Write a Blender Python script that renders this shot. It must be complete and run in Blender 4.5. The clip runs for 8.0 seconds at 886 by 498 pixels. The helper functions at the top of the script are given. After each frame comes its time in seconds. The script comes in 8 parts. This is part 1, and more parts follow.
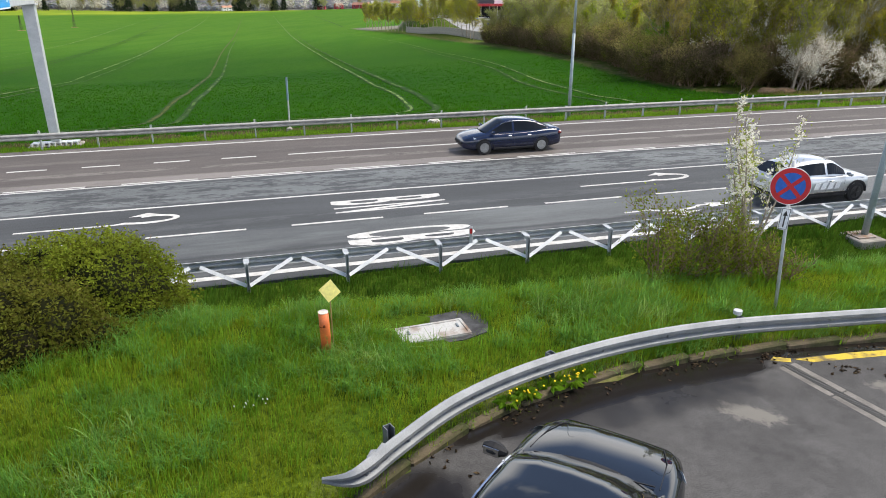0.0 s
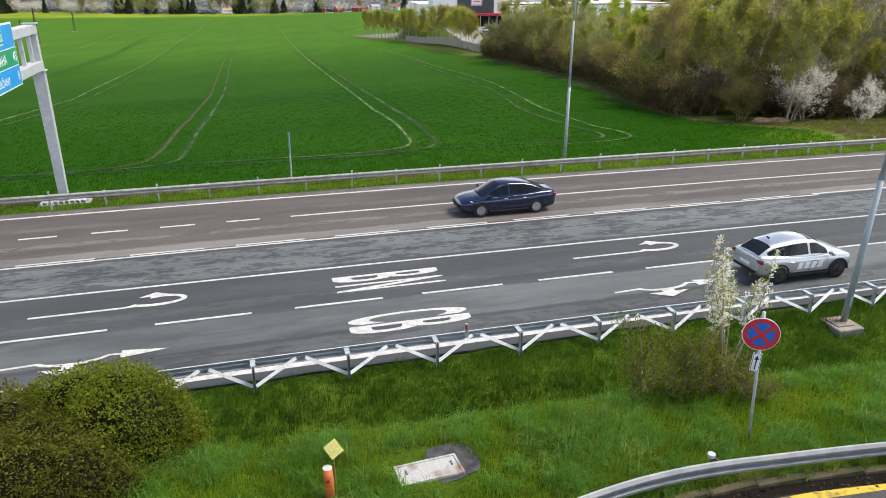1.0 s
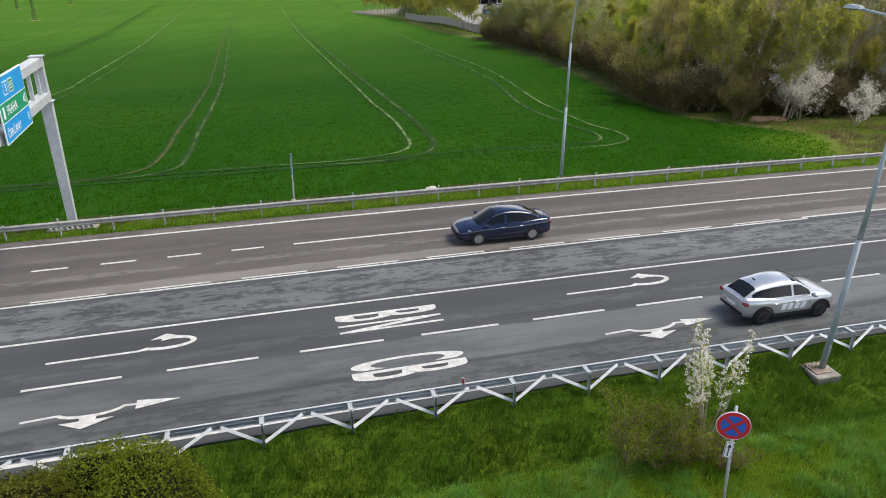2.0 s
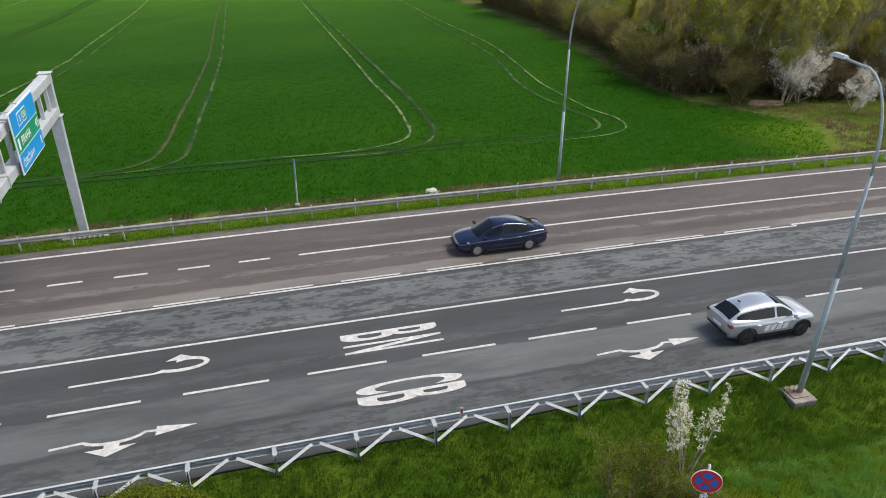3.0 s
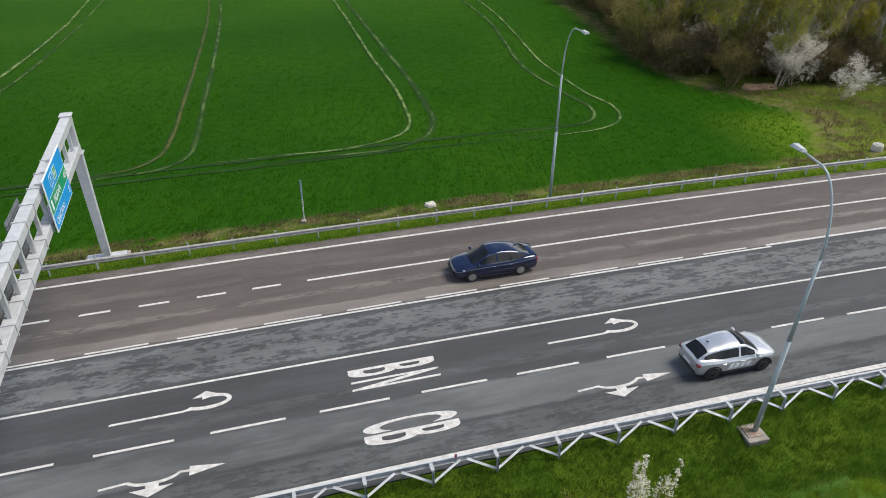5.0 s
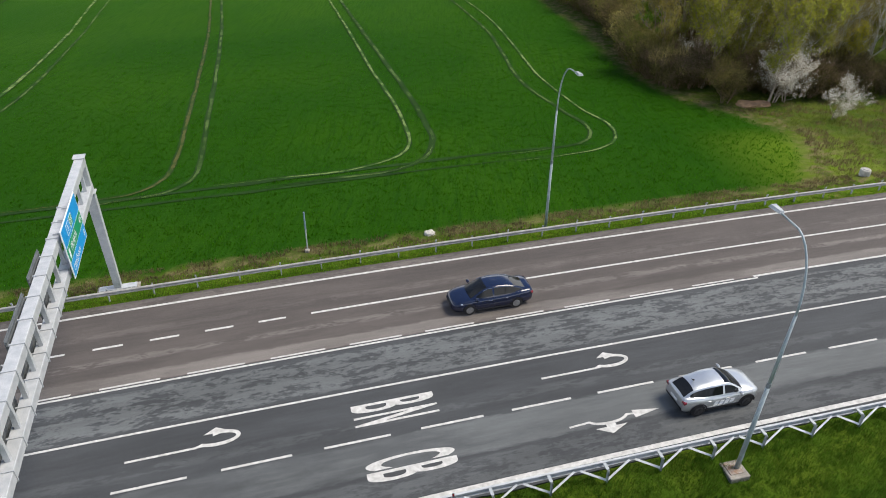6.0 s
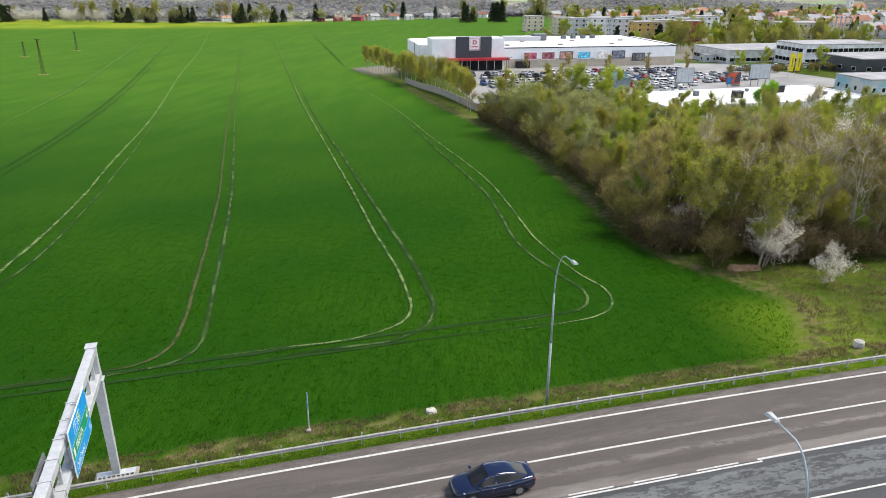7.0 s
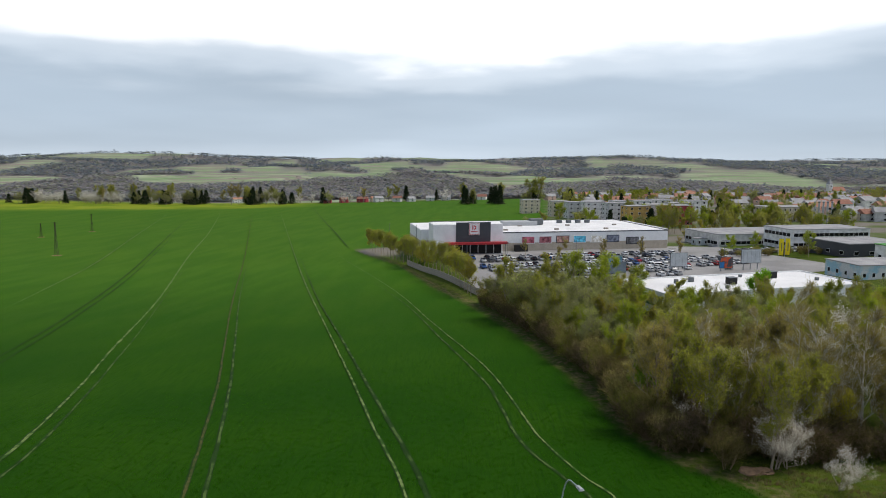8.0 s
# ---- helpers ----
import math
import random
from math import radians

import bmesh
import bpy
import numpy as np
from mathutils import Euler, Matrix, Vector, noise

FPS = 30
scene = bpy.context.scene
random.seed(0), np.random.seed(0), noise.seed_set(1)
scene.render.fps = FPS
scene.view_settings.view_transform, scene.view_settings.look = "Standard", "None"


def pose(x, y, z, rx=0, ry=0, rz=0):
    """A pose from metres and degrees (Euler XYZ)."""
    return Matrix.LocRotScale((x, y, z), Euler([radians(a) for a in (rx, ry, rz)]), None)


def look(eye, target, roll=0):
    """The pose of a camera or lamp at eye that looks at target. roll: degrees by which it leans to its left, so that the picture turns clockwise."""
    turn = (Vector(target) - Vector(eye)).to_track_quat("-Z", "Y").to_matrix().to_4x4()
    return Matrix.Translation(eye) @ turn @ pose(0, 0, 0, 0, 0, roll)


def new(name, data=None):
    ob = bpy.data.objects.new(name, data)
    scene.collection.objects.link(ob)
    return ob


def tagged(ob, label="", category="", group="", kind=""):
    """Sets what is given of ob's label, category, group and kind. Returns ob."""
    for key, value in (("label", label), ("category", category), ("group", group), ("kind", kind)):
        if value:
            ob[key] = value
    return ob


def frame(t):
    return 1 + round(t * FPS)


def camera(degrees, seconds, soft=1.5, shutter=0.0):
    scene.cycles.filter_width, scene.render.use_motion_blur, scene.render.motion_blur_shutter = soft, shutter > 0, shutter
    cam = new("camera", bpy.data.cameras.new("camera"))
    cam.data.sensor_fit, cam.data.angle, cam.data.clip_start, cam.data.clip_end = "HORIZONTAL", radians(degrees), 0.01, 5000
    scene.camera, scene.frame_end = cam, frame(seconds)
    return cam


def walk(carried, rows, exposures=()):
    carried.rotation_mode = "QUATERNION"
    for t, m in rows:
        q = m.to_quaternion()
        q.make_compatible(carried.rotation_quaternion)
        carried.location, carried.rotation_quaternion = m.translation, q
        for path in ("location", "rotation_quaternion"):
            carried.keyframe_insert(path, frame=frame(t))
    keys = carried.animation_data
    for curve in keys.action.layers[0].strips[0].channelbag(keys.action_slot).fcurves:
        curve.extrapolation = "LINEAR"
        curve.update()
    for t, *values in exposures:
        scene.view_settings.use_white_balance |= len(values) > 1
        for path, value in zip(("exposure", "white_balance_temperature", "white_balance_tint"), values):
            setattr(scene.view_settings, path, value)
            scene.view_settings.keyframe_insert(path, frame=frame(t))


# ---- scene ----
# ---- camera and its way ----
cam = camera(64.9, 8.0, soft=0.95)
METRES, EYE, TILT, LEAN, TURN = 22.8, 7.57, -21.3, 0.0, 0.0
ROWS = [
    (0.0, 0.0, 0.0, 0.0, 0.0, 0.0, -0.0),
    (0.5, 0.0019, -0.0216, 0.0608, -0.03, 0.04, -0.06),
    (1.0, 0.0034, -0.0424, 0.1216, -0.04, 0.07, -0.08),
    (1.5, 0.0054, -0.0633, 0.1796, -0.06, -0.7, -0.12),
    (3.0, 0.0047, -0.1311, 0.3543, -0.09, -5.58, -0.17),
    (3.5, 0.0053, -0.1536, 0.4113, -0.09, -7.03, -0.19),
    (4.0, 0.0066, -0.1765, 0.4681, -0.08, -8.44, -0.2),
    (4.5, 0.0082, -0.2, 0.5242, -0.06, -9.85, -0.19),
    (6.0, 0.0114, -0.2672, 0.6933, -0.1, -11.45, -0.23),
    (6.5, 0.0078, -0.2838, 0.7592, -0.13, -7.43, -0.21),
    (7.0, 0.0038, -0.3024, 0.8187, -0.17, -0.2, -0.2),
    (7.5, 0.0017, -0.3222, 0.8797, -0.16, 7.08, -0.21),
    (8.0, 0.0023, -0.3367, 0.9399, -0.11, 13.95, -0.24),
]
EXPOSE = [(0.0, 1.26), (1.5, 1.07), (3.0, 0.87), (6.5, 0.94), (7.0, 1.16), (7.5, 0.97), (8.0, 0.28)]
walk(cam, [(t, pose(0, 0, EYE, TILT, LEAN, TURN) @ pose(METRES * x, METRES * y, METRES * z, 90 + pitch, roll, yaw)) for t, x, y, z, yaw, pitch, roll in ROWS], EXPOSE)

# ---- sky and sun ----
SUN_AZ, SUN_EL = 78.0, 58.0
world = bpy.data.worlds.new("world")
scene.world = world
world.use_nodes = True


def build_sky():
    nt = world.node_tree
    n, l = nt.nodes, nt.links
    n.clear()
    out = n.new("ShaderNodeOutputWorld")
    sky = n.new("ShaderNodeTexSky")
    sky.sky_type, sky.sun_disc = "NISHITA", False
    sky.sun_elevation, sky.sun_rotation = radians(SUN_EL), radians(SUN_AZ)
    sky.dust_density, sky.ozone_density = 0.05, 8.0
    clear = n.new("ShaderNodeBackground")
    clear.inputs["Strength"].default_value = 0.075
    l.new(sky.outputs[0], clear.inputs["Color"])
    tc = n.new("ShaderNodeTexCoord")
    sep = n.new("ShaderNodeSeparateXYZ")
    l.new(tc.outputs["Generated"], sep.inputs[0])

    def op(kind, a, b=None):
        m = n.new("ShaderNodeMath")
        m.operation = kind
        for k, v in enumerate((a, b)):
            if v is None:
                continue
            if isinstance(v, (int, float)):
                m.inputs[k].default_value = v
            else:
                l.new(v, m.inputs[k])
        return m.outputs[0]

    up = op("MAXIMUM", sep.outputs[2], 0.0)
    deep = op("ADD", up, 0.12)
    flat = n.new("ShaderNodeCombineXYZ")
    l.new(op("DIVIDE", sep.outputs[0], deep), flat.inputs[0])
    l.new(op("DIVIDE", sep.outputs[1], deep), flat.inputs[1])

    def cloud(scale, detail, rough):
        t = n.new("ShaderNodeTexNoise")
        t.inputs["Scale"].default_value, t.inputs["Detail"].default_value = scale, detail
        t.inputs["Roughness"].default_value = rough
        l.new(flat.outputs[0], t.inputs["Vector"])
        return t.outputs[0]

    big, small = cloud(0.42, 4, 0.5), cloud(1.1, 6, 0.55)
    lift = op("ADD", op("MULTIPLY", op("SUBTRACT", big, 0.5), 0.26), op("MULTIPLY", op("SUBTRACT", small, 0.5), 0.06))
    height = op("ADD", up, op("MULTIPLY", lift, op("MINIMUM", op("MULTIPLY", up, 9.0), 1.0)))
    ramp = n.new("ShaderNodeValToRGB")
    cr = ramp.color_ramp
    cr.interpolation = "EASE"
    stops = [(0.0, (0.47, 0.545, 0.63)), (0.03, (0.4, 0.475, 0.56)), (0.075, (0.37, 0.445, 0.53)),
             (0.125, (0.54, 0.61, 0.69)), (0.165, (0.95, 0.97, 1.0)), (0.3, (1.0, 1.0, 1.0)), (0.5, (0.66, 0.70, 0.76)), (1.0, (0.5, 0.55, 0.62))]
    cr.elements[0].position, cr.elements[0].color = stops[0][0], (*stops[0][1], 1)
    cr.elements[1].position, cr.elements[1].color = stops[-1][0], (*stops[-1][1], 1)
    for p, c in stops[1:-1]:
        e = cr.elements.new(p)
        e.color = (*c, 1)
    l.new(height, ramp.inputs[0])
    patch = n.new("ShaderNodeMapRange")
    patch.inputs[1].default_value, patch.inputs[2].default_value = 0.38, 0.66
    patch.inputs[3].default_value, patch.inputs[4].default_value = 0.93, 1.14
    l.new(cloud(0.24, 3, 0.5), patch.inputs[0])
    uneven = n.new("ShaderNodeVectorMath")
    uneven.operation = "SCALE"
    l.new(ramp.outputs[0], uneven.inputs[0])
    l.new(patch.outputs[0], uneven.inputs["Scale"])
    overcast = n.new("ShaderNodeBackground")
    overcast.inputs["Strength"].default_value = 1.05
    l.new(uneven.outputs[0], overcast.inputs["Color"])
    mix = n.new("ShaderNodeMixShader")
    gap = n.new("ShaderNodeMapRange")
    gap.inputs[1].default_value, gap.inputs[2].default_value = 0.27, 0.4
    l.new(up, gap.inputs[0])
    hole = n.new("ShaderNodeMapRange")
    hole.inputs[1].default_value, hole.inputs[2].default_value = 0.68, 0.56
    l.new(cloud(1.1, 7, 0.6), hole.inputs[0])
    l.new(op("SUBTRACT", 0.97, op("MULTIPLY", op("MULTIPLY", gap.outputs[0], hole.outputs[0]), 0.9)), mix.inputs[0])
    l.new(clear.outputs[0], mix.inputs[1])
    l.new(overcast.outputs[0], mix.inputs[2])
    l.new(mix.outputs[0], out.inputs["Surface"])


build_sky()
sun = new("sun", bpy.data.lights.new("sun", "SUN"))
sun.data.energy, sun.data.angle, sun.data.color = 2.6, radians(30), (1.0, 0.92, 0.79)
sun.matrix_world = look((0, 0, 0), (-math.sin(radians(SUN_AZ)) * math.cos(radians(SUN_EL)), -math.cos(radians(SUN_AZ)) * math.cos(radians(SUN_EL)), -math.sin(radians(SUN_EL))))
sun.location = (60, 100, 200)
# ---- materials ----
def surf(name, col, col2=None, scale=2.0, fine=40.0, rough=0.7, metal=0.0, bump=0.15, depth=0.01, space="Object", leaf=0.0, island=0.0, spread=0.0, coat=0.0, fac=(0.35, 0.65), stretch=(1, 1, 1), each=0.0):
    """A procedural surface: two colours mixed by a coarse noise, a fine grain over it, relief, and chance by piece."""
    m = bpy.data.materials.new(name)
    m.use_nodes = True
    nt = m.node_tree
    n, l = nt.nodes, nt.links
    b = n["Principled BSDF"]
    if space == "World":
        vec = n.new("ShaderNodeNewGeometry").outputs["Position"]
    else:
        vec = n.new("ShaderNodeTexCoord").outputs[space]
    if stretch != (1, 1, 1):
        mp = n.new("ShaderNodeMapping")
        mp.inputs["Scale"].default_value = stretch
        l.new(vec, mp.inputs["Vector"])
        vec = mp.outputs[0]
    a, f = n.new("ShaderNodeTexNoise"), n.new("ShaderNodeTexNoise")
    for t, s, d in ((a, scale, 5), (f, fine, 3)):
        t.inputs["Scale"].default_value, t.inputs["Detail"].default_value = s, d
        l.new(vec, t.inputs["Vector"])
    col2 = col2 or tuple(c * 0.7 for c in col)
    mr = n.new("ShaderNodeMapRange")
    mr.inputs[1].default_value, mr.inputs[2].default_value = fac
    l.new(a.outputs[0], mr.inputs[0])
    mix = n.new("ShaderNodeMix")
    mix.data_type = "RGBA"
    mix.inputs[6].default_value, mix.inputs[7].default_value = (*col, 1), (*col2, 1)
    l.new(mr.outputs[0], mix.inputs[0])
    hsv = n.new("ShaderNodeHueSaturation")
    l.new(mix.outputs[2], hsv.inputs["Color"])
    val = n.new("ShaderNodeMapRange")
    val.inputs[1].default_value, val.inputs[2].default_value = 0.25, 0.75
    val.inputs[3].default_value, val.inputs[4].default_value = 0.85, 1.15
    l.new(f.outputs[0], val.inputs[0])
    value = val.outputs[0]
    if island or spread:
        pick = n.new("ShaderNodeNewGeometry").outputs["Random Per Island"] if island else n.new("ShaderNodeObjectInfo").outputs["Random"]
        k = island or spread
        r = n.new("ShaderNodeMapRange")
        r.inputs[3].default_value, r.inputs[4].default_value = 1 - k, 1 + k
        l.new(pick, r.inputs[0])
        mu = n.new("ShaderNodeMath")
        mu.operation = "MULTIPLY"
        l.new(value, mu.inputs[0])
        l.new(r.outputs[0], mu.inputs[1])
        value = mu.outputs[0]
        h = n.new("ShaderNodeMapRange")
        h.inputs[3].default_value, h.inputs[4].default_value = 0.5 - 0.03 * k, 0.5 + 0.03 * k
        l.new(pick, h.inputs[0])
        l.new(h.outputs[0], hsv.inputs["Hue"])
    if each:
        r = n.new("ShaderNodeMapRange")
        r.inputs[3].default_value, r.inputs[4].default_value = 1 - each, 1 + each
        l.new(n.new("ShaderNodeObjectInfo").outputs["Random"], r.inputs[0])
        mu = n.new("ShaderNodeMath")
        mu.operation = "MULTIPLY"
        l.new(value, mu.inputs[0])
        l.new(r.outputs[0], mu.inputs[1])
        value = mu.outputs[0]
    l.new(value, hsv.inputs["Value"])
    l.new(hsv.outputs[0], b.inputs["Base Color"])
    b.inputs["Roughness"].default_value, b.inputs["Metallic"].default_value = rough, metal
    b.inputs["Specular IOR Level"].default_value = 0.5 if rough < 0.6 else 0.12
    b.inputs["Coat Weight"].default_value = coat
    b.inputs["Coat Roughness"].default_value = 0.05
    if bump:
        bp = n.new("ShaderNodeBump")
        bp.inputs["Strength"].default_value, bp.inputs["Distance"].default_value = bump, depth
        l.new(f.outputs[0], bp.inputs["Height"])
        l.new(bp.outputs[0], b.inputs["Normal"])
    if leaf:
        b.inputs["Specular IOR Level"].default_value = 0.06
        tr = n.new("ShaderNodeBsdfTranslucent")
        l.new(hsv.outputs[0], tr.inputs["Color"])
        mx = n.new("ShaderNodeMixShader")
        mx.inputs[0].default_value = leaf
        l.new(b.outputs[0], mx.inputs[1])
        l.new(tr.outputs[0], mx.inputs[2])
        l.new(mx.outputs[0], n["Material Output"].inputs["Surface"])
    return m


def nodes_of(m):
    return m.node_tree.nodes, m.node_tree.links


STEEL = surf("galvanised_steel", (0.17, 0.185, 0.195), (0.12, 0.132, 0.14), 3, 60, 0.6, 0.3, 0.1)
STEEL_PALE = surf("pale_galvanised_steel", (0.48, 0.49, 0.5), (0.38, 0.395, 0.405), 3, 60, 0.55, 0.05, 0.1)
STEEL_DULL = surf("weathered_steel", (0.25, 0.27, 0.285), (0.17, 0.19, 0.2), 4, 50, 0.55, 0.35, 0.1)
STEEL_MID = surf("grey_galvanised_steel", (0.4, 0.42, 0.43), (0.3, 0.32, 0.335), 3, 60, 0.55, 0.1, 0.1)
STEEL_LIGHT = surf("bright_zinc_strap", (0.68, 0.69, 0.7), (0.56, 0.57, 0.59), 3, 60, 0.5, 0.05, 0.05)
STEEL_CURVE = surf("scuffed_galvanised_steel", (0.21, 0.22, 0.23), (0.15, 0.16, 0.17), 3, 60, 0.55, 0.2, 0.1)
STEEL_WARM = surf("dusty_galvanised_steel", (0.35, 0.345, 0.325), (0.25, 0.245, 0.23), 3, 60, 0.6, 0.05, 0.1)
WHITE_STEEL = surf("white_painted_steel", (0.47, 0.48, 0.49), (0.38, 0.395, 0.41), 3, 40, 0.45, 0.1, 0.05)
POLE_PAINT = surf("grey_green_pole_paint", (0.33, 0.38, 0.4), (0.26, 0.31, 0.33), 3, 40, 0.55, 0.1, 0.05)
CONCRETE = surf("pale_concrete", (0.34, 0.31, 0.27), (0.22, 0.2, 0.175), 2, 30, 0.9, 0, 0.4)
KERB = surf("mossy_kerb_stone", (0.115, 0.09, 0.06), (0.045, 0.05, 0.02), 3, 30, 0.95, 0, 0.6, 0.02)
PAINT = surf("road_paint", (0.56, 0.55, 0.53), (0.4, 0.39, 0.37), 4, 55, 0.6, 0, 0.2, 0.004, space="World")
YELLOW_PAINT = surf("yellow_road_paint", (0.52, 0.38, 0.05), (0.14, 0.11, 0.06), 4, 50, 0.7, 0, 0.2, 0.004, space="World", fac=(0.5, 0.68))
DARK = surf("black_rubber", (0.02, 0.02, 0.022), (0.035, 0.035, 0.035), 3, 40, 0.6)
GLASS_DARK = surf("tinted_glass", (0.008, 0.009, 0.01), (0.012, 0.013, 0.015), 1, 5, 0.05, 0, 0)
GLASS_DARK.node_tree.nodes["Principled BSDF"].inputs["Specular IOR Level"].default_value = 0.25
CHROME = surf("bright_metal", (0.6, 0.6, 0.61), (0.5, 0.5, 0.5), 4, 40, 0.25, 1.0, 0)
BLUE_SIGN = surf("blue_sign_film", (0.012, 0.27, 0.62), (0.015, 0.25, 0.57), 1, 20, 0.4, 0, 0)
GREEN_SIGN = surf("green_sign_film", (0.01, 0.26, 0.12), (0.01, 0.23, 0.11), 1, 20, 0.4, 0, 0)
WHITE = surf("white_film", (0.75, 0.76, 0.77), (0.7, 0.71, 0.72), 1, 20, 0.45, 0, 0)
BLACK = surf("black_film", (0.02, 0.02, 0.02), (0.03, 0.03, 0.03), 1, 20, 0.5, 0, 0)
RED = surf("red_film", (0.55, 0.02, 0.025), (0.48, 0.02, 0.025), 1, 20, 0.45, 0, 0)
BLUE = surf("blue_film", (0.02, 0.12, 0.48), (0.02, 0.1, 0.42), 1, 20, 0.45, 0, 0)
# ---- building helpers ----
class Solid:
    """A mesh in the making: corners, faces, and a material slot for each face."""

    def __init__(self):
        self.v, self.f, self.m = [], [], []

    def add(self, verts, faces, slot=0):
        k = len(self.v)
        self.v += [tuple(p) for p in verts]
        self.f += [tuple(k + i for i in f) for f in faces]
        self.m += [slot] * len(faces)
        return self

    def box(self, c, s, slot=0, m=None, bevel=0.0):
        x, y, z = s[0] / 2, s[1] / 2, s[2] / 2
        if not bevel:
            vs = [Vector((a * x, b * y, d * z)) for d in (-1, 1) for a, b in ((-1, -1), (1, -1), (1, 1), (-1, 1))]
            fs = [(3, 2, 1, 0), (4, 5, 6, 7), (0, 1, 5, 4), (1, 2, 6, 5), (2, 3, 7, 6), (3, 0, 4, 7)]
        else:
            e = bevel
            ring = [(-x + e, -y), (x - e, -y), (x, -y + e), (x, y - e), (x - e, y), (-x + e, y), (-x, y - e), (-x, -y + e)]
            small = [(a * (x - e) / x, b * (y - e) / y) for a, b in ring]
            vs, fs = [], []
            for zz, rr in ((-z, small), (-z + e, ring), (z - e, ring), (z, small)):
                vs += [Vector((a, b, zz)) for a, b in rr]
            fs = [tuple(reversed(range(8))), tuple(range(24, 32))]
            for k in range(3):
                fs += [(8 * k + i, 8 * k + (i + 1) % 8, 8 * k + 8 + (i + 1) % 8, 8 * k + 8 + i) for i in range(8)]
        if m is not None:
            vs = [m @ p for p in vs]
        c = Vector(c)
        return self.add([p + c for p in vs], fs, slot)

    def rod(self, path, radii, sides=8, slot=0, caps=True):
        """A round bar along a path, with a radius at each of its points."""
        path = [Vector(p) for p in path]
        if not isinstance(radii, (list, tuple)):
            radii = [radii] * len(path)
        vs, fs = [], []
        side = None
        for i, p in enumerate(path):
            d = (path[min(i + 1, len(path) - 1)] - path[max(i - 1, 0)])
            d = d.normalized() if d.length > 1e-9 else Vector((0, 0, 1))
            if side is None:
                side = d.orthogonal().normalized()
            side = (side - d * side.dot(d))
            side = side.normalized() if side.length > 1e-6 else d.orthogonal().normalized()
            up = d.cross(side)
            for k in range(sides):
                a = 2 * math.pi * k / sides
                vs.append(p + (side * math.cos(a) + up * math.sin(a)) * radii[i])
        for i in range(len(path) - 1):
            fs += [(i * sides + k, i * sides + (k + 1) % sides, (i + 1) * sides + (k + 1) % sides, (i + 1) * sides + k) for k in range(sides)]
        if caps:
            fs += [tuple(reversed(range(sides))), tuple((len(path) - 1) * sides + k for k in range(sides))]
        return self.add(vs, fs, slot)

    def slab(self, outline, z0, z1, slot=0):
        """An upright prism over a flat outline."""
        n = len(outline)
        vs = [(x, y, z0) for x, y in outline] + [(x, y, z1) for x, y in outline]
        fs = [tuple(reversed(range(n))), tuple(range(n, 2 * n))] + [(i, (i + 1) % n, n + (i + 1) % n, n + i) for i in range(n)]
        return self.add(vs, fs, slot)

    def sweep(self, path, section, slot=0, up=Vector((0, 0, 1)), closed=True, scales=None):
        """A section of (sideways, up) points carried along a path; sideways is to the path's left."""
        path = [Vector(p) for p in path]
        n = len(section)
        vs, fs = [], []
        for i, p in enumerate(path):
            d = path[min(i + 1, len(path) - 1)] - path[max(i - 1, 0)]
            left = up.cross(d).normalized()
            k = scales[i] if scales else 1.0
            vs += [p + left * a * k + up * (0.16 + (b - 0.16) * k) for a, b in section]
        span = n if closed else n - 1
        for i in range(len(path) - 1):
            fs += [(i * n + k, (i + 1) * n + k, (i + 1) * n + (k + 1) % n, i * n + (k + 1) % n) for k in range(span)]
        if closed:
            fs += [tuple(range(n)), tuple(reversed(range((len(path) - 1) * n, len(path) * n)))]
        return self.add(vs, fs, slot)


def data_of(name, s, mats, smooth=False):
    me = bpy.data.meshes.new(name)
    me.from_pydata([tuple(p) for p in s.v], [], s.f)
    for m in (mats if isinstance(mats, (list, tuple)) else [mats]):
        me.materials.append(m)
    if any(s.m):
        me.polygons.foreach_set("material_index", s.m)
    if smooth:
        me.polygons.foreach_set("use_smooth", [True] * len(me.polygons))
    me.update()
    return me


def welded(me):
    """Joins the corners that meet, so that smooth shading runs across them."""
    bm = bmesh.new()
    bm.from_mesh(me)
    bmesh.ops.remove_doubles(bm, verts=bm.verts, dist=0.0005)
    bmesh.ops.recalc_face_normals(bm, faces=bm.faces)
    bm.to_mesh(me)
    bm.free()
    return me


def part(name, s, mats, parent=None, label="", smooth=False, at=None):
    """One mesh object, under a thing or a part where one is given."""
    ob = new(name, s if isinstance(s, bpy.types.Mesh) else data_of(name, s, mats, smooth))
    if parent is not None:
        ob.parent = parent
    if at is not None:
        ob.matrix_basis = at
    if label:
        ob["label"] = label
    return ob


def thing(name, label, category, m=None, group="", kind=""):
    ob = new(name)
    ob.empty_display_size = 0.2
    if m is not None:
        ob.matrix_basis = m
    return tagged(ob, label, category, group, kind)


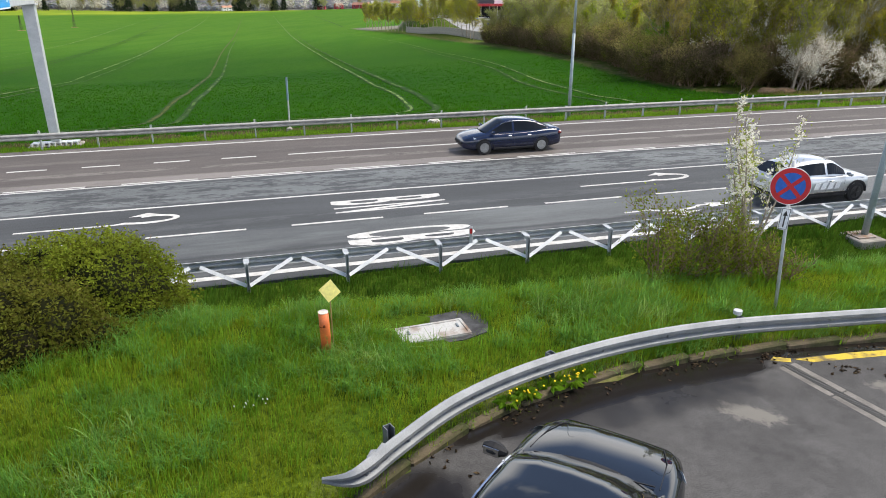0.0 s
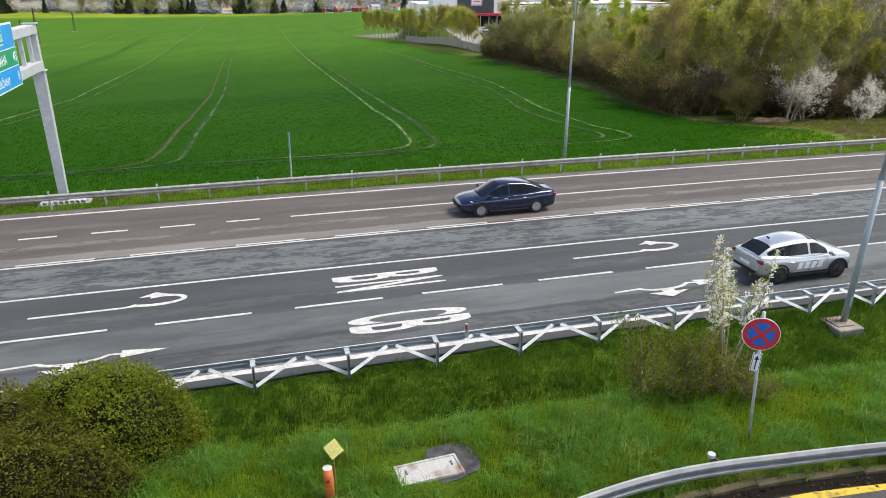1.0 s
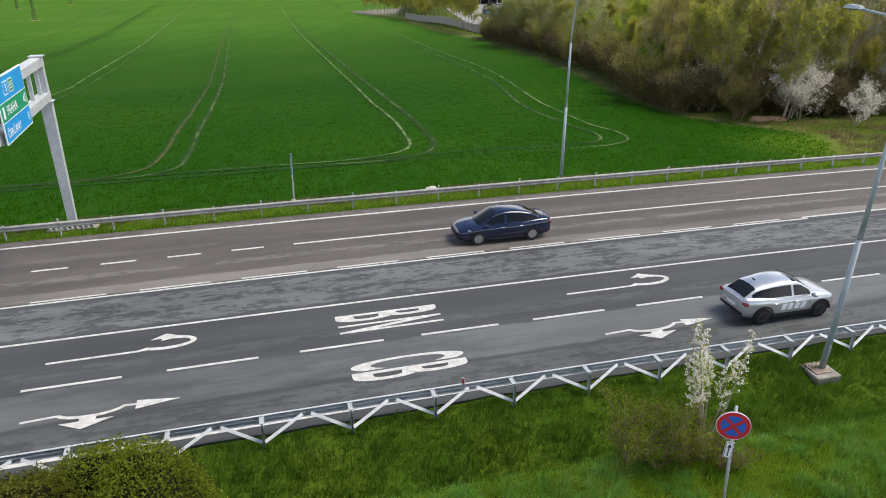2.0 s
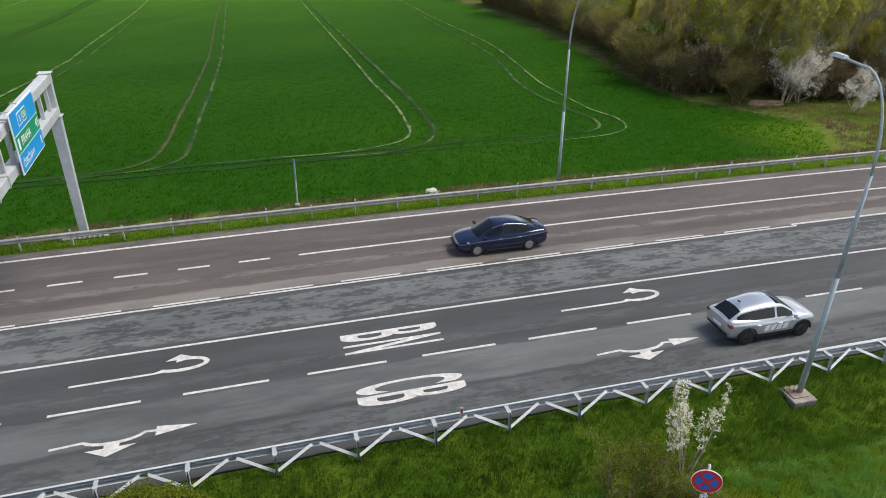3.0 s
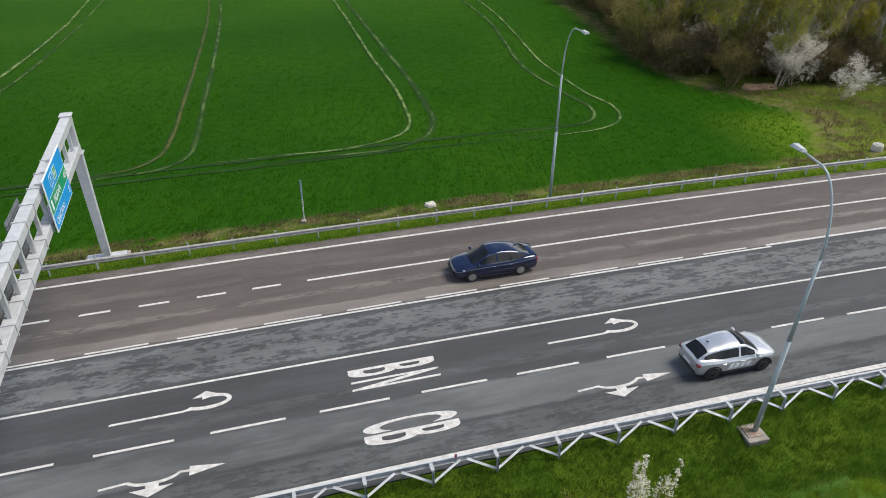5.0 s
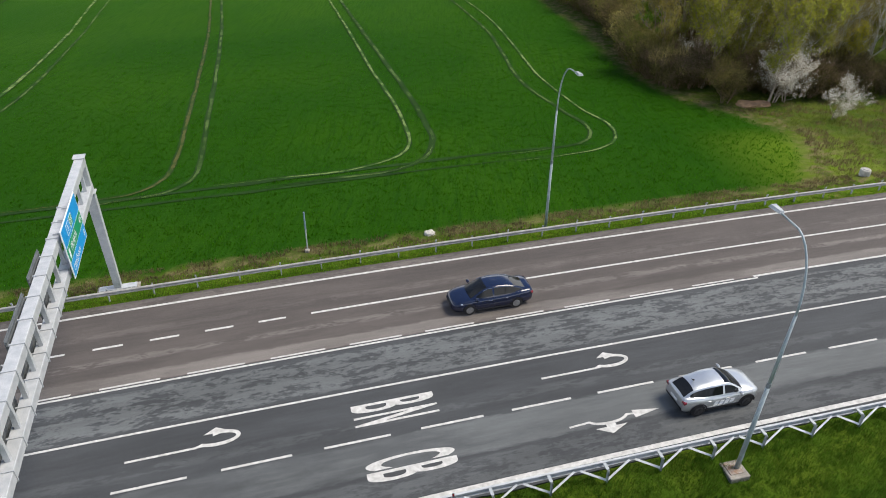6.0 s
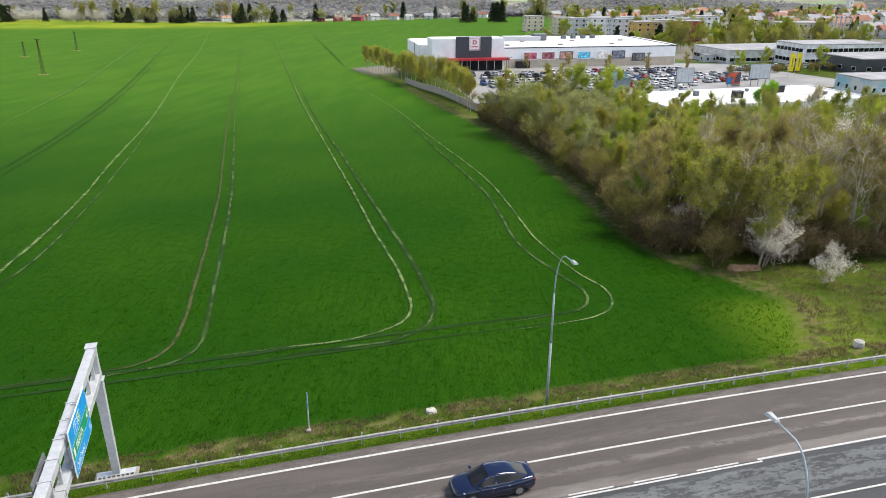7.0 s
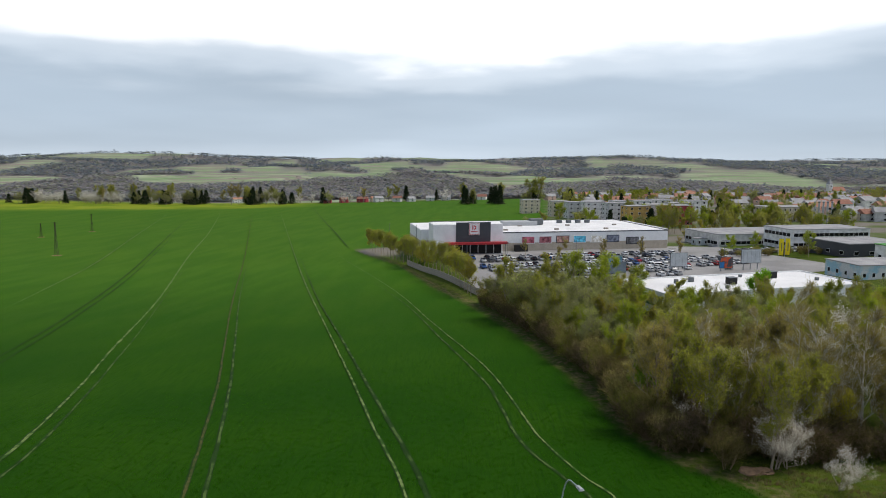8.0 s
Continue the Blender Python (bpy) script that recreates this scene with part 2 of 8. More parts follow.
def text_data(words, mat, width, height, bold=0.0, spacing=1.0):
    """Words as a flat mesh, fitted into width by height, centred, in the plane x, y."""
    cu = bpy.data.curves.new("words", "FONT")
    cu.body, cu.align_x, cu.align_y, cu.offset, cu.space_character = words, "CENTER", "CENTER", bold, spacing
    ob = bpy.data.objects.new("words", cu)
    scene.collection.objects.link(ob)
    bpy.context.view_layer.update()
    me = bpy.data.meshes.new_from_object(ob.evaluated_get(bpy.context.evaluated_depsgraph_get()))
    bpy.data.objects.remove(ob)
    xs, ys = [v.co.x for v in me.vertices], [v.co.y for v in me.vertices]
    cx, cy = (max(xs) + min(xs)) / 2, (max(ys) + min(ys)) / 2
    fx, fy = width / (max(xs) - min(xs)), height / (max(ys) - min(ys))
    for v in me.vertices:
        v.co = ((v.co.x - cx) * fx, (v.co.y - cy) * fy, 0)
    me.materials.clear()
    me.materials.append(mat)
    return me


# ---- plan: the road's bend and the lie of the land ----
TH = radians(14.0)
CD, SD = math.cos(TH), math.sin(TH)


def bend(u):
    k = min(max(u, -120.0), 220.0)
    return -0.00045 * (k - 38) ** 2 - 0.0009 * (k - 38) * (u - k)


def road_xy(u, w):
    v = w + bend(u)
    return u * CD - v * SD, u * SD + v * CD


def to_road(x, y):
    u = x * CD + y * SD
    return u, -x * SD + y * CD - bend(u)


def on_road(u, w, z=0.0):
    return Vector((*road_xy(u, w), z))


def heading(u):
    k = min(max(u, -120.0), 220.0)
    return TH + math.atan(-0.0009 * (k - 38))


def ramp_of(t, pts):
    if t <= pts[0][0]:
        return pts[0][1]
    for (a, b), (c, d) in zip(pts, pts[1:]):
        if t <= c:
            return b + (d - b) * (t - a) / (c - a)
    return pts[-1][1]


def curve_points(ctrl, n=10):
    """A smooth line through a few control points."""
    out = []
    p = [Vector(c) for c in ctrl]
    p = [2 * p[0] - p[1]] + p + [2 * p[-1] - p[-2]]
    for i in range(1, len(p) - 2):
        for k in range(n):
            t = k / n
            a, b, c, d = p[i - 1], p[i], p[i + 1], p[i + 2]
            out.append(0.5 * ((2 * b) + (c - a) * t + (2 * a - 5 * b + 4 * c - d) * t * t + (3 * b - a - 3 * c + d) * t ** 3))
    return out + [p[-2]]


KERB_LINE = [(v.x, v.y) for v in curve_points([(-3.2, 3.0, 0), (-1.75, 5.3, 0), (-0.18, 7.4, 0), (1.39, 8.83, 0), (3.57, 10.0, 0), (6.11, 10.85, 0), (9.5, 11.6, 0), (15, 12.6, 0), (24, 14.0, 0)], 8)]
BANK = [(37.2, -0.06), (39, -0.25), (46, -1.3), (53, -2.3), (60, -3.3), (66, -3.7)]
FALL = [(60, -3.5), (150, -7.2), (300, -12.0), (600, -19), (1000, -28), (1300, -48), (1700, -60), (2500, -28), (3500, 0), (4600, 30)]


def field_z(x, y):
    lean = 230 * math.tanh(x / 230)
    z = ramp_of(y, FALL) + 0.05 * lean * min(max((y - 60) / 60, 0), 1) * min(max((1400 - y) / 700, 0), 1)
    if y > 900:
        k = min((y - 900) / 900, 1)
        p = Vector((x / 900, y / 900, 0.3))
        z += k * (38 * noise.noise(p * 0.7) + 27 * noise.noise(p * 1.9) + 8 * noise.noise(p * 5))
    return z


def deck(x, y):
    """The parking place's surface."""
    return 1.97 - 0.045 * max(min(x, 14), -10) - 0.025 * max(min(y, 16), 0)


def gz(x, y):
    u, w = to_road(x, y)
    if w < 17.6:
        if x > -3.2 and y < ramp_of(x, KERB_LINE):
            return deck(x, y) - 0.12
        top = deck(x, y) + 0.06 - 0.16 * math.exp(-(x * x + (y - 11.2) ** 2) / 2.5)
        k = ramp_of(w, [(12.0, 0), (12.9, 0.08), (14.2, 0.72), (15.0, 1.0)])
        low = ramp_of(w, [(15.0, -0.45), (16.0, -0.3), (17.2, -0.02), (17.6, -0.04)])
        return top + (low - top) * k
    if w < 37.2:
        return -0.08
    k = min(max((w - 60) / 25, 0), 1)
    z = ramp_of(w, BANK) * (1 - k) + field_z(x, y) * k
    if 190 < y < 345 and x > -40:
        # the levelled building plot of the supermarket
        a, b = (x - 4.1) * 0.982 + (y - 271.9) * 0.191, (x - 4.1) * 0.191 - (y - 271.9) * 0.982
        f = min(max((72 - b) / 62, 0), 1) * min(max((a + 14) / 6, 0), 1) * min(max((118 - a) / 20, 0), 1) * min(max((b + 66) / 10, 0), 1)
        z += max(-6.05 - z, 0) * f
    return z
# ---- land ----
EDGE = [(40, 26.5), (52, 30.3), (56, 32.4), (62.5, 33.9), (68, 32.5), (72, 30), (74, 28.3), (79, 25.6), (86, 23.6), (96, 22.6), (111, 21.2), (123, 19.2), (139, 17), (151, 15), (172, 10), (195, 3.8), (206, 0), (219, -3.5), (277, -17), (342, -42), (352, -44), (366, 0), (390, 38), (460, 64), (500, 76), (625, 95), (1000, 150)]


def step_list(pieces):
    out = []
    for a, b, d, grow in pieces:
        t = a
        while t < b - 1e-6:
            out.append(t)
            t += d
            d *= grow
    return out + [pieces[-1][1]]


def smooth(a, b, t):
    k = min(max((t - a) / (b - a), 0), 1)
    return k * k * (3 - 2 * k)


def wooded(x, y):
    """Above nought where the hills carry woods."""
    d = 0.8 * noise.noise(Vector((x / 430, y / 640, 7.0))) + 0.42 * noise.noise(Vector((x / 150, y / 250, 3.0)))
    return d + ramp_of(y, [(1100, 0.24), (1900, 0.16), (2300, -0.02), (3000, -0.02), (3600, 0.06)])


def ground_material():
    m = bpy.data.materials.new("land")
    m.use_nodes = True
    n, l = nodes_of(m)
    b = n["Principled BSDF"]
    b.inputs["Roughness"].default_value = 0.95
    b.inputs["Specular IOR Level"].default_value = 0.03
    pos = n.new("ShaderNodeNewGeometry").outputs["Position"]

    def tex(scale, detail=4, vec=pos, rough=0.55):
        t = n.new("ShaderNodeTexNoise")
        t.inputs["Scale"].default_value, t.inputs["Detail"].default_value, t.inputs["Roughness"].default_value = scale, detail, rough
        l.new(vec, t.inputs["Vector"])
        return t.outputs[0]

    def mix(f, a, c):
        x = n.new("ShaderNodeMix")
        x.data_type = "RGBA"
        for k, v in ((0, f), (6, a), (7, c)):
            if isinstance(v, tuple):
                x.inputs[k].default_value = (*v, 1)
            elif isinstance(v, float):
                x.inputs[k].default_value = v
            else:
                l.new(v, x.inputs[k])
        return x.outputs[2]

    def band(v, lo, hi):
        r = n.new("ShaderNodeMapRange")
        r.interpolation_type = "SMOOTHSTEP"
        r.inputs[1].default_value, r.inputs[2].default_value = lo, hi
        l.new(v, r.inputs[0])
        return r.outputs[0]

    def attr(name):
        a = n.new("ShaderNodeAttribute")
        a.attribute_name = name
        return a.outputs["Fac"]

    def turned(deg, sx, sy):
        v = n.new("ShaderNodeMapping")
        v.inputs["Rotation"].default_value = (0, 0, radians(deg))
        v.inputs["Scale"].default_value = (sx, sy, 1)
        l.new(pos, v.inputs["Vector"])
        return v.outputs[0]

    grass = mix(band(tex(0.35, 5), 0.35, 0.65), (0.045, 0.09, 0.007), (0.078, 0.118, 0.01))
    grass = mix(band(tex(9, 4), 0.45, 0.7), grass, (0.03, 0.05, 0.005))
    rows = tex(1.0, 3, turned(-14, 5.0, 0.25))
    wheat = mix(band(tex(0.03, 4), 0.35, 0.68), (0.0128, 0.057, 0.0018), (0.024, 0.077, 0.0022))
    wheat = mix(band(rows, 0.4, 0.75), wheat, (0.0092, 0.046, 0.0015))
    wheat = mix(band(tex(4.0, 4, rough=0.7), 0.5, 0.75), wheat, (0.0082, 0.041, 0.0013))
    straw = mix(band(tex(1.2, 6), 0.4, 0.6), (0.2, 0.155, 0.085), (0.07, 0.09, 0.02))
    straw = mix(band(tex(14, 4), 0.4, 0.7), straw, (0.085, 0.065, 0.035))
    lush = mix(band(tex(0.02, 3), 0.4, 0.6), (0.2, 0.25, 0.02), (0.13, 0.2, 0.014))
    vor = n.new("ShaderNodeTexVoronoi")
    vor.inputs["Scale"].default_value = 1.0
    warp = n.new("ShaderNodeVectorMath")
    warp.operation = "ADD"
    wob = n.new("ShaderNodeTexNoise")
    wob.inputs["Scale"].default_value = 0.0035
    l.new(pos, wob.inputs["Vector"])
    l.new(turned(20, 0.0035, 0.0016), warp.inputs[0])
    l.new(wob.outputs["Color"], warp.inputs[1])
    l.new(warp.outputs[0], vor.inputs["Vector"])
    pick = n.new("ShaderNodeSeparateColor")
    l.new(vor.outputs["Color"], pick.inputs[0])
    far = n.new("ShaderNodeValToRGB")
    cr = far.color_ramp
    cr.interpolation = "CONSTANT"
    # hill field colours, muted and greyed to carry the haze of distance
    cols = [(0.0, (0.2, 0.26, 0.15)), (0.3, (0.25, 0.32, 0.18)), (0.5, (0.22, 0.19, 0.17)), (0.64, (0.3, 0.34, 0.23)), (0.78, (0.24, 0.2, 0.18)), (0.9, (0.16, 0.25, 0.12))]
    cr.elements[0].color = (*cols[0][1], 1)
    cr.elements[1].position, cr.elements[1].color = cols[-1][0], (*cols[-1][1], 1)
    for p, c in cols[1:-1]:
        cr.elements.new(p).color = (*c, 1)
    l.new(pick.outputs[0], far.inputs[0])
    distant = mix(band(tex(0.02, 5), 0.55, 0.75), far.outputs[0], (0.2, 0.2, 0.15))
    col = mix(attr("wheat"), grass, wheat)
    # mid lightens the distant wheat in place of sunlight falling on it
    col = mix(attr("mid"), col, mix(band(tex(1.0, 4, turned(-14, 0.12, 0.004)), 0.35, 0.65), (0.052, 0.148, 0.01), (0.074, 0.172, 0.013)))
    col = mix(attr("lush"), col, lush)
    ragged = n.new("ShaderNodeMath")
    ragged.operation = "MULTIPLY"
    l.new(attr("straw"), ragged.inputs[0])
    l.new(band(tex(0.8, 5), 0.3, 0.6), ragged.inputs[1])
    col = mix(ragged.outputs[0], col, straw)
    yards = mix(band(tex(0.03, 5), 0.42, 0.58), (0.19, 0.175, 0.15), (0.1, 0.13, 0.045))
    col = mix(attr("town"), col, yards)
    # floor under the far woods takes the same haze-greyed tone
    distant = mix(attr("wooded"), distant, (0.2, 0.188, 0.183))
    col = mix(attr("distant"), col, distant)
    l.new(col, b.inputs["Base Color"])
    bp = n.new("ShaderNodeBump")
    bp.inputs["Strength"].default_value, bp.inputs["Distance"].default_value = 0.7, 0.12
    l.new(tex(5.0, 5, rough=0.7), bp.inputs["Height"])
    l.new(bp.outputs[0], b.inputs["Normal"])
    return m


def build_ground():
    side = step_list([(0, 40, 1.0, 1.0), (40, 5600, 1.4, 1.045)])
    us = [-t + 5 for t in reversed(side[1:])] + [t + 5 for t in side]
    ws = step_list([(-90, -6, 12, 1.0), (-6, 18, 0.4, 1.0), (18, 37, 3.0, 1.0), (37, 70, 0.8, 1.0), (70, 5200, 1.6, 1.028)])
    vs, masks = [], {"wheat": [], "straw": [], "lush": [], "distant": [], "town": [], "mid": [], "wooded": []}
    for w in ws:
        for u in us:
            x, y = road_xy(u, w)
            vs.append((x, y, gz(x, y)))
            e = ramp_of(y, EDGE)
            inside = smooth(1.0, -1.0, x - e + 0.8 * noise.noise(Vector((x * 0.5, y * 0.5, 2))))
            jag = 0.7 * noise.noise(Vector((u * 0.3, 0, 0))) + 0.25 * noise.noise(Vector((u * 1.3, 5, 0)))
            masks["wheat"].append(smooth(39.9 + 1.4 * jag, 40.7 + 1.4 * jag, w) * inside * smooth(1010, 960, y))
            near_edge = smooth(38.0, 38.6, w) * smooth(40.9 + 1.4 * jag, 39.7 + 1.4 * jag, w)
            rim = max(0.0, 1 - abs(x - e - 1.0) / 2.2) if 45 < y < 350 else 0.0
            kerbside = smooth(-0.3, 0.0, y - ramp_of(x, KERB_LINE)) * smooth(0.75, 0.3, y - ramp_of(x, KERB_LINE)) if -3.2 < x < 20 and w < 15 else 0.0
            masks["straw"].append(min(1.0, 0.95 * kerbside + 0.8 * near_edge + 0.85 * rim + 0.3 * (1 - inside) * smooth(38, 40, w) * smooth(290, 240, y)))
            # lush's faint far term and mid paint sunlight onto the distant wheat
            masks["lush"].append(max(smooth(880, 930, y - 0.12 * x) * smooth(1150, 1060, y) * smooth(-110, -260, x), 0.05 * smooth(180, 420, y - 0.1 * x) * smooth(1010, 960, y), 0.6 * smooth(66, 57, y) * smooth(22, 32, x) * smooth(39, 36, x)))
            masks["mid"].append(0.62 * smooth(80, 300, y) * smooth(41, 43, w) * inside * smooth(1010, 960, y))
            masks["wooded"].append(smooth(-0.1, 0.05, wooded(x, y)) if y > 1040 else 0.0)
            masks["town"].append((1 - inside) * smooth(285, 330, y) * smooth(1100, 1040, y))
            masks["distant"].append(smooth(1050, 1150, y))
    nu = len(us)
    fs = [(j * nu + i, j * nu + i + 1, (j + 1) * nu + i + 1, (j + 1) * nu + i) for j in range(len(ws) - 1) for i in range(nu - 1)]
    me = bpy.data.meshes.new("ground")
    me.from_pydata(vs, [], fs)
    me.materials.append(ground_material())
    me.polygons.foreach_set("use_smooth", [True] * len(me.polygons))
    for k, v in masks.items():
        me.attributes.new(k, "FLOAT", "POINT").data.foreach_set("value", v)
    tagged(new("ground", me), "green young wheat field, grass banks and far hills with woods", "ground", kind="structure")


build_ground()

# ---- roads ----
def asphalt(name, base, pale, bands, tint_fine=60.0, even=False, speck=0.34):
    """Asphalt with worn lengthwise bands: (from, to, strength) across the road, in metres."""
    m = bpy.data.materials.new(name)
    m.use_nodes = True
    n, l = nodes_of(m)
    b = n["Principled BSDF"]
    uv = n.new("ShaderNodeUVMap").outputs[0]
    sep = n.new("ShaderNodeSeparateXYZ")
    l.new(uv, sep.inputs[0])

    def tex(sx, sy, detail=5, rough=0.6):
        mp = n.new("ShaderNodeMapping")
        mp.inputs["Scale"].default_value = (sx if not even else sy, sy, 1)
        l.new(uv, mp.inputs["Vector"])
        t = n.new("ShaderNodeTexNoise")
        t.inputs["Scale"].default_value, t.inputs["Detail"].default_value, t.inputs["Roughness"].default_value = 1, detail, rough
        l.new(mp.outputs[0], t.inputs["Vector"])
        return t.outputs[0]

    def op(kind, *a):
        x = n.new("ShaderNodeMath")
        x.operation = kind
        for k, v in enumerate(a):
            if isinstance(v, (int, float)):
                x.inputs[k].default_value = v
            else:
                l.new(v, x.inputs[k])
        return x.outputs[0]

    def rng(v, lo, hi, a=0.0, c=1.0):
        r = n.new("ShaderNodeMapRange")
        r.interpolation_type = "SMOOTHSTEP"
        for k, t in enumerate((lo, hi, a, c)):
            r.inputs[k + 1].default_value = t
        l.new(v, r.inputs[0])
        return r.outputs[0]

    across = op("ADD", sep.outputs[1], op("MULTIPLY", op("SUBTRACT", tex(0.5, 2.0, 8, 0.75), 0.5), 0.8))
    worn = None
    streak = op("ADD", op("MULTIPLY", tex(0.5, 1.7, 7, 0.7), 0.6), op("MULTIPLY", tex(2.4, 5.0, 6, 0.75), 0.4))
    for lo, hi, k, patchy in bands:
        one = op("MULTIPLY", rng(across, lo - 0.1, lo + 0.1), rng(across, hi + 0.1, hi - 0.1))
        one = op("MULTIPLY", one, k)
        if patchy:
            one = op("MULTIPLY", one, rng(streak, 0.455, 0.52))
        else:
            one = op("MULTIPLY", one, rng(tex(0.07, 0.25, 6, 0.65), 0.36, 0.56, 0.35, 1.15))
        worn = one if worn is None else op("MAXIMUM", worn, one)
    mix = n.new("ShaderNodeMix")
    mix.data_type = "RGBA"
    mix.inputs[6].default_value, mix.inputs[7].default_value = (*base, 1), (*pale, 1)
    l.new(worn, mix.inputs[0])
    hsv = n.new("ShaderNodeHueSaturation")
    l.new(mix.outputs[2], hsv.inputs["Color"])
    value = op("MULTIPLY", rng(tex(0.12, 0.7, 5), 0.3, 0.7, 0.82, 1.16), rng(tex(tint_fine, tint_fine, 2), 0.25, 0.75, 1 - speck, 1 + speck))
    value = op("MULTIPLY", value, rng(tex(0.5, 6.0, 5), 0.3, 0.7, 0.92, 1.08))
    l.new(value, hsv.inputs["Value"])
    l.new(hsv.outputs[0], b.inputs["Base Color"])
    b.inputs["Roughness"].default_value = 0.75
    b.inputs["Specular IOR Level"].default_value = 0.35
    l.new(rng(worn, 0, 1, 0.8, 0.62), b.inputs["Roughness"])
    bp = n.new("ShaderNodeBump")
    bp.inputs["Strength"].default_value, bp.inputs["Distance"].default_value = 0.35, 0.006
    l.new(tex(90, 90, 2), bp.inputs["Height"])
    l.new(bp.outputs[0], b.inputs["Normal"])
    return m


NEAR_ASPHALT = asphalt("grey_asphalt", (0.047, 0.05, 0.053), (0.138, 0.146, 0.146), [(20.7, 22.6, 0.5, False), (26.3, 28.9, 0.62, True), (23.4, 23.9, 0.2, True), (19.1, 20.4, 0.28, True)])
FAR_ASPHALT = asphalt("brown_grey_asphalt", (0.078, 0.067, 0.061), (0.15, 0.133, 0.12), [(29.5, 30.35, 0.95, False), (31.3, 31.75, 0.65, True), (33.6, 34.1, 0.3, True), (35.9, 36.6, 0.5, True)])


def strip(us, w0, w1, z, thick=0.0, rag=0.0):
    """A ribbon along the road between two offsets, with its own lengthwise and crosswise coordinates."""
    s = Solid()
    uvs = []
    for u in us:
        a = w0(u) if callable(w0) else w0
        c = w1(u) if callable(w1) else w1
        if rag:
            a += rag * noise.noise(Vector((u * 0.9, a, 0)))
        s.v += [tuple(on_road(u, a, z)), tuple(on_road(u, c, z))]
        uvs += [(u, a), (u, c)]
    for i in range(len(us) - 1):
        s.f.append((2 * i, 2 * i + 2, 2 * i + 3, 2 * i + 1))
        s.m.append(0)
    if thick:
        k = len(s.v)
        s.v += [(x, y, zz - thick) for x, y, zz in s.v]
        n = len(us)
        for i in range(n - 1):
            s.f += [(k + 2 * i, k + 2 * i + 1, k + 2 * i + 3, k + 2 * i + 2), (2 * i, k + 2 * i, k + 2 * i + 2, 2 * i + 2), (2 * i + 1, 2 * i + 3, k + 2 * i + 3, k + 2 * i + 1)]
            s.m += [0, 0, 0]
    return s, uvs


def uv_of(me, uvs):
    lay = me.uv_layers.new(name="UVMap")
    n = len(uvs)
    for lp in me.loops:
        lay.data[lp.index].uv = uvs[lp.vertex_index % n]


ALONG = step_list([(-420, -40, 8, 1.0), (-40, 70, 0.5, 1.0), (70, 520, 8, 1.0)])
road = thing("road", "two-way main road of worn grey and brownish asphalt", "road", kind="structure")
for name, w0, w1, mat, rag0, lab in (("near_carriageway", 18.38, 29.42, NEAR_ASPHALT, 0.1, "blue-grey worn asphalt"), ("far_carriageway", 29.42, 36.75, FAR_ASPHALT, 0.0, "brownish worn asphalt")):
    s, uvs = strip(ALONG, w0, w1, 0.0, 0.3, rag0)
    me = data_of(name, s, mat)
    uv_of(me, uvs)
    part(name, me, mat, road, lab)

markings = thing("road_markings", "white painted lines, arrows and letters on the road", "road marking", kind="structure")
LINE = 0.125


def line(name, u0, u1, w, width=LINE, step=2.0):
    us = step_list([(u0, u1, min(step, u1 - u0), 1.0)])
    if len(us) > 2 and us[-1] - us[-2] < 1e-3:
        us.pop()
    mid = w if callable(w) else (lambda u: w)
    s, _ = strip(us, lambda u: mid(u) - width / 2, lambda u: mid(u) + width / 2, 0.004, 0.003)
    return part(name, s, PAINT, markings)


def solid_w(u):
    return 26.05 - 0.006 * (min(max(u, -60), 80) + 13)


def dash_w(u):
    return 22.8 - 0.004 * (min(max(u, -60), 80) + 11)


line("edge_line", -400, 500, 35.95, 0.17)
line("edge_line", -400, 500, 18.93, 0.25)
line("lane_line", -400, 500, solid_w)
line("lane_line", 0.7, 500, 32.8, 0.15)
line("centre_line", -400, 27.6, 29.3)
line("centre_line", 27.4, 500, 29.5, 0.16)
for k in range(-26, 1):
    line("dash", -0.73 + 2.86 * k - 1.5, -0.73 + 2.86 * k, 32.8, 0.15)
for k in range(-24, 7):
    line("dash", 1.15 + 4.15 * k - 2.85, 1.15 + 4.15 * k, 29.52, 0.11)
for k in range(-16, 26):
    line("dash", 0.4 + 4.48 * k, 0.4 + 4.48 * k + 3.05, dash_w)


def painted(name, outline_list, u, w):
    """Flat painted shapes given along and across the road, from an origin on it."""
    s = Solid()
    for i, pts in enumerate(outline_list):
        k = len(s.v)
        s.v += [tuple(on_road(u + a, w + b, 0.004 + 0.001 * i)) for a, b in pts]
        s.f.append(tuple(range(k, k + len(pts))))
        s.m.append(0)
    return part(name, s, PAINT, markings)


def arc_band(cx, cy, rx, ry, a0, a1, thick0, thick1, n=14):
    quads = []
    prev = None
    for i in range(n + 1):
        k = i / n
        a = radians(a0 + (a1 - a0) * k)
        t = thick0 + (thick1 - thick0) * k
        o = (cx + (rx + t / 2) * math.cos(a), cy + (ry + t / 2) * math.sin(a))
        q = (cx + (rx - t / 2) * math.cos(a), cy + (ry - t / 2) * math.sin(a))
        if prev:
            quads.append([prev[1], prev[0], o, q])
        prev = (o, q)
    return quads


def bar(a0, b0, a1, b1, t):
    return [(a0, b0 - t / 2), (a1, b1 - t / 2), (a1, b1 + t / 2), (a0, b0 + t / 2)]


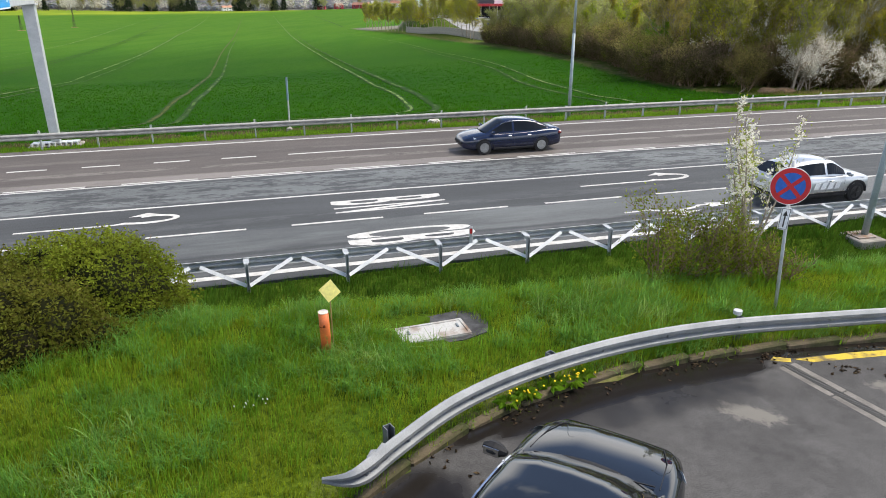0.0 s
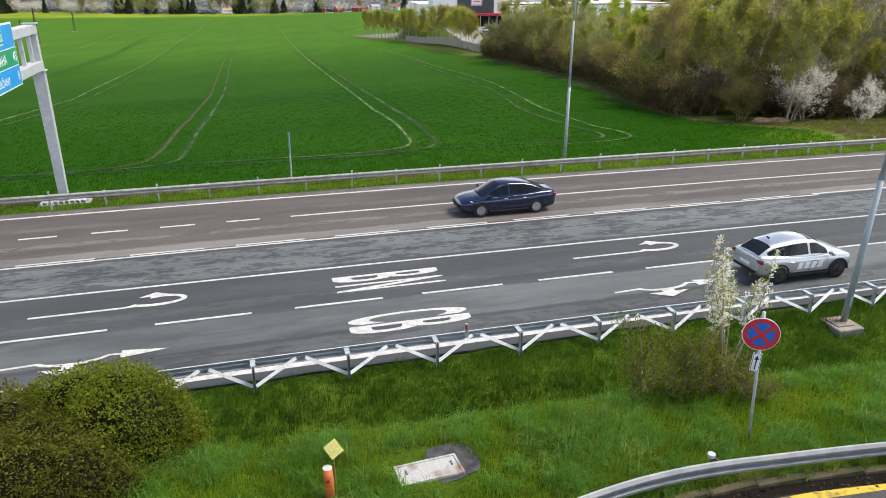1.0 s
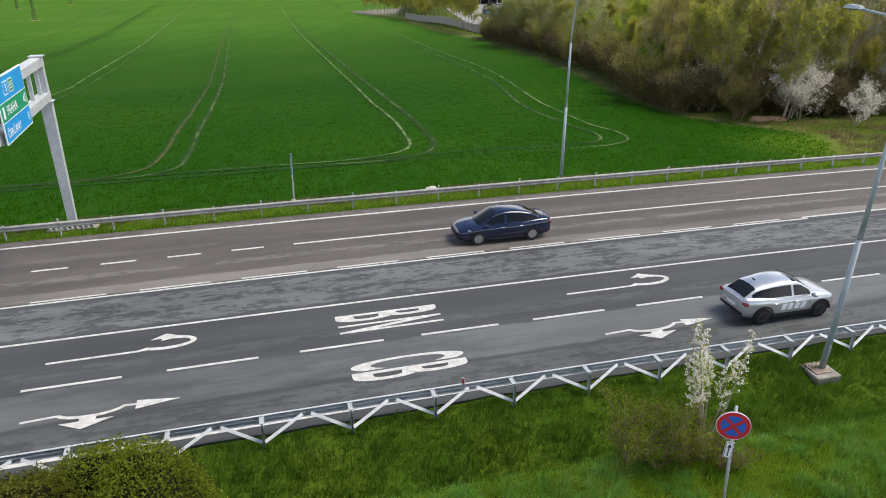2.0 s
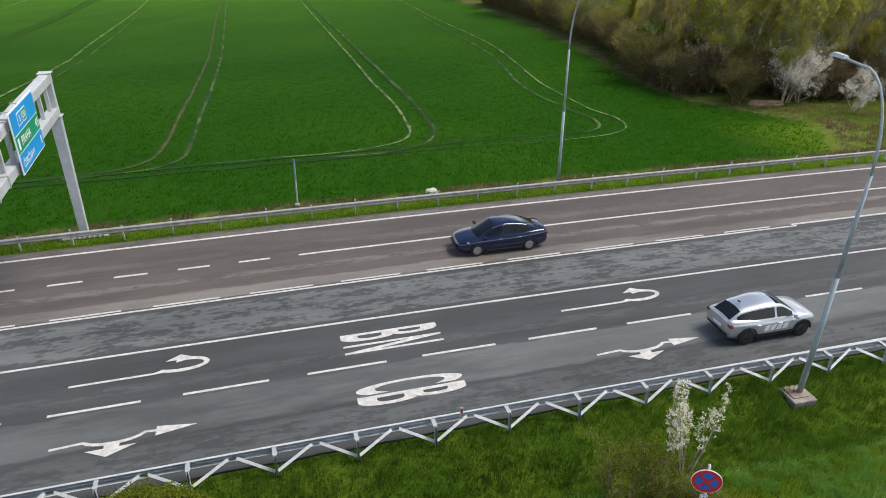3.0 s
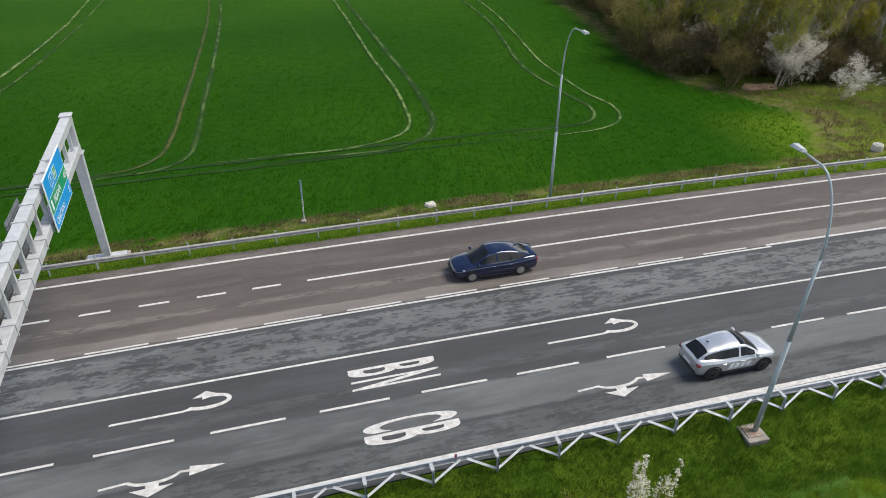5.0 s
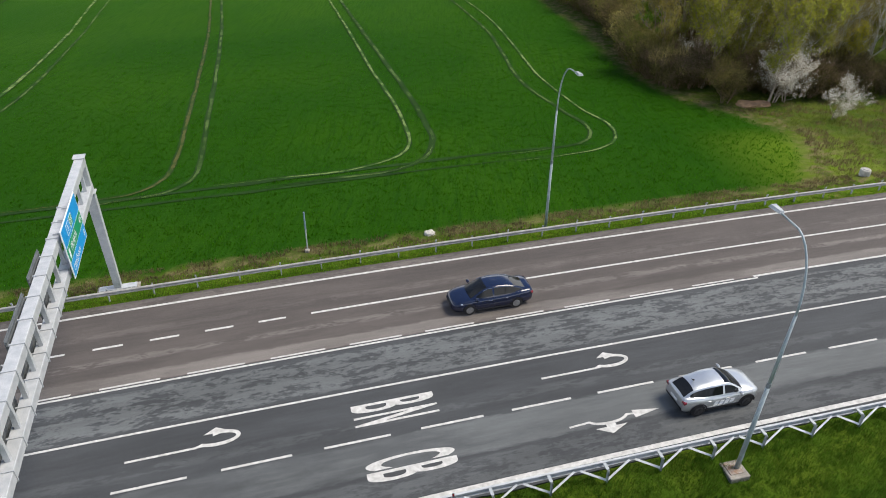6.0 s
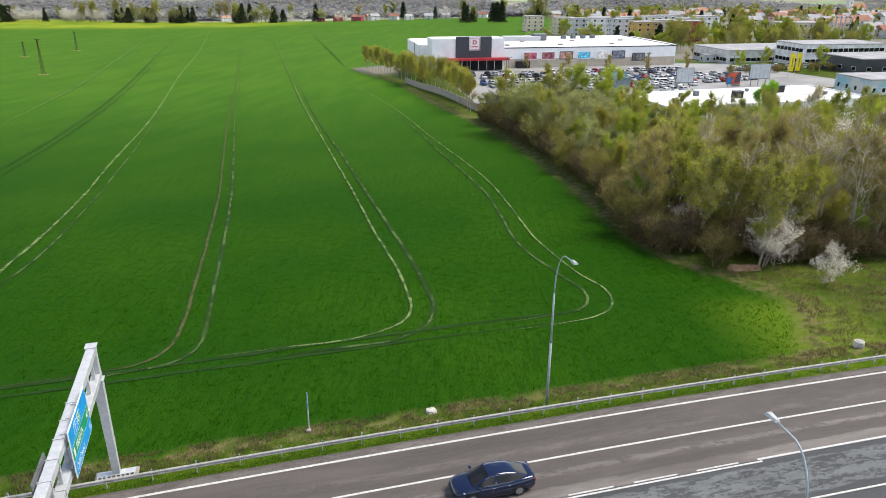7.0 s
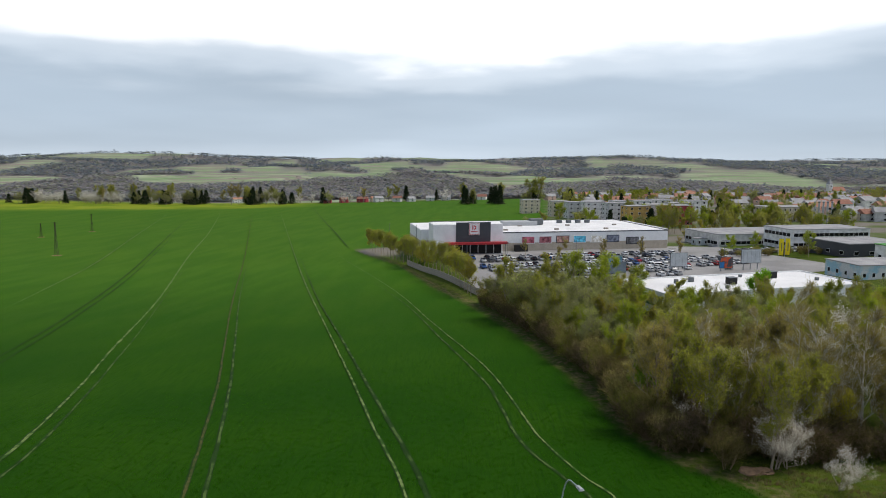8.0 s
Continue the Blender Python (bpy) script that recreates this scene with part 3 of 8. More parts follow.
def back_arrow(u, w):
    shapes = [bar(0, 0, 3.0, 0.0, 0.12), [(2.95, -0.06), (3.35, -0.02), (3.3, 0.17), (2.95, 0.06)]] + arc_band(3.95, 0.33, 0.92, 0.36, 212, 440, 0.2, 0.2)
    shapes += [[(3.3, 0.66), (4.5, 0.66), (3.85, 1.02)], [(3.72, 0.5), (4.15, 0.6), (4.1, 0.68), (3.72, 0.68)]]
    painted("arrow", shapes, u, w)


def ahead_right_arrow(u, w):
    shapes = [bar(0, 0, 1.05, 0.06, 0.11)] + arc_band(1.98, 0.16, 0.98, 0.36, 192, 348, 0.15, 0.15)
    shapes += [bar(2.9, 0.08, 3.45, 0.03, 0.11), [(3.3, -0.22), (4.65, 0.03), (3.3, 0.26)]]
    shapes += [[(1.72, -0.45), (2.2, -0.45), (2.2, -0.2), (1.72, -0.2)], [(1.15, -0.42), (1.85, -0.84), (2.75, -0.42)]]
    painted("arrow", shapes, u, w)


for u0 in (-8.2, 11.5, -48.0):
    back_arrow(u0, 24.35)
    ahead_right_arrow(u0 + 0.1, 20.95)
for letter, u0, w0, wide, bold in (("B", 3.9, 24.66, 0.58, 0.018), ("N", 3.95, 23.86, 0.6, 0.026), ("C", 4.05, 21.2, 0.6, 0.018), ("B", 4.05, 20.52, 0.58, 0.018)):
    me = text_data(letter, PAINT, wide, 4.05, bold)
    part("letter", me, PAINT, markings, at=Matrix.Translation(on_road(u0, w0, 0.004)) @ Matrix.Rotation(heading(u0) - radians(90), 4, "Z"))
# ---- crash barriers ----
WAVE = [(0.0, 0.0), (0.016, 0.012), (0.05, 0.055), (0.05, 0.10), (0.008, 0.142), (0.008, 0.168), (0.05, 0.21), (0.05, 0.255), (0.016, 0.3), (0.0, 0.31)]


def wave_section(face=1.0):
    """The W-shaped profile of a barrier beam, as a closed thin section."""
    front = [(-face * a * 1.6, b) for a, b in WAVE]
    return front + [(a - face * -0.006, b) for a, b in reversed(front)]


def post_data(name, h, size=(0.06, 0.11), mat=None):
    s = Solid()
    s.box((0, 0, h / 2), (size[0], 0.012, h))
    s.box((size[0] / 2, -size[1] / 2 + 0.006, h / 2), (0.012, size[1], h))
    s.box((-size[0] / 2, -size[1] / 2 + 0.006, h / 2), (0.012, size[1], h))
    return data_of(name, s, mat or STEEL_DULL)


def near_barrier():
    top = thing("crash_barrier", "galvanised steel crash barrier with white zigzag struts beside the road", "crash barrier", Matrix.Translation(on_road(5, 17.8, 0)))
    inv = top.matrix_basis.inverted()
    us = step_list([(-170, -40, 6, 1), (-40, 60, 2, 1), (60, 240, 6, 1)])
    off = lambda u: 18.25 - 0.009 * (min(max(u, -10), 40) + 1)
    s = Solid().sweep([inv @ on_road(u, off(u), 0.49) for u in us], [(a * 1.6, b * 0.88) for a, b in wave_section(-1.0)])
    part("beam", s, STEEL_PALE, top)
    pd = post_data("post", 0.92, mat=STEEL_MID)
    br = Solid()
    br.box((0, 0.19, 0), (0.07, 0.36, 0.1))
    br.box((0, 0.19, 0.055), (0.14, 0.36, 0.012))
    bd = data_of("bracket", br, STEEL_MID)
    n0 = -0.9
    for k in range(-30, 42):
        u = n0 + 2.567 * k
        w = off(u) - 0.38
        at = inv @ Matrix.Translation(on_road(u, w, -0.17)) @ Matrix.Rotation(heading(u), 4, "Z")
        post = part("post", pd, STEEL_DULL, top, at=at)
        part("bracket", bd, STEEL, post, at=pose(0, 0, 0.86))
        if -22 < u < 60:
            for d in (-1, 1):
                st = Solid()
                a, b = inv @ on_road(u + d * 0.04, w - 0.06, 0.16), inv @ on_road(u + d * 1.16, w + 0.3, 0.66)
                along = (b - a).normalized()
                flat = Vector((SD, -CD, 0.6)).cross(along).normalized()
                out = along.cross(flat).normalized()
                st.add([q + flat * 0.048 * e + out * 0.006 * f for q in (a, b) for e, f in ((-1, -1), (1, -1), (1, 1), (-1, 1))],
                       [(3, 2, 1, 0), (4, 5, 6, 7), (0, 1, 5, 4), (1, 2, 6, 5), (2, 3, 7, 6), (3, 0, 4, 7)])
                part("strut", st, STEEL_LIGHT, top)
    dl = thing("delineator", "short white marker post with a red reflector on the barrier", "marker post", Matrix.Translation(on_road(5.2, off(5.2) - 0.1, 0.6)))
    part("blade", Solid().box((0, 0, 0.24), (0.1, 0.03, 0.48), bevel=0.01), WHITE_STEEL, dl)
    part("reflector", Solid().box((0, -0.02, 0.36), (0.07, 0.01, 0.14)), RED, dl)


def far_barrier():
    top = thing("crash_barrier", "plain galvanised steel crash barrier along the field", "crash barrier", Matrix.Translation(on_road(5, 37.0, 0)))
    inv = top.matrix_basis.inverted()
    us = step_list([(-260, -40, 6, 1), (-40, 70, 2, 1), (70, 330, 6, 1)])
    s = Solid().sweep([inv @ on_road(u, 37.05, 0.44) for u in us], wave_section(1.0))
    part("beam", s, STEEL_WARM, top)
    pd = post_data("post", 0.95, mat=STEEL_MID)
    cap = data_of("reflector", Solid().box((0, 0, 0.06), (0.09, 0.03, 0.12), bevel=0.008), WHITE_STEEL)
    for k in range(-40, 64):
        u = -0.74 + 2.46 * k
        at = inv @ Matrix.Translation(on_road(u, 37.2, -0.2)) @ Matrix.Rotation(heading(u) + math.pi, 4, "Z")
        post = part("post", pd, STEEL_DULL, top, at=at)
        if k % 2 == 0:
            part("reflector", cap, WHITE_STEEL, post, at=pose(0, 0, 0.95))


near_barrier()
far_barrier()

# ---- sign gantry ----
GU, GW = -10.25, 38.45


def gantry():
    u0 = heading(GU)
    base = on_road(GU, GW, gz(*road_xy(GU, GW)))
    g = thing("sign_gantry", "white-grey steel sign gantry spanning the road", "sign gantry", Matrix.Translation(base) @ Matrix.Rotation(u0, 4, "Z"))
    lift = -base.z
    col = Solid()
    for k, (w0, w1, z0, z1) in enumerate(((0.4, 0.5, 0.1, 6.4), (0.42, 0.42, 6.45, 8.52))):
        d0, d1 = w0 * 0.9, w1 * 0.9
        col.add([(a * w / 2, b * d / 2, z + lift) for z, w, d in ((z0, w0, d0), (z1, w1, d1)) for a, b in ((-1, -1), (1, -1), (1, 1), (-1, 1))],
                [(3, 2, 1, 0), (4, 5, 6, 7), (0, 1, 5, 4), (1, 2, 6, 5), (2, 3, 7, 6), (3, 0, 4, 7)])
    part("column", col, WHITE_STEEL, g)
    part("collar", Solid().box((0, 0, 6.42 + lift), (0.66, 0.6, 0.05)), WHITE_STEEL, g)
    part("cap", Solid().box((0, 0, 8.54 + lift), (0.6, 0.6, 0.04)), WHITE_STEEL, g)
    span = 24.0
    part("upper_beam", Solid().box((0, -span / 2 + 0.2, 8.29 + lift), (0.46, span, 0.42), bevel=0.02), WHITE_STEEL, g)
    part("lower_beam", Solid().box((0, -span / 2 + 0.2, 6.65 + lift), (0.46, span, 0.42), bevel=0.02), WHITE_STEEL, g)
    web = data_of("web_post", Solid().box((0, 0, 0), (0.16, 0.16, 1.24)), WHITE_STEEL)
    ring = Solid()
    for a, b, sx, sz in ((0, 0.235, 0.52, 0.03), (0, -0.235, 0.52, 0.03), (0.25, 0, 0.03, 0.44), (-0.25, 0, 0.03, 0.44)):
        ring.box((a, 0, b), (sx, 0.06, sz))
    flange = data_of("flange", ring, WHITE_STEEL)
    for k in range(16):
        y = -0.75 - 1.45 * k
        part("web_post", web, WHITE_STEEL, g, at=pose(0, y, 7.47 + lift))
        if k > 2:
            part("flange", flange, WHITE_STEEL, g, at=pose(0, y - 0.5, 8.29 + lift))
            part("flange", flange, WHITE_STEEL, g, at=pose(0, y - 0.5, 6.65 + lift))
    foot = Solid().box((0, 0, 0.03), (2.4, 0.85, 0.2), bevel=0.03)
    f = part("foundation", foot, CONCRETE, g)
    for k in range(9):
        part("rib", Solid().box((-1.0 + 0.25 * k, -0.36, 0.2), (0.05, 0.3, 0.16)), WHITE_STEEL, f)
    part("base_plate", Solid().box((0, 0.0, 0.22), (2.1, 0.5, 0.05)), WHITE_STEEL, f)
    part("far_column", Solid().box((0, -span + 0.5, 4.1 + lift), (0.46, 0.44, 8.3)), WHITE_STEEL, g)
    # blue direction sign, facing along +x
    z0, z1, y0, y1 = 6.42, 8.86, -8.7, -4.8
    sg = part("direction_sign", Solid().box((0.42, (y0 + y1) / 2, (z0 + z1) / 2 + lift), (0.05, y1 - y0, z1 - z0), bevel=0.01), WHITE, g, "blue and green direction sign with white writing")
    h = z1 - z0
    def panel(nm, ya, yb, za, zb, mat, out):
        part(nm, Solid().box((out, (ya + yb) / 2, (za + zb) / 2 + lift), (0.006, yb - ya, zb - za)), mat, sg)
    panel("upper_panel", y0 + 0.06, y1 - 0.06, z0 + h * 0.62, z1 - 0.06, BLUE_SIGN, 0.449)
    panel("middle_panel", y0 + 0.06, y1 - 0.06, z0 + h * 0.335, z0 + h * 0.605, GREEN_SIGN, 0.449)
    panel("lower_panel", y0 + 0.06, y1 - 0.06, z0 + 0.06, z0 + h * 0.32, BLUE_SIGN, 0.449)
    stand = Matrix.Rotation(radians(90), 4, "Z") @ Matrix.Rotation(radians(90), 4, "X")
    def words(txt, y, z, wd, ht, bold=0.01):
        part("lettering", text_data(txt, WHITE, wd, ht, bold), WHITE, sg, at=Matrix.Translation((0.456, y, z + lift)) @ stand)
    words("PRAHA", y0 + 1.55, z0 + h * 0.47, 1.45, 0.36)
    words("45", y1 - 0.45, z0 + h * 0.47, 0.5, 0.36)
    words("ČERČANY", y0 + 1.25, z0 + h * 0.165, 1.9, 0.38)
    words("8", y1 - 0.4, z0 + h * 0.165, 0.22, 0.34)
    for yy, t, wd in ((y0 + 1.25, "3", 0.16), (y0 + 2.0, "E55", 0.42)):
        panel("route_shield", yy - 0.3, yy + 0.3, z0 + h * 0.69, z0 + h * 0.9, WHITE, 0.454)
        panel("route_field", yy - 0.265, yy + 0.265, z0 + h * 0.705, z0 + h * 0.885, BLUE_SIGN if t == "3" else GREEN_SIGN, 0.4585)
        part("lettering", text_data(t, WHITE, wd, 0.26, 0.012), WHITE, sg, at=Matrix.Translation((0.463, yy, z0 + h * 0.795 + lift)) @ stand)
    panel("symbol", y0 + 0.28, y0 + 0.5, z0 + h * 0.38, z0 + h * 0.56, WHITE, 0.454)
    for k in range(3):
        part("bracket", Solid().box((0.2, y0 + 0.5 + 1.2 * k, 8.55 + lift), (0.4, 0.07, 0.07)), WHITE_STEEL, sg)
        part("bracket", Solid().box((0.2, y0 + 0.5 + 1.2 * k, 6.75 + lift), (0.38, 0.07, 0.07)), STEEL_DULL, sg)
    # signs of the other direction seen from behind: ribbed backs
    for a, b, zl, zh in ((-11.6, -9.4, 6.3, 8.6), (-15.6, -12.6, 6.0, 8.6), (-20.0, -16.6, 6.0, 8.6)):
        back = part("sign_back", Solid().box((-0.42, (a + b) / 2, (zl + zh) / 2 + lift), (0.03, b - a, zh - zl)), STEEL, g, "ribbed grey back of a sign panel")
        n = int((zh - zl) / 0.16)
        for k in range(n):
            part("rib", Solid().box((-0.385, (a + b) / 2, zl + 0.1 + k * 0.16 + lift), (0.04, b - a, 0.05)), STEEL, back)


gantry()

# ---- street lamps ----
def street_lamp(x, y, z, height, aim, reach=2.2, label="", lean=0.0):
    t = thing("street_lamp", label, "street lamp", Matrix.Translation((x, y, z)) @ Matrix.Rotation(radians(lean), 4, "Y") @ Matrix.Rotation(aim, 4, "Z"), group="street lamps")
    part("lower_pole", Solid().rod([(0, 0, 0), (0, 0, height * 0.42)], [0.105, 0.085], 12), POLE_PAINT, t, smooth=True)
    part("middle_pole", Solid().rod([(0, 0, height * 0.42), (0, 0, height * 0.72)], [0.078, 0.06], 12), POLE_PAINT, t, smooth=True)
    part("sleeve", Solid().rod([(0, 0, height * 0.41), (0, 0, height * 0.43)], 0.095, 12), STEEL_DULL, t)
    bow = [(0, 0, height * 0.72)] + [(0, reach * (1 - math.cos(a)) * 0.62, height * 0.72 + (height * 0.26) * math.sin(a)) for a in [radians(12 * k) for k in range(1, 8)]]
    bow.append((0, reach, height * 0.985))
    part("arm", Solid().rod(bow, [0.05] * 3 + [0.042] * (len(bow) - 3), 10), POLE_PAINT, t, smooth=True)
    hd = Solid()
    hd.add([(-0.12, reach - 0.05, height * 0.985), (0.12, reach - 0.05, height * 0.985), (0.17, reach + 0.55, height * 0.985), (-0.17, reach + 0.55, height * 0.985),
            (-0.07, reach, height * 0.985 + 0.1), (0.07, reach, height * 0.985 + 0.1), (0.11, reach + 0.5, height * 0.985 + 0.12), (-0.11, reach + 0.5, height * 0.985 + 0.12)],
           [(3, 2, 1, 0), (4, 5, 6, 7), (0, 1, 5, 4), (1, 2, 6, 5), (2, 3, 7, 6), (3, 0, 4, 7)])
    head = part("lamp_head", hd, STEEL_MID, t)
    part("lens", Solid().box((0, reach + 0.28, height * 0.985 - 0.012), (0.22, 0.4, 0.02)), GLASS_DARK, head)
    part("access_door", Solid().box((0, -0.095, 0.75), (0.1, 0.02, 0.35)), POLE_PAINT, t)
    return t


def plinth(x, y, z):
    t = thing("lamp_plinth", "square weathered concrete lamp foundation in the grass", "foundation", Matrix.Translation((x, y, z)) @ Matrix.Rotation(TH, 4, "Z"))
    part("block", Solid().box((0, 0, -0.3), (0.95, 0.95, 0.9), bevel=0.03), CONCRETE, t)
    part("flange_plate", Solid().box((-0.05, 0.05, 0.17), (0.62, 0.62, 0.04)), surf("rusty_plate", (0.22, 0.13, 0.08), (0.3, 0.27, 0.24), 5, 40, 0.8), t, "rust-stained steel plate")


plinth(13.1, 20.42, -0.1)
street_lamp(13.2, 20.5, 0.05, 11.7, TH, 2.3, "tall grey street lamp with a curved arm on concrete block", 1.7)
street_lamp(7.45, 41.35, gz(7.42, 41.35) - 0.05, 11.85, TH + math.pi, 2.3, "tall grey street lamp with a curved arm behind the barrier")
# ---- parking place in front: surface, kerb, curved barrier ----
def lot_material():
    m = asphalt("parking_asphalt", (0.062, 0.06, 0.059), (0.09, 0.087, 0.085), [(-60, 60, 0.35, True)], 55.0, True, 0.4)
    n, l = nodes_of(m)
    b = n["Principled BSDF"]
    b.inputs["Specular IOR Level"].default_value = 0.14
    wet = n.new("ShaderNodeAttribute")
    wet.attribute_name = "wet"
    pos = n.new("ShaderNodeNewGeometry").outputs["Position"]
    t = n.new("ShaderNodeTexNoise")
    t.inputs["Scale"].default_value, t.inputs["Detail"].default_value = 1.6, 5
    l.new(pos, t.inputs["Vector"])
    add = n.new("ShaderNodeMath")
    add.operation = "MULTIPLY_ADD"
    add.inputs[1].default_value, add.inputs[2].default_value = 0.36, -0.18
    l.new(t.outputs[0], add.inputs[0])
    s = n.new("ShaderNodeMath")
    s.operation = "ADD"
    l.new(add.outputs[0], s.inputs[0])
    l.new(wet.outputs["Fac"], s.inputs[1])
    r = n.new("ShaderNodeMapRange")
    r.interpolation_type = "SMOOTHSTEP"
    r.inputs[1].default_value, r.inputs[2].default_value = 0.22, 0.55
    l.new(s.outputs[0], r.inputs[0])
    old = b.inputs["Base Color"].links[0].from_socket
    # pale dried cement spilt in two places
    rag = n.new("ShaderNodeTexNoise")
    rag.inputs["Scale"].default_value, rag.inputs["Detail"].default_value, rag.inputs["Roughness"].default_value = 5.0, 9, 0.75
    l.new(pos, rag.inputs["Vector"])
    for cx, cy, turn in ((4.55, 8.75, 20), (7.4, 9.6, 15)):
        mp = n.new("ShaderNodeMapping")
        mp.vector_type = "TEXTURE"
        mp.inputs["Location"].default_value = (cx, cy, 1.5)
        mp.inputs["Rotation"].default_value = (0, 0, radians(-turn))
        mp.inputs["Scale"].default_value = (0.55, 0.3, 2.0)
        l.new(pos, mp.inputs["Vector"])
        ln = n.new("ShaderNodeVectorMath")
        ln.operation = "LENGTH"
        l.new(mp.outputs[0], ln.inputs[0])
        sm = n.new("ShaderNodeMath")
        sm.operation = "MULTIPLY_ADD"
        sm.inputs[1].default_value = 2.4
        l.new(rag.outputs[0], sm.inputs[0])
        l.new(ln.outputs["Value"], sm.inputs[2])
        k = n.new("ShaderNodeMapRange")
        k.inputs[1].default_value, k.inputs[2].default_value, k.inputs[3].default_value, k.inputs[4].default_value = 1.75, 2.15, 0.8, 0.0
        l.new(sm.outputs[0], k.inputs[0])
        mk = n.new("ShaderNodeMix")
        mk.data_type = "RGBA"
        l.new(k.outputs[0], mk.inputs[0])
        l.new(old, mk.inputs[6])
        mk.inputs[7].default_value = (0.17, 0.158, 0.14, 1)
        old = mk.outputs[2]
    mx = n.new("ShaderNodeMix")
    mx.data_type = "RGBA"
    l.new(r.outputs[0], mx.inputs[0])
    l.new(old, mx.inputs[6])
    mx.inputs[7].default_value = (0.013, 0.011, 0.0095, 1)
    l.new(mx.outputs[2], b.inputs["Base Color"])
    rr = n.new("ShaderNodeMapRange")
    rr.inputs[3].default_value, rr.inputs[4].default_value = 0.8, 0.16
    l.new(r.outputs[0], rr.inputs[0])
    l.new(rr.outputs[0], b.inputs["Roughness"])
    bp = b.inputs["Normal"].links[0].from_node
    br = n.new("ShaderNodeMapRange")
    br.inputs[3].default_value, br.inputs[4].default_value = 0.4, 0.02
    l.new(r.outputs[0], br.inputs[0])
    l.new(br.outputs[0], bp.inputs["Strength"])
    return m


def kerb_y(x):
    return ramp_of(x, KERB_LINE)


def build_lot():
    xs = [-3.2 + 0.2 * k for k in range(90)] + [15 + 1.5 * k for k in range(12)]
    s, uvs, wet = Solid(), [], []
    rows = [-0.14, 0.1, 0.2, 0.35, 0.5, 0.6, 0.7, 0.8, 0.9, 1.0, 1.2, 1.6, 2.2, 3, 4, 6, 10, 30]
    for x in xs:
        for d in rows:
            y = kerb_y(x) - d
            s.v.append((x, y, deck(x, y)))
            uvs.append((x, y))
            near = max(0.9 * smooth(0.8, 0.45, d), 0.42 * smooth(2.1, 1.0, d)) * smooth(0.4, 1.2, x) * smooth(6.2, 4.8, x)
            rim = smooth(0.55, 0.1, d) * 0.75 * smooth(-0.5, 0.6, x)
            patch = smooth(1.2, 0.4, math.hypot(x + 0.2, (y - 6.4) * 0.8)) * 0.5
            wet.append(max(near, rim, patch))
    n = len(rows)
    for i in range(len(xs) - 1):
        for j in range(n - 1):
            s.f.append((i * n + j, i * n + j + 1, (i + 1) * n + j + 1, (i + 1) * n + j))
            s.m.append(0)
    me = data_of("parking_surface", s, lot_material(), True)
    uv_of(me, uvs)
    me.attributes.new("wet", "FLOAT", "POINT").data.foreach_set("value", wet)
    tagged(new("parking_surface", me), "dark grey asphalt parking surface with a wet rim", "pavement", kind="structure")

    kerb = thing("kerb", "low mossy concrete kerb stones along the parking place", "kerb", kind="structure")
    pts = [Vector((x, y, 0)) for x, y in KERB_LINE]
    last = 0
    stones = []
    for i in range(1, len(pts)):
        if (pts[i] - pts[last]).length > 0.95:
            stones.append((pts[last], pts[i]))
            last = i
    rnd = random.Random(4)
    for a, b in stones:
        d = (b - a)
        mid = (a + b) / 2
        left = Vector((-d.y, d.x, 0)).normalized()
        c = mid + left * 0.09
        z = deck(mid.x, mid.y) + 0.0
        st = Solid().box((0, 0, 0), (d.length - 0.015, 0.16, 0.2), bevel=0.03)
        part("kerb_stone", st, KERB, kerb, at=Matrix.Translation((c.x, c.y, z + rnd.uniform(-0.02, 0.015))) @ Matrix.Rotation(math.atan2(d.y, d.x) + rnd.uniform(-0.02, 0.02), 4, "Z"))


build_lot()
RAIL_LINE = [(-1.36, 6.35), (-1.1, 6.37), (-0.9, 6.52), (-0.55, 7.05), (0.12, 7.95), (0.95, 8.72), (1.87, 9.37), (2.87, 9.94), (3.93, 10.42), (5.15, 10.83), (6.66, 11.2), (9, 11.72), (13, 12.5), (19, 13.5)]


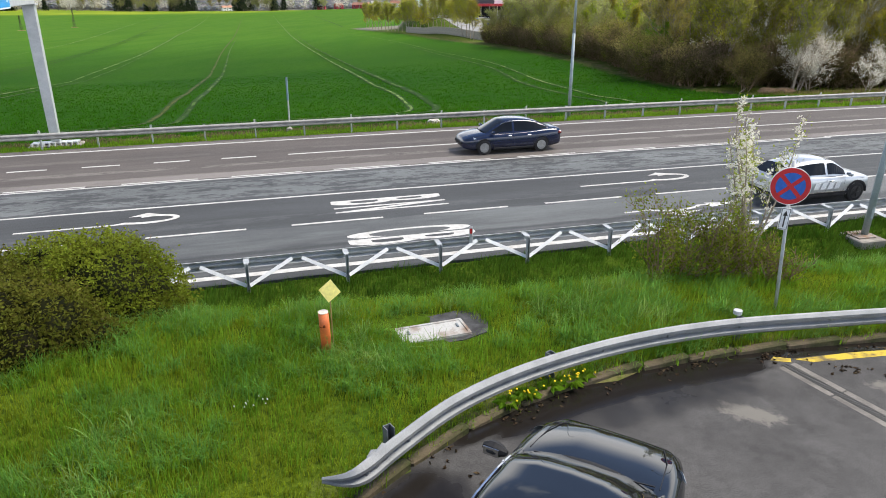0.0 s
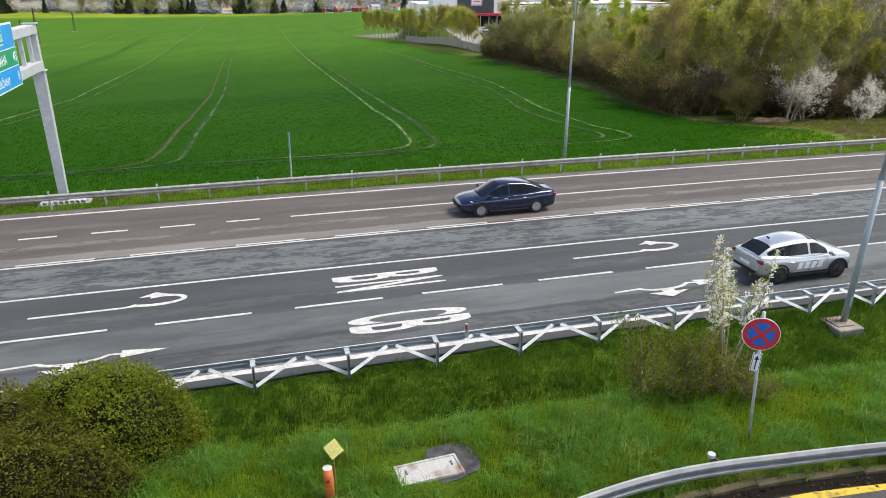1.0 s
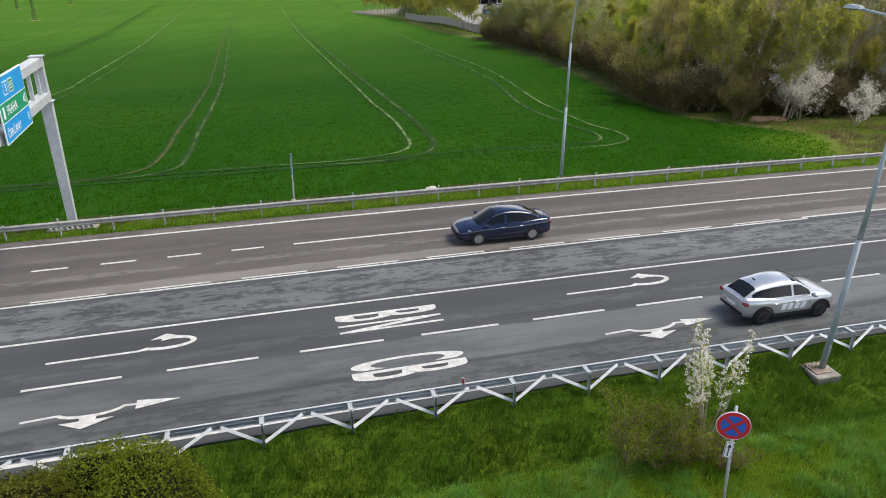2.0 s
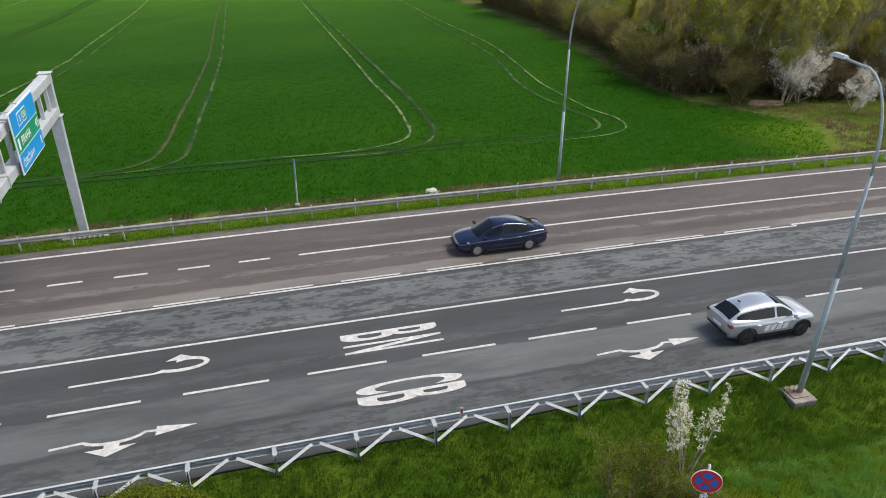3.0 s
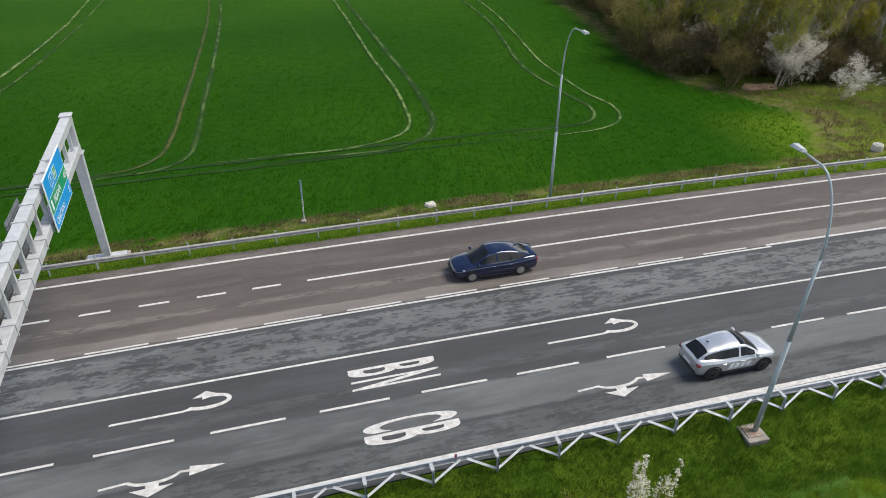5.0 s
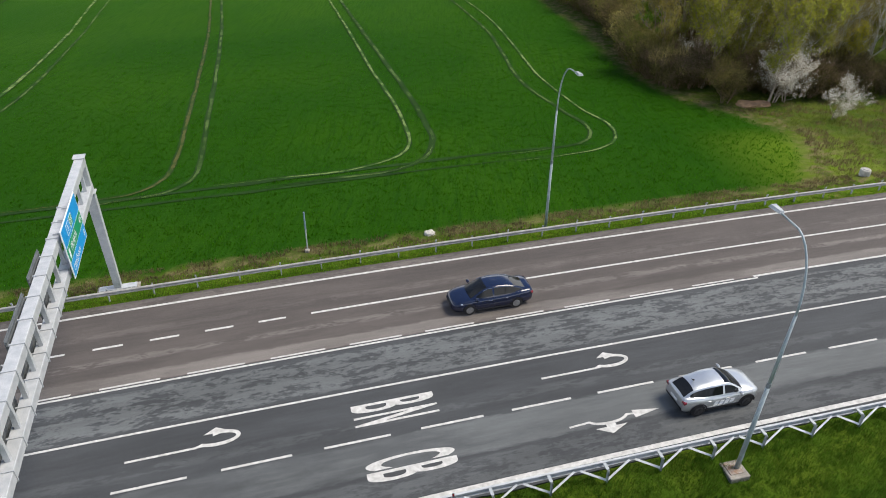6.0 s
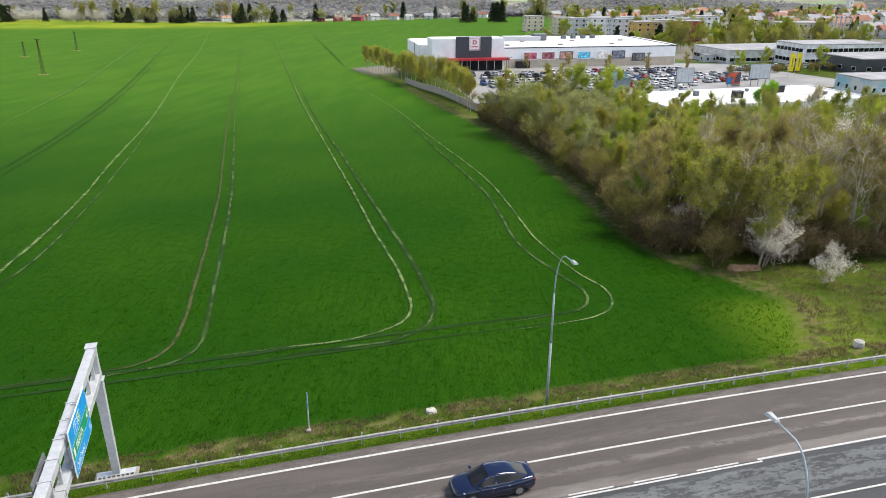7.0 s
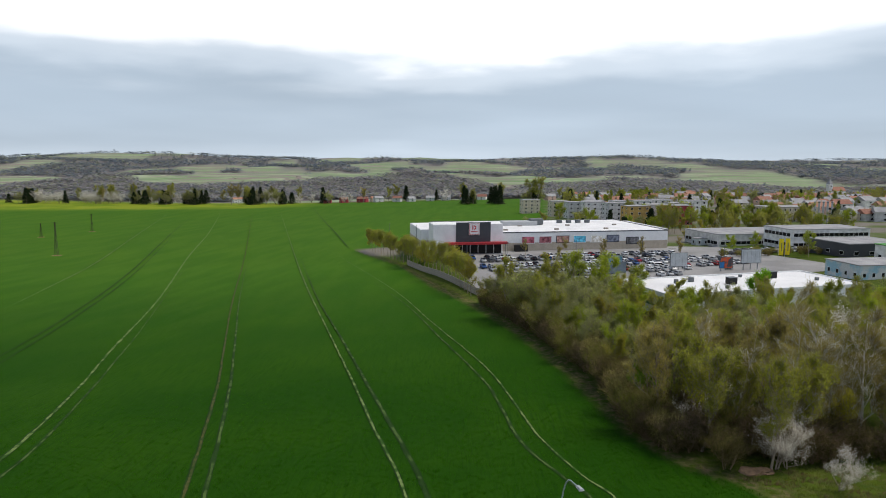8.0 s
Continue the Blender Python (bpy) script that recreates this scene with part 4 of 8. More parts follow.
def curved_barrier():
    t = thing("crash_barrier", "curved galvanised barrier with a bent torn end round the parking place", "crash barrier", Matrix.Translation((2, 9.3, 1.6)))
    inv = t.matrix_basis.inverted()
    pts = curve_points([(x, y, 0) for x, y in RAIL_LINE], 6)
    path = [inv @ Vector((p.x, p.y, deck(p.x, p.y) + 0.27)) for p in pts]
    big = [(a * 1.0, b * 1.05) for a, b in wave_section(1.0)]
    part("beam", Solid().sweep(path, big, scales=[min(1.0, 0.25 + 0.06 * i) for i in range(len(path))]), STEEL_CURVE, t)
    lap = Solid()
    lap.sweep([p + Vector((0, 0.012, 0.0)) for p in path[12:18]], [(a + 0.03, b * 0.9 + 0.075) for a, b in wave_section(1.0)], scales=[0.25, 0.8, 1.0, 0.75, 0.9, 0.3])
    part("torn_overlap", lap, STEEL_CURVE, t, "torn, buckled end sheet")
    pd = post_data("post", 0.95, (0.1, 0.12), STEEL)
    for x, y, tall in ((-0.72, 7.45, 0.7), (1.62, 9.42, 0.8), (5.2, 11.0, 0.8), (9.2, 11.95, 0.85), (13, 12.7, 0.85)):
        z = deck(x, y)
        part("post", pd, STEEL_DULL, t, at=inv @ Matrix.Translation((x, y, z + tall - 1.2)) @ Matrix.Rotation(radians(35), 4, "Z"))
    part("post_cap", Solid().rod([inv @ Vector((5.17, 10.98, deck(5, 11) + 0.6)), inv @ Vector((5.17, 10.98, deck(5, 11) + 0.67))], 0.075, 10), STEEL_PALE, t)
    nail = data_of("bolt", Solid().rod([(0, 0, 0), (0, -0.03, 0)], 0.018, 6), STEEL_DULL)
    for i in range(12, len(path) - 1, 7):
        d = (path[i + 1] - path[i])
        part("bolt", nail, STEEL_DULL, t, at=Matrix.Translation(path[i] + Vector((0.02, -0.01, 0.16))) @ Matrix.Rotation(math.atan2(d.y, d.x), 4, "Z"))


curved_barrier()

# yellow parking line, drain channel, pale stain
def flat_patch(name, outline, mat, label, lift=0.005, category="road marking"):
    s = Solid()
    s.add([(x, y, deck(x, y) + lift) for x, y in outline], [tuple(range(len(outline)))])
    return tagged(new(name, data_of(name, s, mat)), label, category, kind="structure")


flat_patch("parking_line", [(6.05, 10.5), (7.2, 10.83), (8.6, 11.12), (10.5, 11.5), (10.5, 11.36), (8.7, 10.98), (7.2, 10.62), (6.35, 10.42)], YELLOW_PAINT, "worn yellow painted parking line on asphalt")
flat_patch("parking_line", [(5.6, 10.42), (5.72, 10.56), (6.0, 10.52), (5.95, 10.38)], YELLOW_PAINT, "short worn yellow paint mark at the drain")


EDGE_CONCRETE = surf("worn_edge_concrete", (0.21, 0.195, 0.175), (0.13, 0.12, 0.11), 2.5, 30, 0.9, 0, 0.4)


DARK_IRON = surf("dark_cast_iron", (0.09, 0.088, 0.085), (0.05, 0.05, 0.05), 5, 50, 0.6, 0.3, 0.1)


def drain():
    a, b = Vector((5.78, 10.32, 0)), Vector((8.1, 5.6, 0))
    d = (b - a).normalized()
    ang = math.atan2(d.y, d.x)
    z = deck(a.x, a.y)
    slope = (deck(b.x, b.y) - z) / (b - a).length
    t = thing("drain_channel", "linear drain with a slotted steel grate and concrete edges", "drain", Matrix.Translation((a.x, a.y, z)) @ Matrix.Rotation(ang, 4, "Z") @ Matrix.Rotation(-math.atan(slope), 4, "Y"), kind="structure")
    L = (b - a).length
    k = 0.05
    while k < L - 1:
        for y in (-0.14, 0.14):
            part("edge_slab", Solid().box((k + 0.49, y, -0.04), (0.96, 0.13, 0.1), bevel=0.008), EDGE_CONCRETE, t)
        k += 0.98
    part("channel", Solid().box((L / 2, 0, -0.03), (L, 0.15, 0.05)), DARK, t)
    bar_me = data_of("grate_bar", Solid().box((0, 0, 0.002), (0.022, 0.14, 0.012)), DARK_IRON)
    for j in range(int(L / 0.036)):
        if j < 140:
            part("grate_bar", bar_me, STEEL_DULL, t, at=pose(0.03 + 0.036 * j, 0, 0))


drain()

# ---- no-stopping sign ----
def road_sign():
    x, y = 6.52, 12.3
    z = gz(x, y)
    top = Vector((6.3, 12.22, 4.5))
    base = Vector((x, y, z - 0.1))
    t = thing("road_sign", "round red and blue no-stopping sign on a leaning post", "road sign", Matrix.Translation(base))
    inv = t.matrix_basis.inverted()
    part("post", Solid().rod([(0, 0, 0), inv @ top], 0.032, 10), STEEL_PALE, t, smooth=True)
    c = Vector((6.29, 12.17, 4.05))
    face = Matrix.Translation(inv @ c) @ Matrix.Rotation(radians(-14), 4, "Z") @ Matrix.Rotation(radians(3), 4, "Y") @ Matrix.Rotation(radians(90), 4, "X")
    R = 0.35
    ring = lambda r, z0, z1: Solid().rod([(0, 0, z0), (0, 0, z1)], r, 40)
    disc = part("disc", ring(R, 0, 0.02), WHITE, t, at=face)
    part("red_ring", ring(R * 0.965, 0.02, 0.023), RED, disc)
    part("blue_field", ring(R * 0.72, 0.023, 0.026), BLUE, disc)
    for a in (45, -45):
        part("red_bar", Solid().box((0, 0, 0), (R * 1.5, R * 0.2, 0.003), m=Matrix.Rotation(radians(a), 4, "Z")), RED, disc, at=pose(0, 0, 0.029 + (0.003 if a > 0 else 0)))
    plate = part("arrow_plate", Solid().box((0, 0, 0), (0.17, 0.42, 0.012), bevel=0.003), WHITE, t, "small white plate with a black arrow", at=face @ Matrix.Translation((0.03, -0.62, 0.02)))
    part("rim", Solid().box((0, 0, 0.0085), (0.15, 0.40, 0.002)), BLACK, plate)
    part("field", Solid().box((0, 0, 0.0105), (0.13, 0.38, 0.002)), WHITE, plate)
    ar = Solid().box((0, -0.04, 0.013), (0.025, 0.24, 0.002))
    ar.add([(-0.045, 0.06, 0.014), (0.045, 0.06, 0.014), (0, 0.16, 0.014)], [(0, 1, 2)])
    part("arrow", ar, BLACK, plate)


road_sign()

# ---- cable marker post, yellow plate, access slab ----
ORANGE = surf("orange_plastic", (0.66, 0.16, 0.04), (0.5, 0.12, 0.035), 4, 30, 0.5, 0, 0.05)
YELLOW = surf("yellow_plate", (0.92, 0.8, 0.24), (0.84, 0.72, 0.2), 3, 20, 0.55, 0, 0)


def marker_post():
    x, y = -1.91, 9.97
    z = gz(x, y)
    t = thing("marker_post", "orange plastic pipe marker post standing in long grass", "marker post", Matrix.Translation((x, y, z)))
    h = 2.6 - z
    part("pipe", Solid().rod([(0.02, 0, -0.1), (0.01, 0, h * 0.7), (0, 0, h)], [0.085, 0.085, 0.082], 16), ORANGE, t, smooth=True)
    part("lid", Solid().rod([(0, 0, h), (0, 0, h + 0.012)], 0.083, 16), surf("pale_lid", (0.66, 0.6, 0.52), (0.5, 0.44, 0.36), 8, 40, 0.7), t)
    part("band", Solid().rod([(0.003, 0, h - 0.24), (0.003, 0, h - 0.225)], 0.0875, 16), surf("dark_orange", (0.3, 0.07, 0.02), None, 4, 30, 0.6), t)
    part("knob", Solid().rod([(0.02, -0.07, h - 0.2), (0.02, -0.11, h - 0.2)], 0.022, 8), surf("brown_knob", (0.2, 0.05, 0.02), None, 4, 30, 0.6), t)
    s = thing("marker_plate", "yellow diamond plate on a thin wire stake", "marker plate", Matrix.Translation((-1.8, 10.07, gz(-1.8, 10.07))))
    part("stake", Solid().rod([(0, 0, -0.1), (0.0, 0, 1.05)], 0.012, 6), surf("rusty_wire", (0.28, 0.24, 0.1), None, 8, 50, 0.7), s)
    k = 0.19
    part("plate", Solid().box((0, 0, 0), (k * 1.38, 0.008, k * 1.38), m=Matrix.Rotation(radians(-12), 4, "Z") @ Matrix.Rotation(radians(-22), 4, "X") @ Matrix.Rotation(radians(45), 4, "Y")), YELLOW, s, at=pose(0, -0.012, 1.1))


marker_post()
SLAB_PAINT = surf("flaking_white_paint", (0.4, 0.395, 0.38), (0.2, 0.14, 0.1), 2.6, 30, 0.8, 0, 0.4, 0.01, fac=(0.52, 0.72))


def access_slab():
    cx, cy = -0.12, 11.12
    z = 1.62
    ang = math.atan2(0.42, 1.19)
    t = thing("access_cover", "flaking white steel access cover on a dark concrete pad", "access cover", Matrix.Translation((cx, cy, z)) @ Matrix.Rotation(ang, 4, "Z"))
    part("pad", Solid().slab([(-0.98, -0.1), (-0.9, 0.33), (-0.5, 0.6), (0.1, 0.66), (0.62, 0.72), (1.02, 0.6), (1.05, 0.12), (0.9, -0.25), (0.4, -0.4), (-0.4, -0.42)], -0.3, 0.0), surf("dark_bitumen_pad", (0.085, 0.085, 0.09), (0.04, 0.04, 0.04), 4, 30, 0.8, 0, 0.5), t, "cracked dark bituminous pad")
    part("cover", Solid().box((-0.06, 0.0, 0.02), (1.28, 0.6, 0.05), bevel=0.01), SLAB_PAINT, t)
    for sx, sy, w, h in ((-0.06, 0.27, 1.26, 0.05), (-0.06, -0.27, 1.26, 0.05), (-0.67, 0, 0.05, 0.5), (0.55, 0, 0.05, 0.5)):
        part("frame_bar", Solid().box((sx, sy, 0.05), (w, h, 0.02)), SLAB_PAINT, t)
    for sx in (-0.5, 0.42):
        part("lifting_handle", Solid().box((sx, 0.05, 0.058), (0.03, 0.12, 0.025)), STEEL_DULL, t)


access_slab()

# marker pole, white stone and bucket-like bollard behind the far barrier
pole = thing("marker_pole", "thin grey marker pole with a blue top at field edge", "marker pole", Matrix.Translation((-8.5, 38.45, gz(-8.5, 38.45))))
part("staff", Solid().rod([(0, 0, -0.1), (0.02, 0, 1.7)], 0.045, 8), STEEL_PALE, pole)
part("top", Solid().rod([(0.02, 0, 1.7), (0.03, 0, 2.95)], 0.055, 8), surf("faded_blue", (0.22, 0.3, 0.38), None, 3, 30, 0.6), pole)
part("foot", Solid().box((0, -0.1, 0.1), (0.3, 0.3, 0.25), bevel=0.05), CONCRETE, pole)


def rough_stone(name, x, y, r, flat, mat, label, cat, seed):
    bm = bmesh.new()
    bmesh.ops.create_icosphere(bm, subdivisions=3, radius=1)
    for v in bm.verts:
        k = 1 + 0.3 * noise.noise(v.co * 1.7 + Vector((seed, 0, 0))) + 0.16 * noise.noise(v.co * 5 + Vector((0, seed, 0)))
        v.co = Vector((v.co.x * r * k, v.co.y * r * 0.8 * k, v.co.z * r * flat * k))
    me = bpy.data.meshes.new(name)
    bm.to_mesh(me)
    bm.free()
    me.materials.append(mat)
    ob = new(name, me)
    ob.location = (x, y, gz(x, y) + r * flat * 0.4)
    return tagged(ob, label, cat)


PALE_STONE = surf("pale_stone", (0.55, 0.52, 0.46), None, 4, 30, 0.9, 0, 0.5)
rough_stone("stone", -0.56, 40.6, 0.4, 0.5, PALE_STONE, "pale rounded stone in the verge grass", "stone", 3)
rough_stone("soil_mound", 33.9, 73.0, 1.3, 0.26, surf("red_soil", (0.34, 0.22, 0.13), (0.2, 0.13, 0.08), 1.5, 12, 0.95, 0, 0.9, 0.1), "small heap of reddish soil at the wood's edge", "soil", 9)
rough_stone("soil_mound", 35.3, 73.0, 1.1, 0.3, bpy.data.materials["red_soil"], "low heap of reddish soil beside the wood", "soil", 14)
bk = thing("concrete_ring", "round pale concrete ring standing behind the barrier", "concrete ring", Matrix.Translation((33.9, 49.9, gz(33.9, 49.9))))
part("ring", Solid().rod([(0, 0, -0.1), (0, 0, 0.5), (0, 0, 0.55)], [0.42, 0.4, 0.36], 18), PALE_STONE, bk, smooth=False)
part("lid", Solid().rod([(0, 0, 0.55), (0, 0, 0.6)], 0.26, 14), surf("pale_lid_concrete", (0.42, 0.4, 0.37), None, 5, 30, 0.8), bk)
# ---- plants ----
BARK = surf("grey_brown_bark", (0.36, 0.31, 0.25), (0.22, 0.18, 0.14), 6, 30, 0.95, 0, 0.6)
TWIG = surf("brown_twigs", (0.26, 0.185, 0.12), (0.17, 0.12, 0.08), 3, 20, 0.95, 0, 0.2)
TWIG_TAN = surf("tan_budding_twigs", (0.4, 0.345, 0.12), (0.3, 0.25, 0.085), 0.8, 8, 0.95, 0, 0, island=0.3, leaf=0.4, each=0.28)
TWIG_OLIVE = surf("olive_budding_twigs", (0.37, 0.36, 0.1), (0.28, 0.27, 0.075), 0.8, 8, 0.95, 0, 0, island=0.3, leaf=0.4, each=0.28)
TWIG_GREY = surf("grey_green_twigs", (0.35, 0.35, 0.16), (0.27, 0.265, 0.12), 0.8, 8, 0.95, 0, 0, island=0.3, leaf=0.4, each=0.28)
BIRCH = surf("white_birch_bark", (0.66, 0.64, 0.6), (0.4, 0.38, 0.35), 4, 14, 0.85, 0, 0.3, fac=(0.45, 0.7))


def foliage(name, a, b, chance=0.22, each=0.0):
    return surf(name, a, b, 0.6, 6, 0.6, 0, 0, island=chance, leaf=0.62, each=each)


LEAF = {
    "fresh": foliage("fresh_green_leaves", (0.36, 0.42, 0.035), (0.25, 0.32, 0.025), each=0.28),
    "bright": foliage("bright_spring_leaves", (0.2, 0.38, 0.02), (0.13, 0.27, 0.015), each=0.28),
    "olive": foliage("olive_buds", (0.42, 0.43, 0.06), (0.31, 0.33, 0.045), each=0.28),
    "brown": foliage("brown_buds", (0.42, 0.36, 0.09), (0.3, 0.26, 0.06), each=0.28),
    "gold": foliage("golden_buds", (0.46, 0.42, 0.045), (0.34, 0.31, 0.035), each=0.28),
    "sage": foliage("grey_green_leaves", (0.39, 0.42, 0.13), (0.29, 0.32, 0.095), each=0.28),
    "dark": foliage("dark_bramble", (0.1, 0.1, 0.025), (0.1, 0.082, 0.035)),
    "blossom": foliage("white_blossom", (0.86, 0.83, 0.76), (0.74, 0.7, 0.62), 0.12),
    "conifer": foliage("dark_conifer", (0.03, 0.052, 0.022), (0.042, 0.06, 0.03)),
    # near-black tone painted for the shade deep inside the bushes
    "hedge_shade": foliage("hedge_shade_tone", (0.02, 0.024, 0.008), (0.03, 0.03, 0.012)),
    "hedge": foliage("hedge_leaves", (0.21, 0.245, 0.024), (0.11, 0.135, 0.013), 0.55),
    "hedge_brown": foliage("browning_hedge_leaves", (0.2, 0.195, 0.032), (0.11, 0.12, 0.016), 0.55),
}


def leaf_cloud(points, rnd, count, size, jitter, flat=0.0):
    """Many small leaf-shaped quads scattered round given twig points."""
    pts = np.array(points, dtype=float)
    g = np.random.default_rng(rnd.randrange(1 << 30))
    c = pts[g.integers(0, len(pts), count)] + g.normal(0, jitter, (count, 3))
    a = g.normal(0, 1, (count, 3))
    a[:, 2] *= 1 - flat
    a /= np.linalg.norm(a, axis=1, keepdims=True)
    b = np.cross(a, g.normal(0, 1, (count, 3)))
    b /= np.linalg.norm(b, axis=1, keepdims=True) + 1e-9
    s = size * g.uniform(0.55, 1.3, (count, 1))
    a, b = a * s, b * s * 0.55
    v = np.stack([c - a, c - b * 0.9 - a * 0.1, c + a, c + b], 1).reshape(-1, 3)
    s = Solid()
    s.v = [tuple(p) for p in v.tolist()]
    s.f = [(4 * i, 4 * i + 1, 4 * i + 2, 4 * i + 3) for i in range(count)]
    s.m = [0] * count
    return s


def twig_sprays(s, tips, rnd, count, length, width, slot=1):
    """Thin bare twigs fanning up and outwards from the limbs, added to the wood's mesh."""
    g = np.random.default_rng(rnd.randrange(1 << 30))
    pts = np.array(tips, dtype=float)
    c = pts[g.integers(0, len(pts), count)] + g.normal(0, 0.22, (count, 3))
    d = np.stack([c[:, 0] * 0.22, c[:, 1] * 0.22, np.full(count, 0.75)], 1) + g.normal(0, 0.5, (count, 3))
    d /= np.linalg.norm(d, axis=1, keepdims=True)
    side = np.cross(d, g.normal(0, 1, (count, 3)))
    side *= (width * g.uniform(0.6, 1.3, count) / (np.linalg.norm(side, axis=1) + 1e-9))[:, None]
    tip = c + d * (length * g.uniform(0.5, 1.4, count))[:, None]
    k = len(s.v)
    s.v += [tuple(q) for q in np.stack([c - side, c + side, tip], 1).reshape(-1, 3).tolist()]
    s.f += [(k + 3 * i, k + 3 * i + 1, k + 3 * i + 2) for i in range(count)]
    s.m += [slot] * count


def grow(rnd, height, spread, trunk_r, levels=3, first=0.25, limbs=11, lift=0.42, sides=5, stems=1, droop=0.0, twigs=5):
    """Trunk, limbs and twigs as one mesh; gives also the twig points on which leaves sit."""
    s, tips = Solid(), []

    def limb(p, d, length, r, level):
        n = 4 if level else 6
        path, rad = [p], [r]
        q = p.copy()
        for i in range(n):
            d = (d + Vector((rnd.uniform(-1, 1), rnd.uniform(-1, 1), rnd.uniform(-0.6, 0.8))) * (0.13 if level == 0 else 0.24) + Vector((0, 0, 0.06 - droop * level * 0.12))).normalized()
            q = q + d * (length / n)
            path.append(q.copy())
            rad.append(max(r * (1 - 0.82 * (i + 1) / n), 0.024 if height > 6 else 0.006))
        s.rod(path, rad, sides if level == 0 else (4 if level == 1 else 3), caps=False)
        if level >= 1:
            tips.extend(path[2:])
        if level >= levels:
            return
        count = limbs if level == 0 else twigs
        for k in range(count):
            f = first + (1 - first) * (k + rnd.random()) / count if level == 0 else rnd.uniform(0.25, 1.0)
            i = min(int(f * n), n - 1)
            at = path[i].lerp(path[i + 1], f * n - i)
            ang = rnd.uniform(0, 2 * math.pi)
            out = Vector((math.cos(ang), math.sin(ang), 0))
            nd = (out * (1 - lift) + Vector((0, 0, 1)) * lift * rnd.uniform(0.4, 1.3) + d * (0.5 if level else 0.1)).normalized()
            ln = spread * (1.0 - 1.5 * (f - 0.5) ** 2) * rnd.uniform(0.65, 1.2) if level == 0 else length * rnd.uniform(0.35, 0.6)
            limb(at, nd, ln, rad[i] * (0.5 if level == 0 else 0.55), level + 1)

    for k in range(stems):
        ang = rnd.uniform(0, 6.28)
        o = Vector((math.cos(ang), math.sin(ang), 0)) * (0.0 if stems == 1 else rnd.uniform(0.1, 0.5))
        lean = Vector((math.cos(ang), math.sin(ang), 0)) * (0.05 if stems == 1 else rnd.uniform(0.1, 0.45))
        limb(o + Vector((0, 0, -0.15)), (Vector((0, 0, 1)) + lean).normalized(), height * (1 if k == 0 else rnd.uniform(0.6, 0.95)), trunk_r, 0)
    return s, tips


def tree_kind(seed, label, leaf, height, spread, r, leaves, size, jitter=0.25, bark=None, spray=None, **kw):
    """A tree built once: a mesh of trunk, limbs and twigs, and a crown mesh, to be copied."""
    rnd = random.Random(seed)
    s, tips = grow(rnd, height, spread, r, **kw)
    if spray:
        twig_sprays(s, tips, rnd, *spray[1:])
    wood = data_of("trunk", s, [bark or BARK, spray[0] if spray else TWIG], True)
    crown = data_of("crown", leaf_cloud(tips, rnd, leaves, size, jitter), LEAF[leaf])
    return label, wood, crown


TREE_NAMES = {}


def plant(kind, x, y, scale=1.0, turn=0.0, name="tree", category="tree", group="", sink=0.0, z=None):
    label, wood, crown = kind
    name = TREE_NAMES.get(label, name) if name == "tree" else name
    z = gz(x, y) if z is None else z
    t = thing(name, label, category, Matrix.Translation((x, y, z - sink)) @ Matrix.Rotation(turn, 4, "Z") @ Matrix.Diagonal((scale, scale, scale, 1)), group=group)
    part("trunk", wood, None, t)
    part("crown", crown, None, t)
    return t


K_BROWN = [tree_kind(11 + k, "tall bare tree with brown budding twigs in the wood", "brown", 11.5, 4.4, 0.2, 3400, 0.14, 0.2, spray=(TWIG_TAN, 4200, 0.6, 0.026), twigs=7, lift=0.55, limbs=12) for k in range(3)]
K_OLIVE = [tree_kind(21 + k, "tree with sparse olive spring buds in the wood", "olive", 10.5, 4.4, 0.18, 4200, 0.15, 0.24, spray=(TWIG_OLIVE, 3000, 0.6, 0.026), twigs=7, lift=0.55, limbs=12) for k in range(3)]
K_GOLD = [tree_kind(31 + k, "slim tree with golden spring buds", "gold", 8.5, 3.0, 0.12, 4600, 0.11, 0.22, spray=(TWIG_OLIVE, 2000, 0.5, 0.022), lift=0.6, twigs=6) for k in range(2)]
K_FRESH = [tree_kind(41 + k, "leafy tree with fresh yellow-green spring leaves", "fresh", 10, 4.2, 0.17, 7600, 0.135, 0.3, spray=(TWIG_OLIVE, 1200, 0.6, 0.022), twigs=6) for k in range(2)]
K_BRIGHT = [tree_kind(51, "dense bright green spring tree", "bright", 10, 4.0, 0.18, 14000, 0.135, 0.32, twigs=6)]
K_SAGE = [tree_kind(61 + k, "rounded willow with grey-green leaves", "sage", 9.5, 4.2, 0.18, 6000, 0.15, 0.26, spray=(TWIG_GREY, 3000, 0.7, 0.024), stems=3, limbs=9, twigs=6) for k in range(2)]
K_BIRCH = [tree_kind(71 + k, "birch with a white trunk and bare twigs", "brown", 13.5, 3.4, 0.22, 1600, 0.08, 0.25, bark=BIRCH, spray=(TWIG_TAN, 3000, 0.7, 0.022), lift=0.5, twigs=7, droop=0.3) for k in range(2)]
K_BLOOM = [tree_kind(81 + k, "low wild cherry covered in white blossom", "blossom", 4.2, 3.3, 0.1, 4800, 0.062, 0.14, stems=2, limbs=10, first=0.12, twigs=5, lift=0.34) for k in range(2)]
K_SHRUB = [tree_kind(91 + k, "tangled dark undergrowth shrub", "dark", 2.8, 2.0, 0.05, 4600, 0.085, 0.35, bark=TWIG, spray=(TWIG, 2600, 0.6, 0.016), stems=5, limbs=6, first=0.05, twigs=4) for k in range(2)]
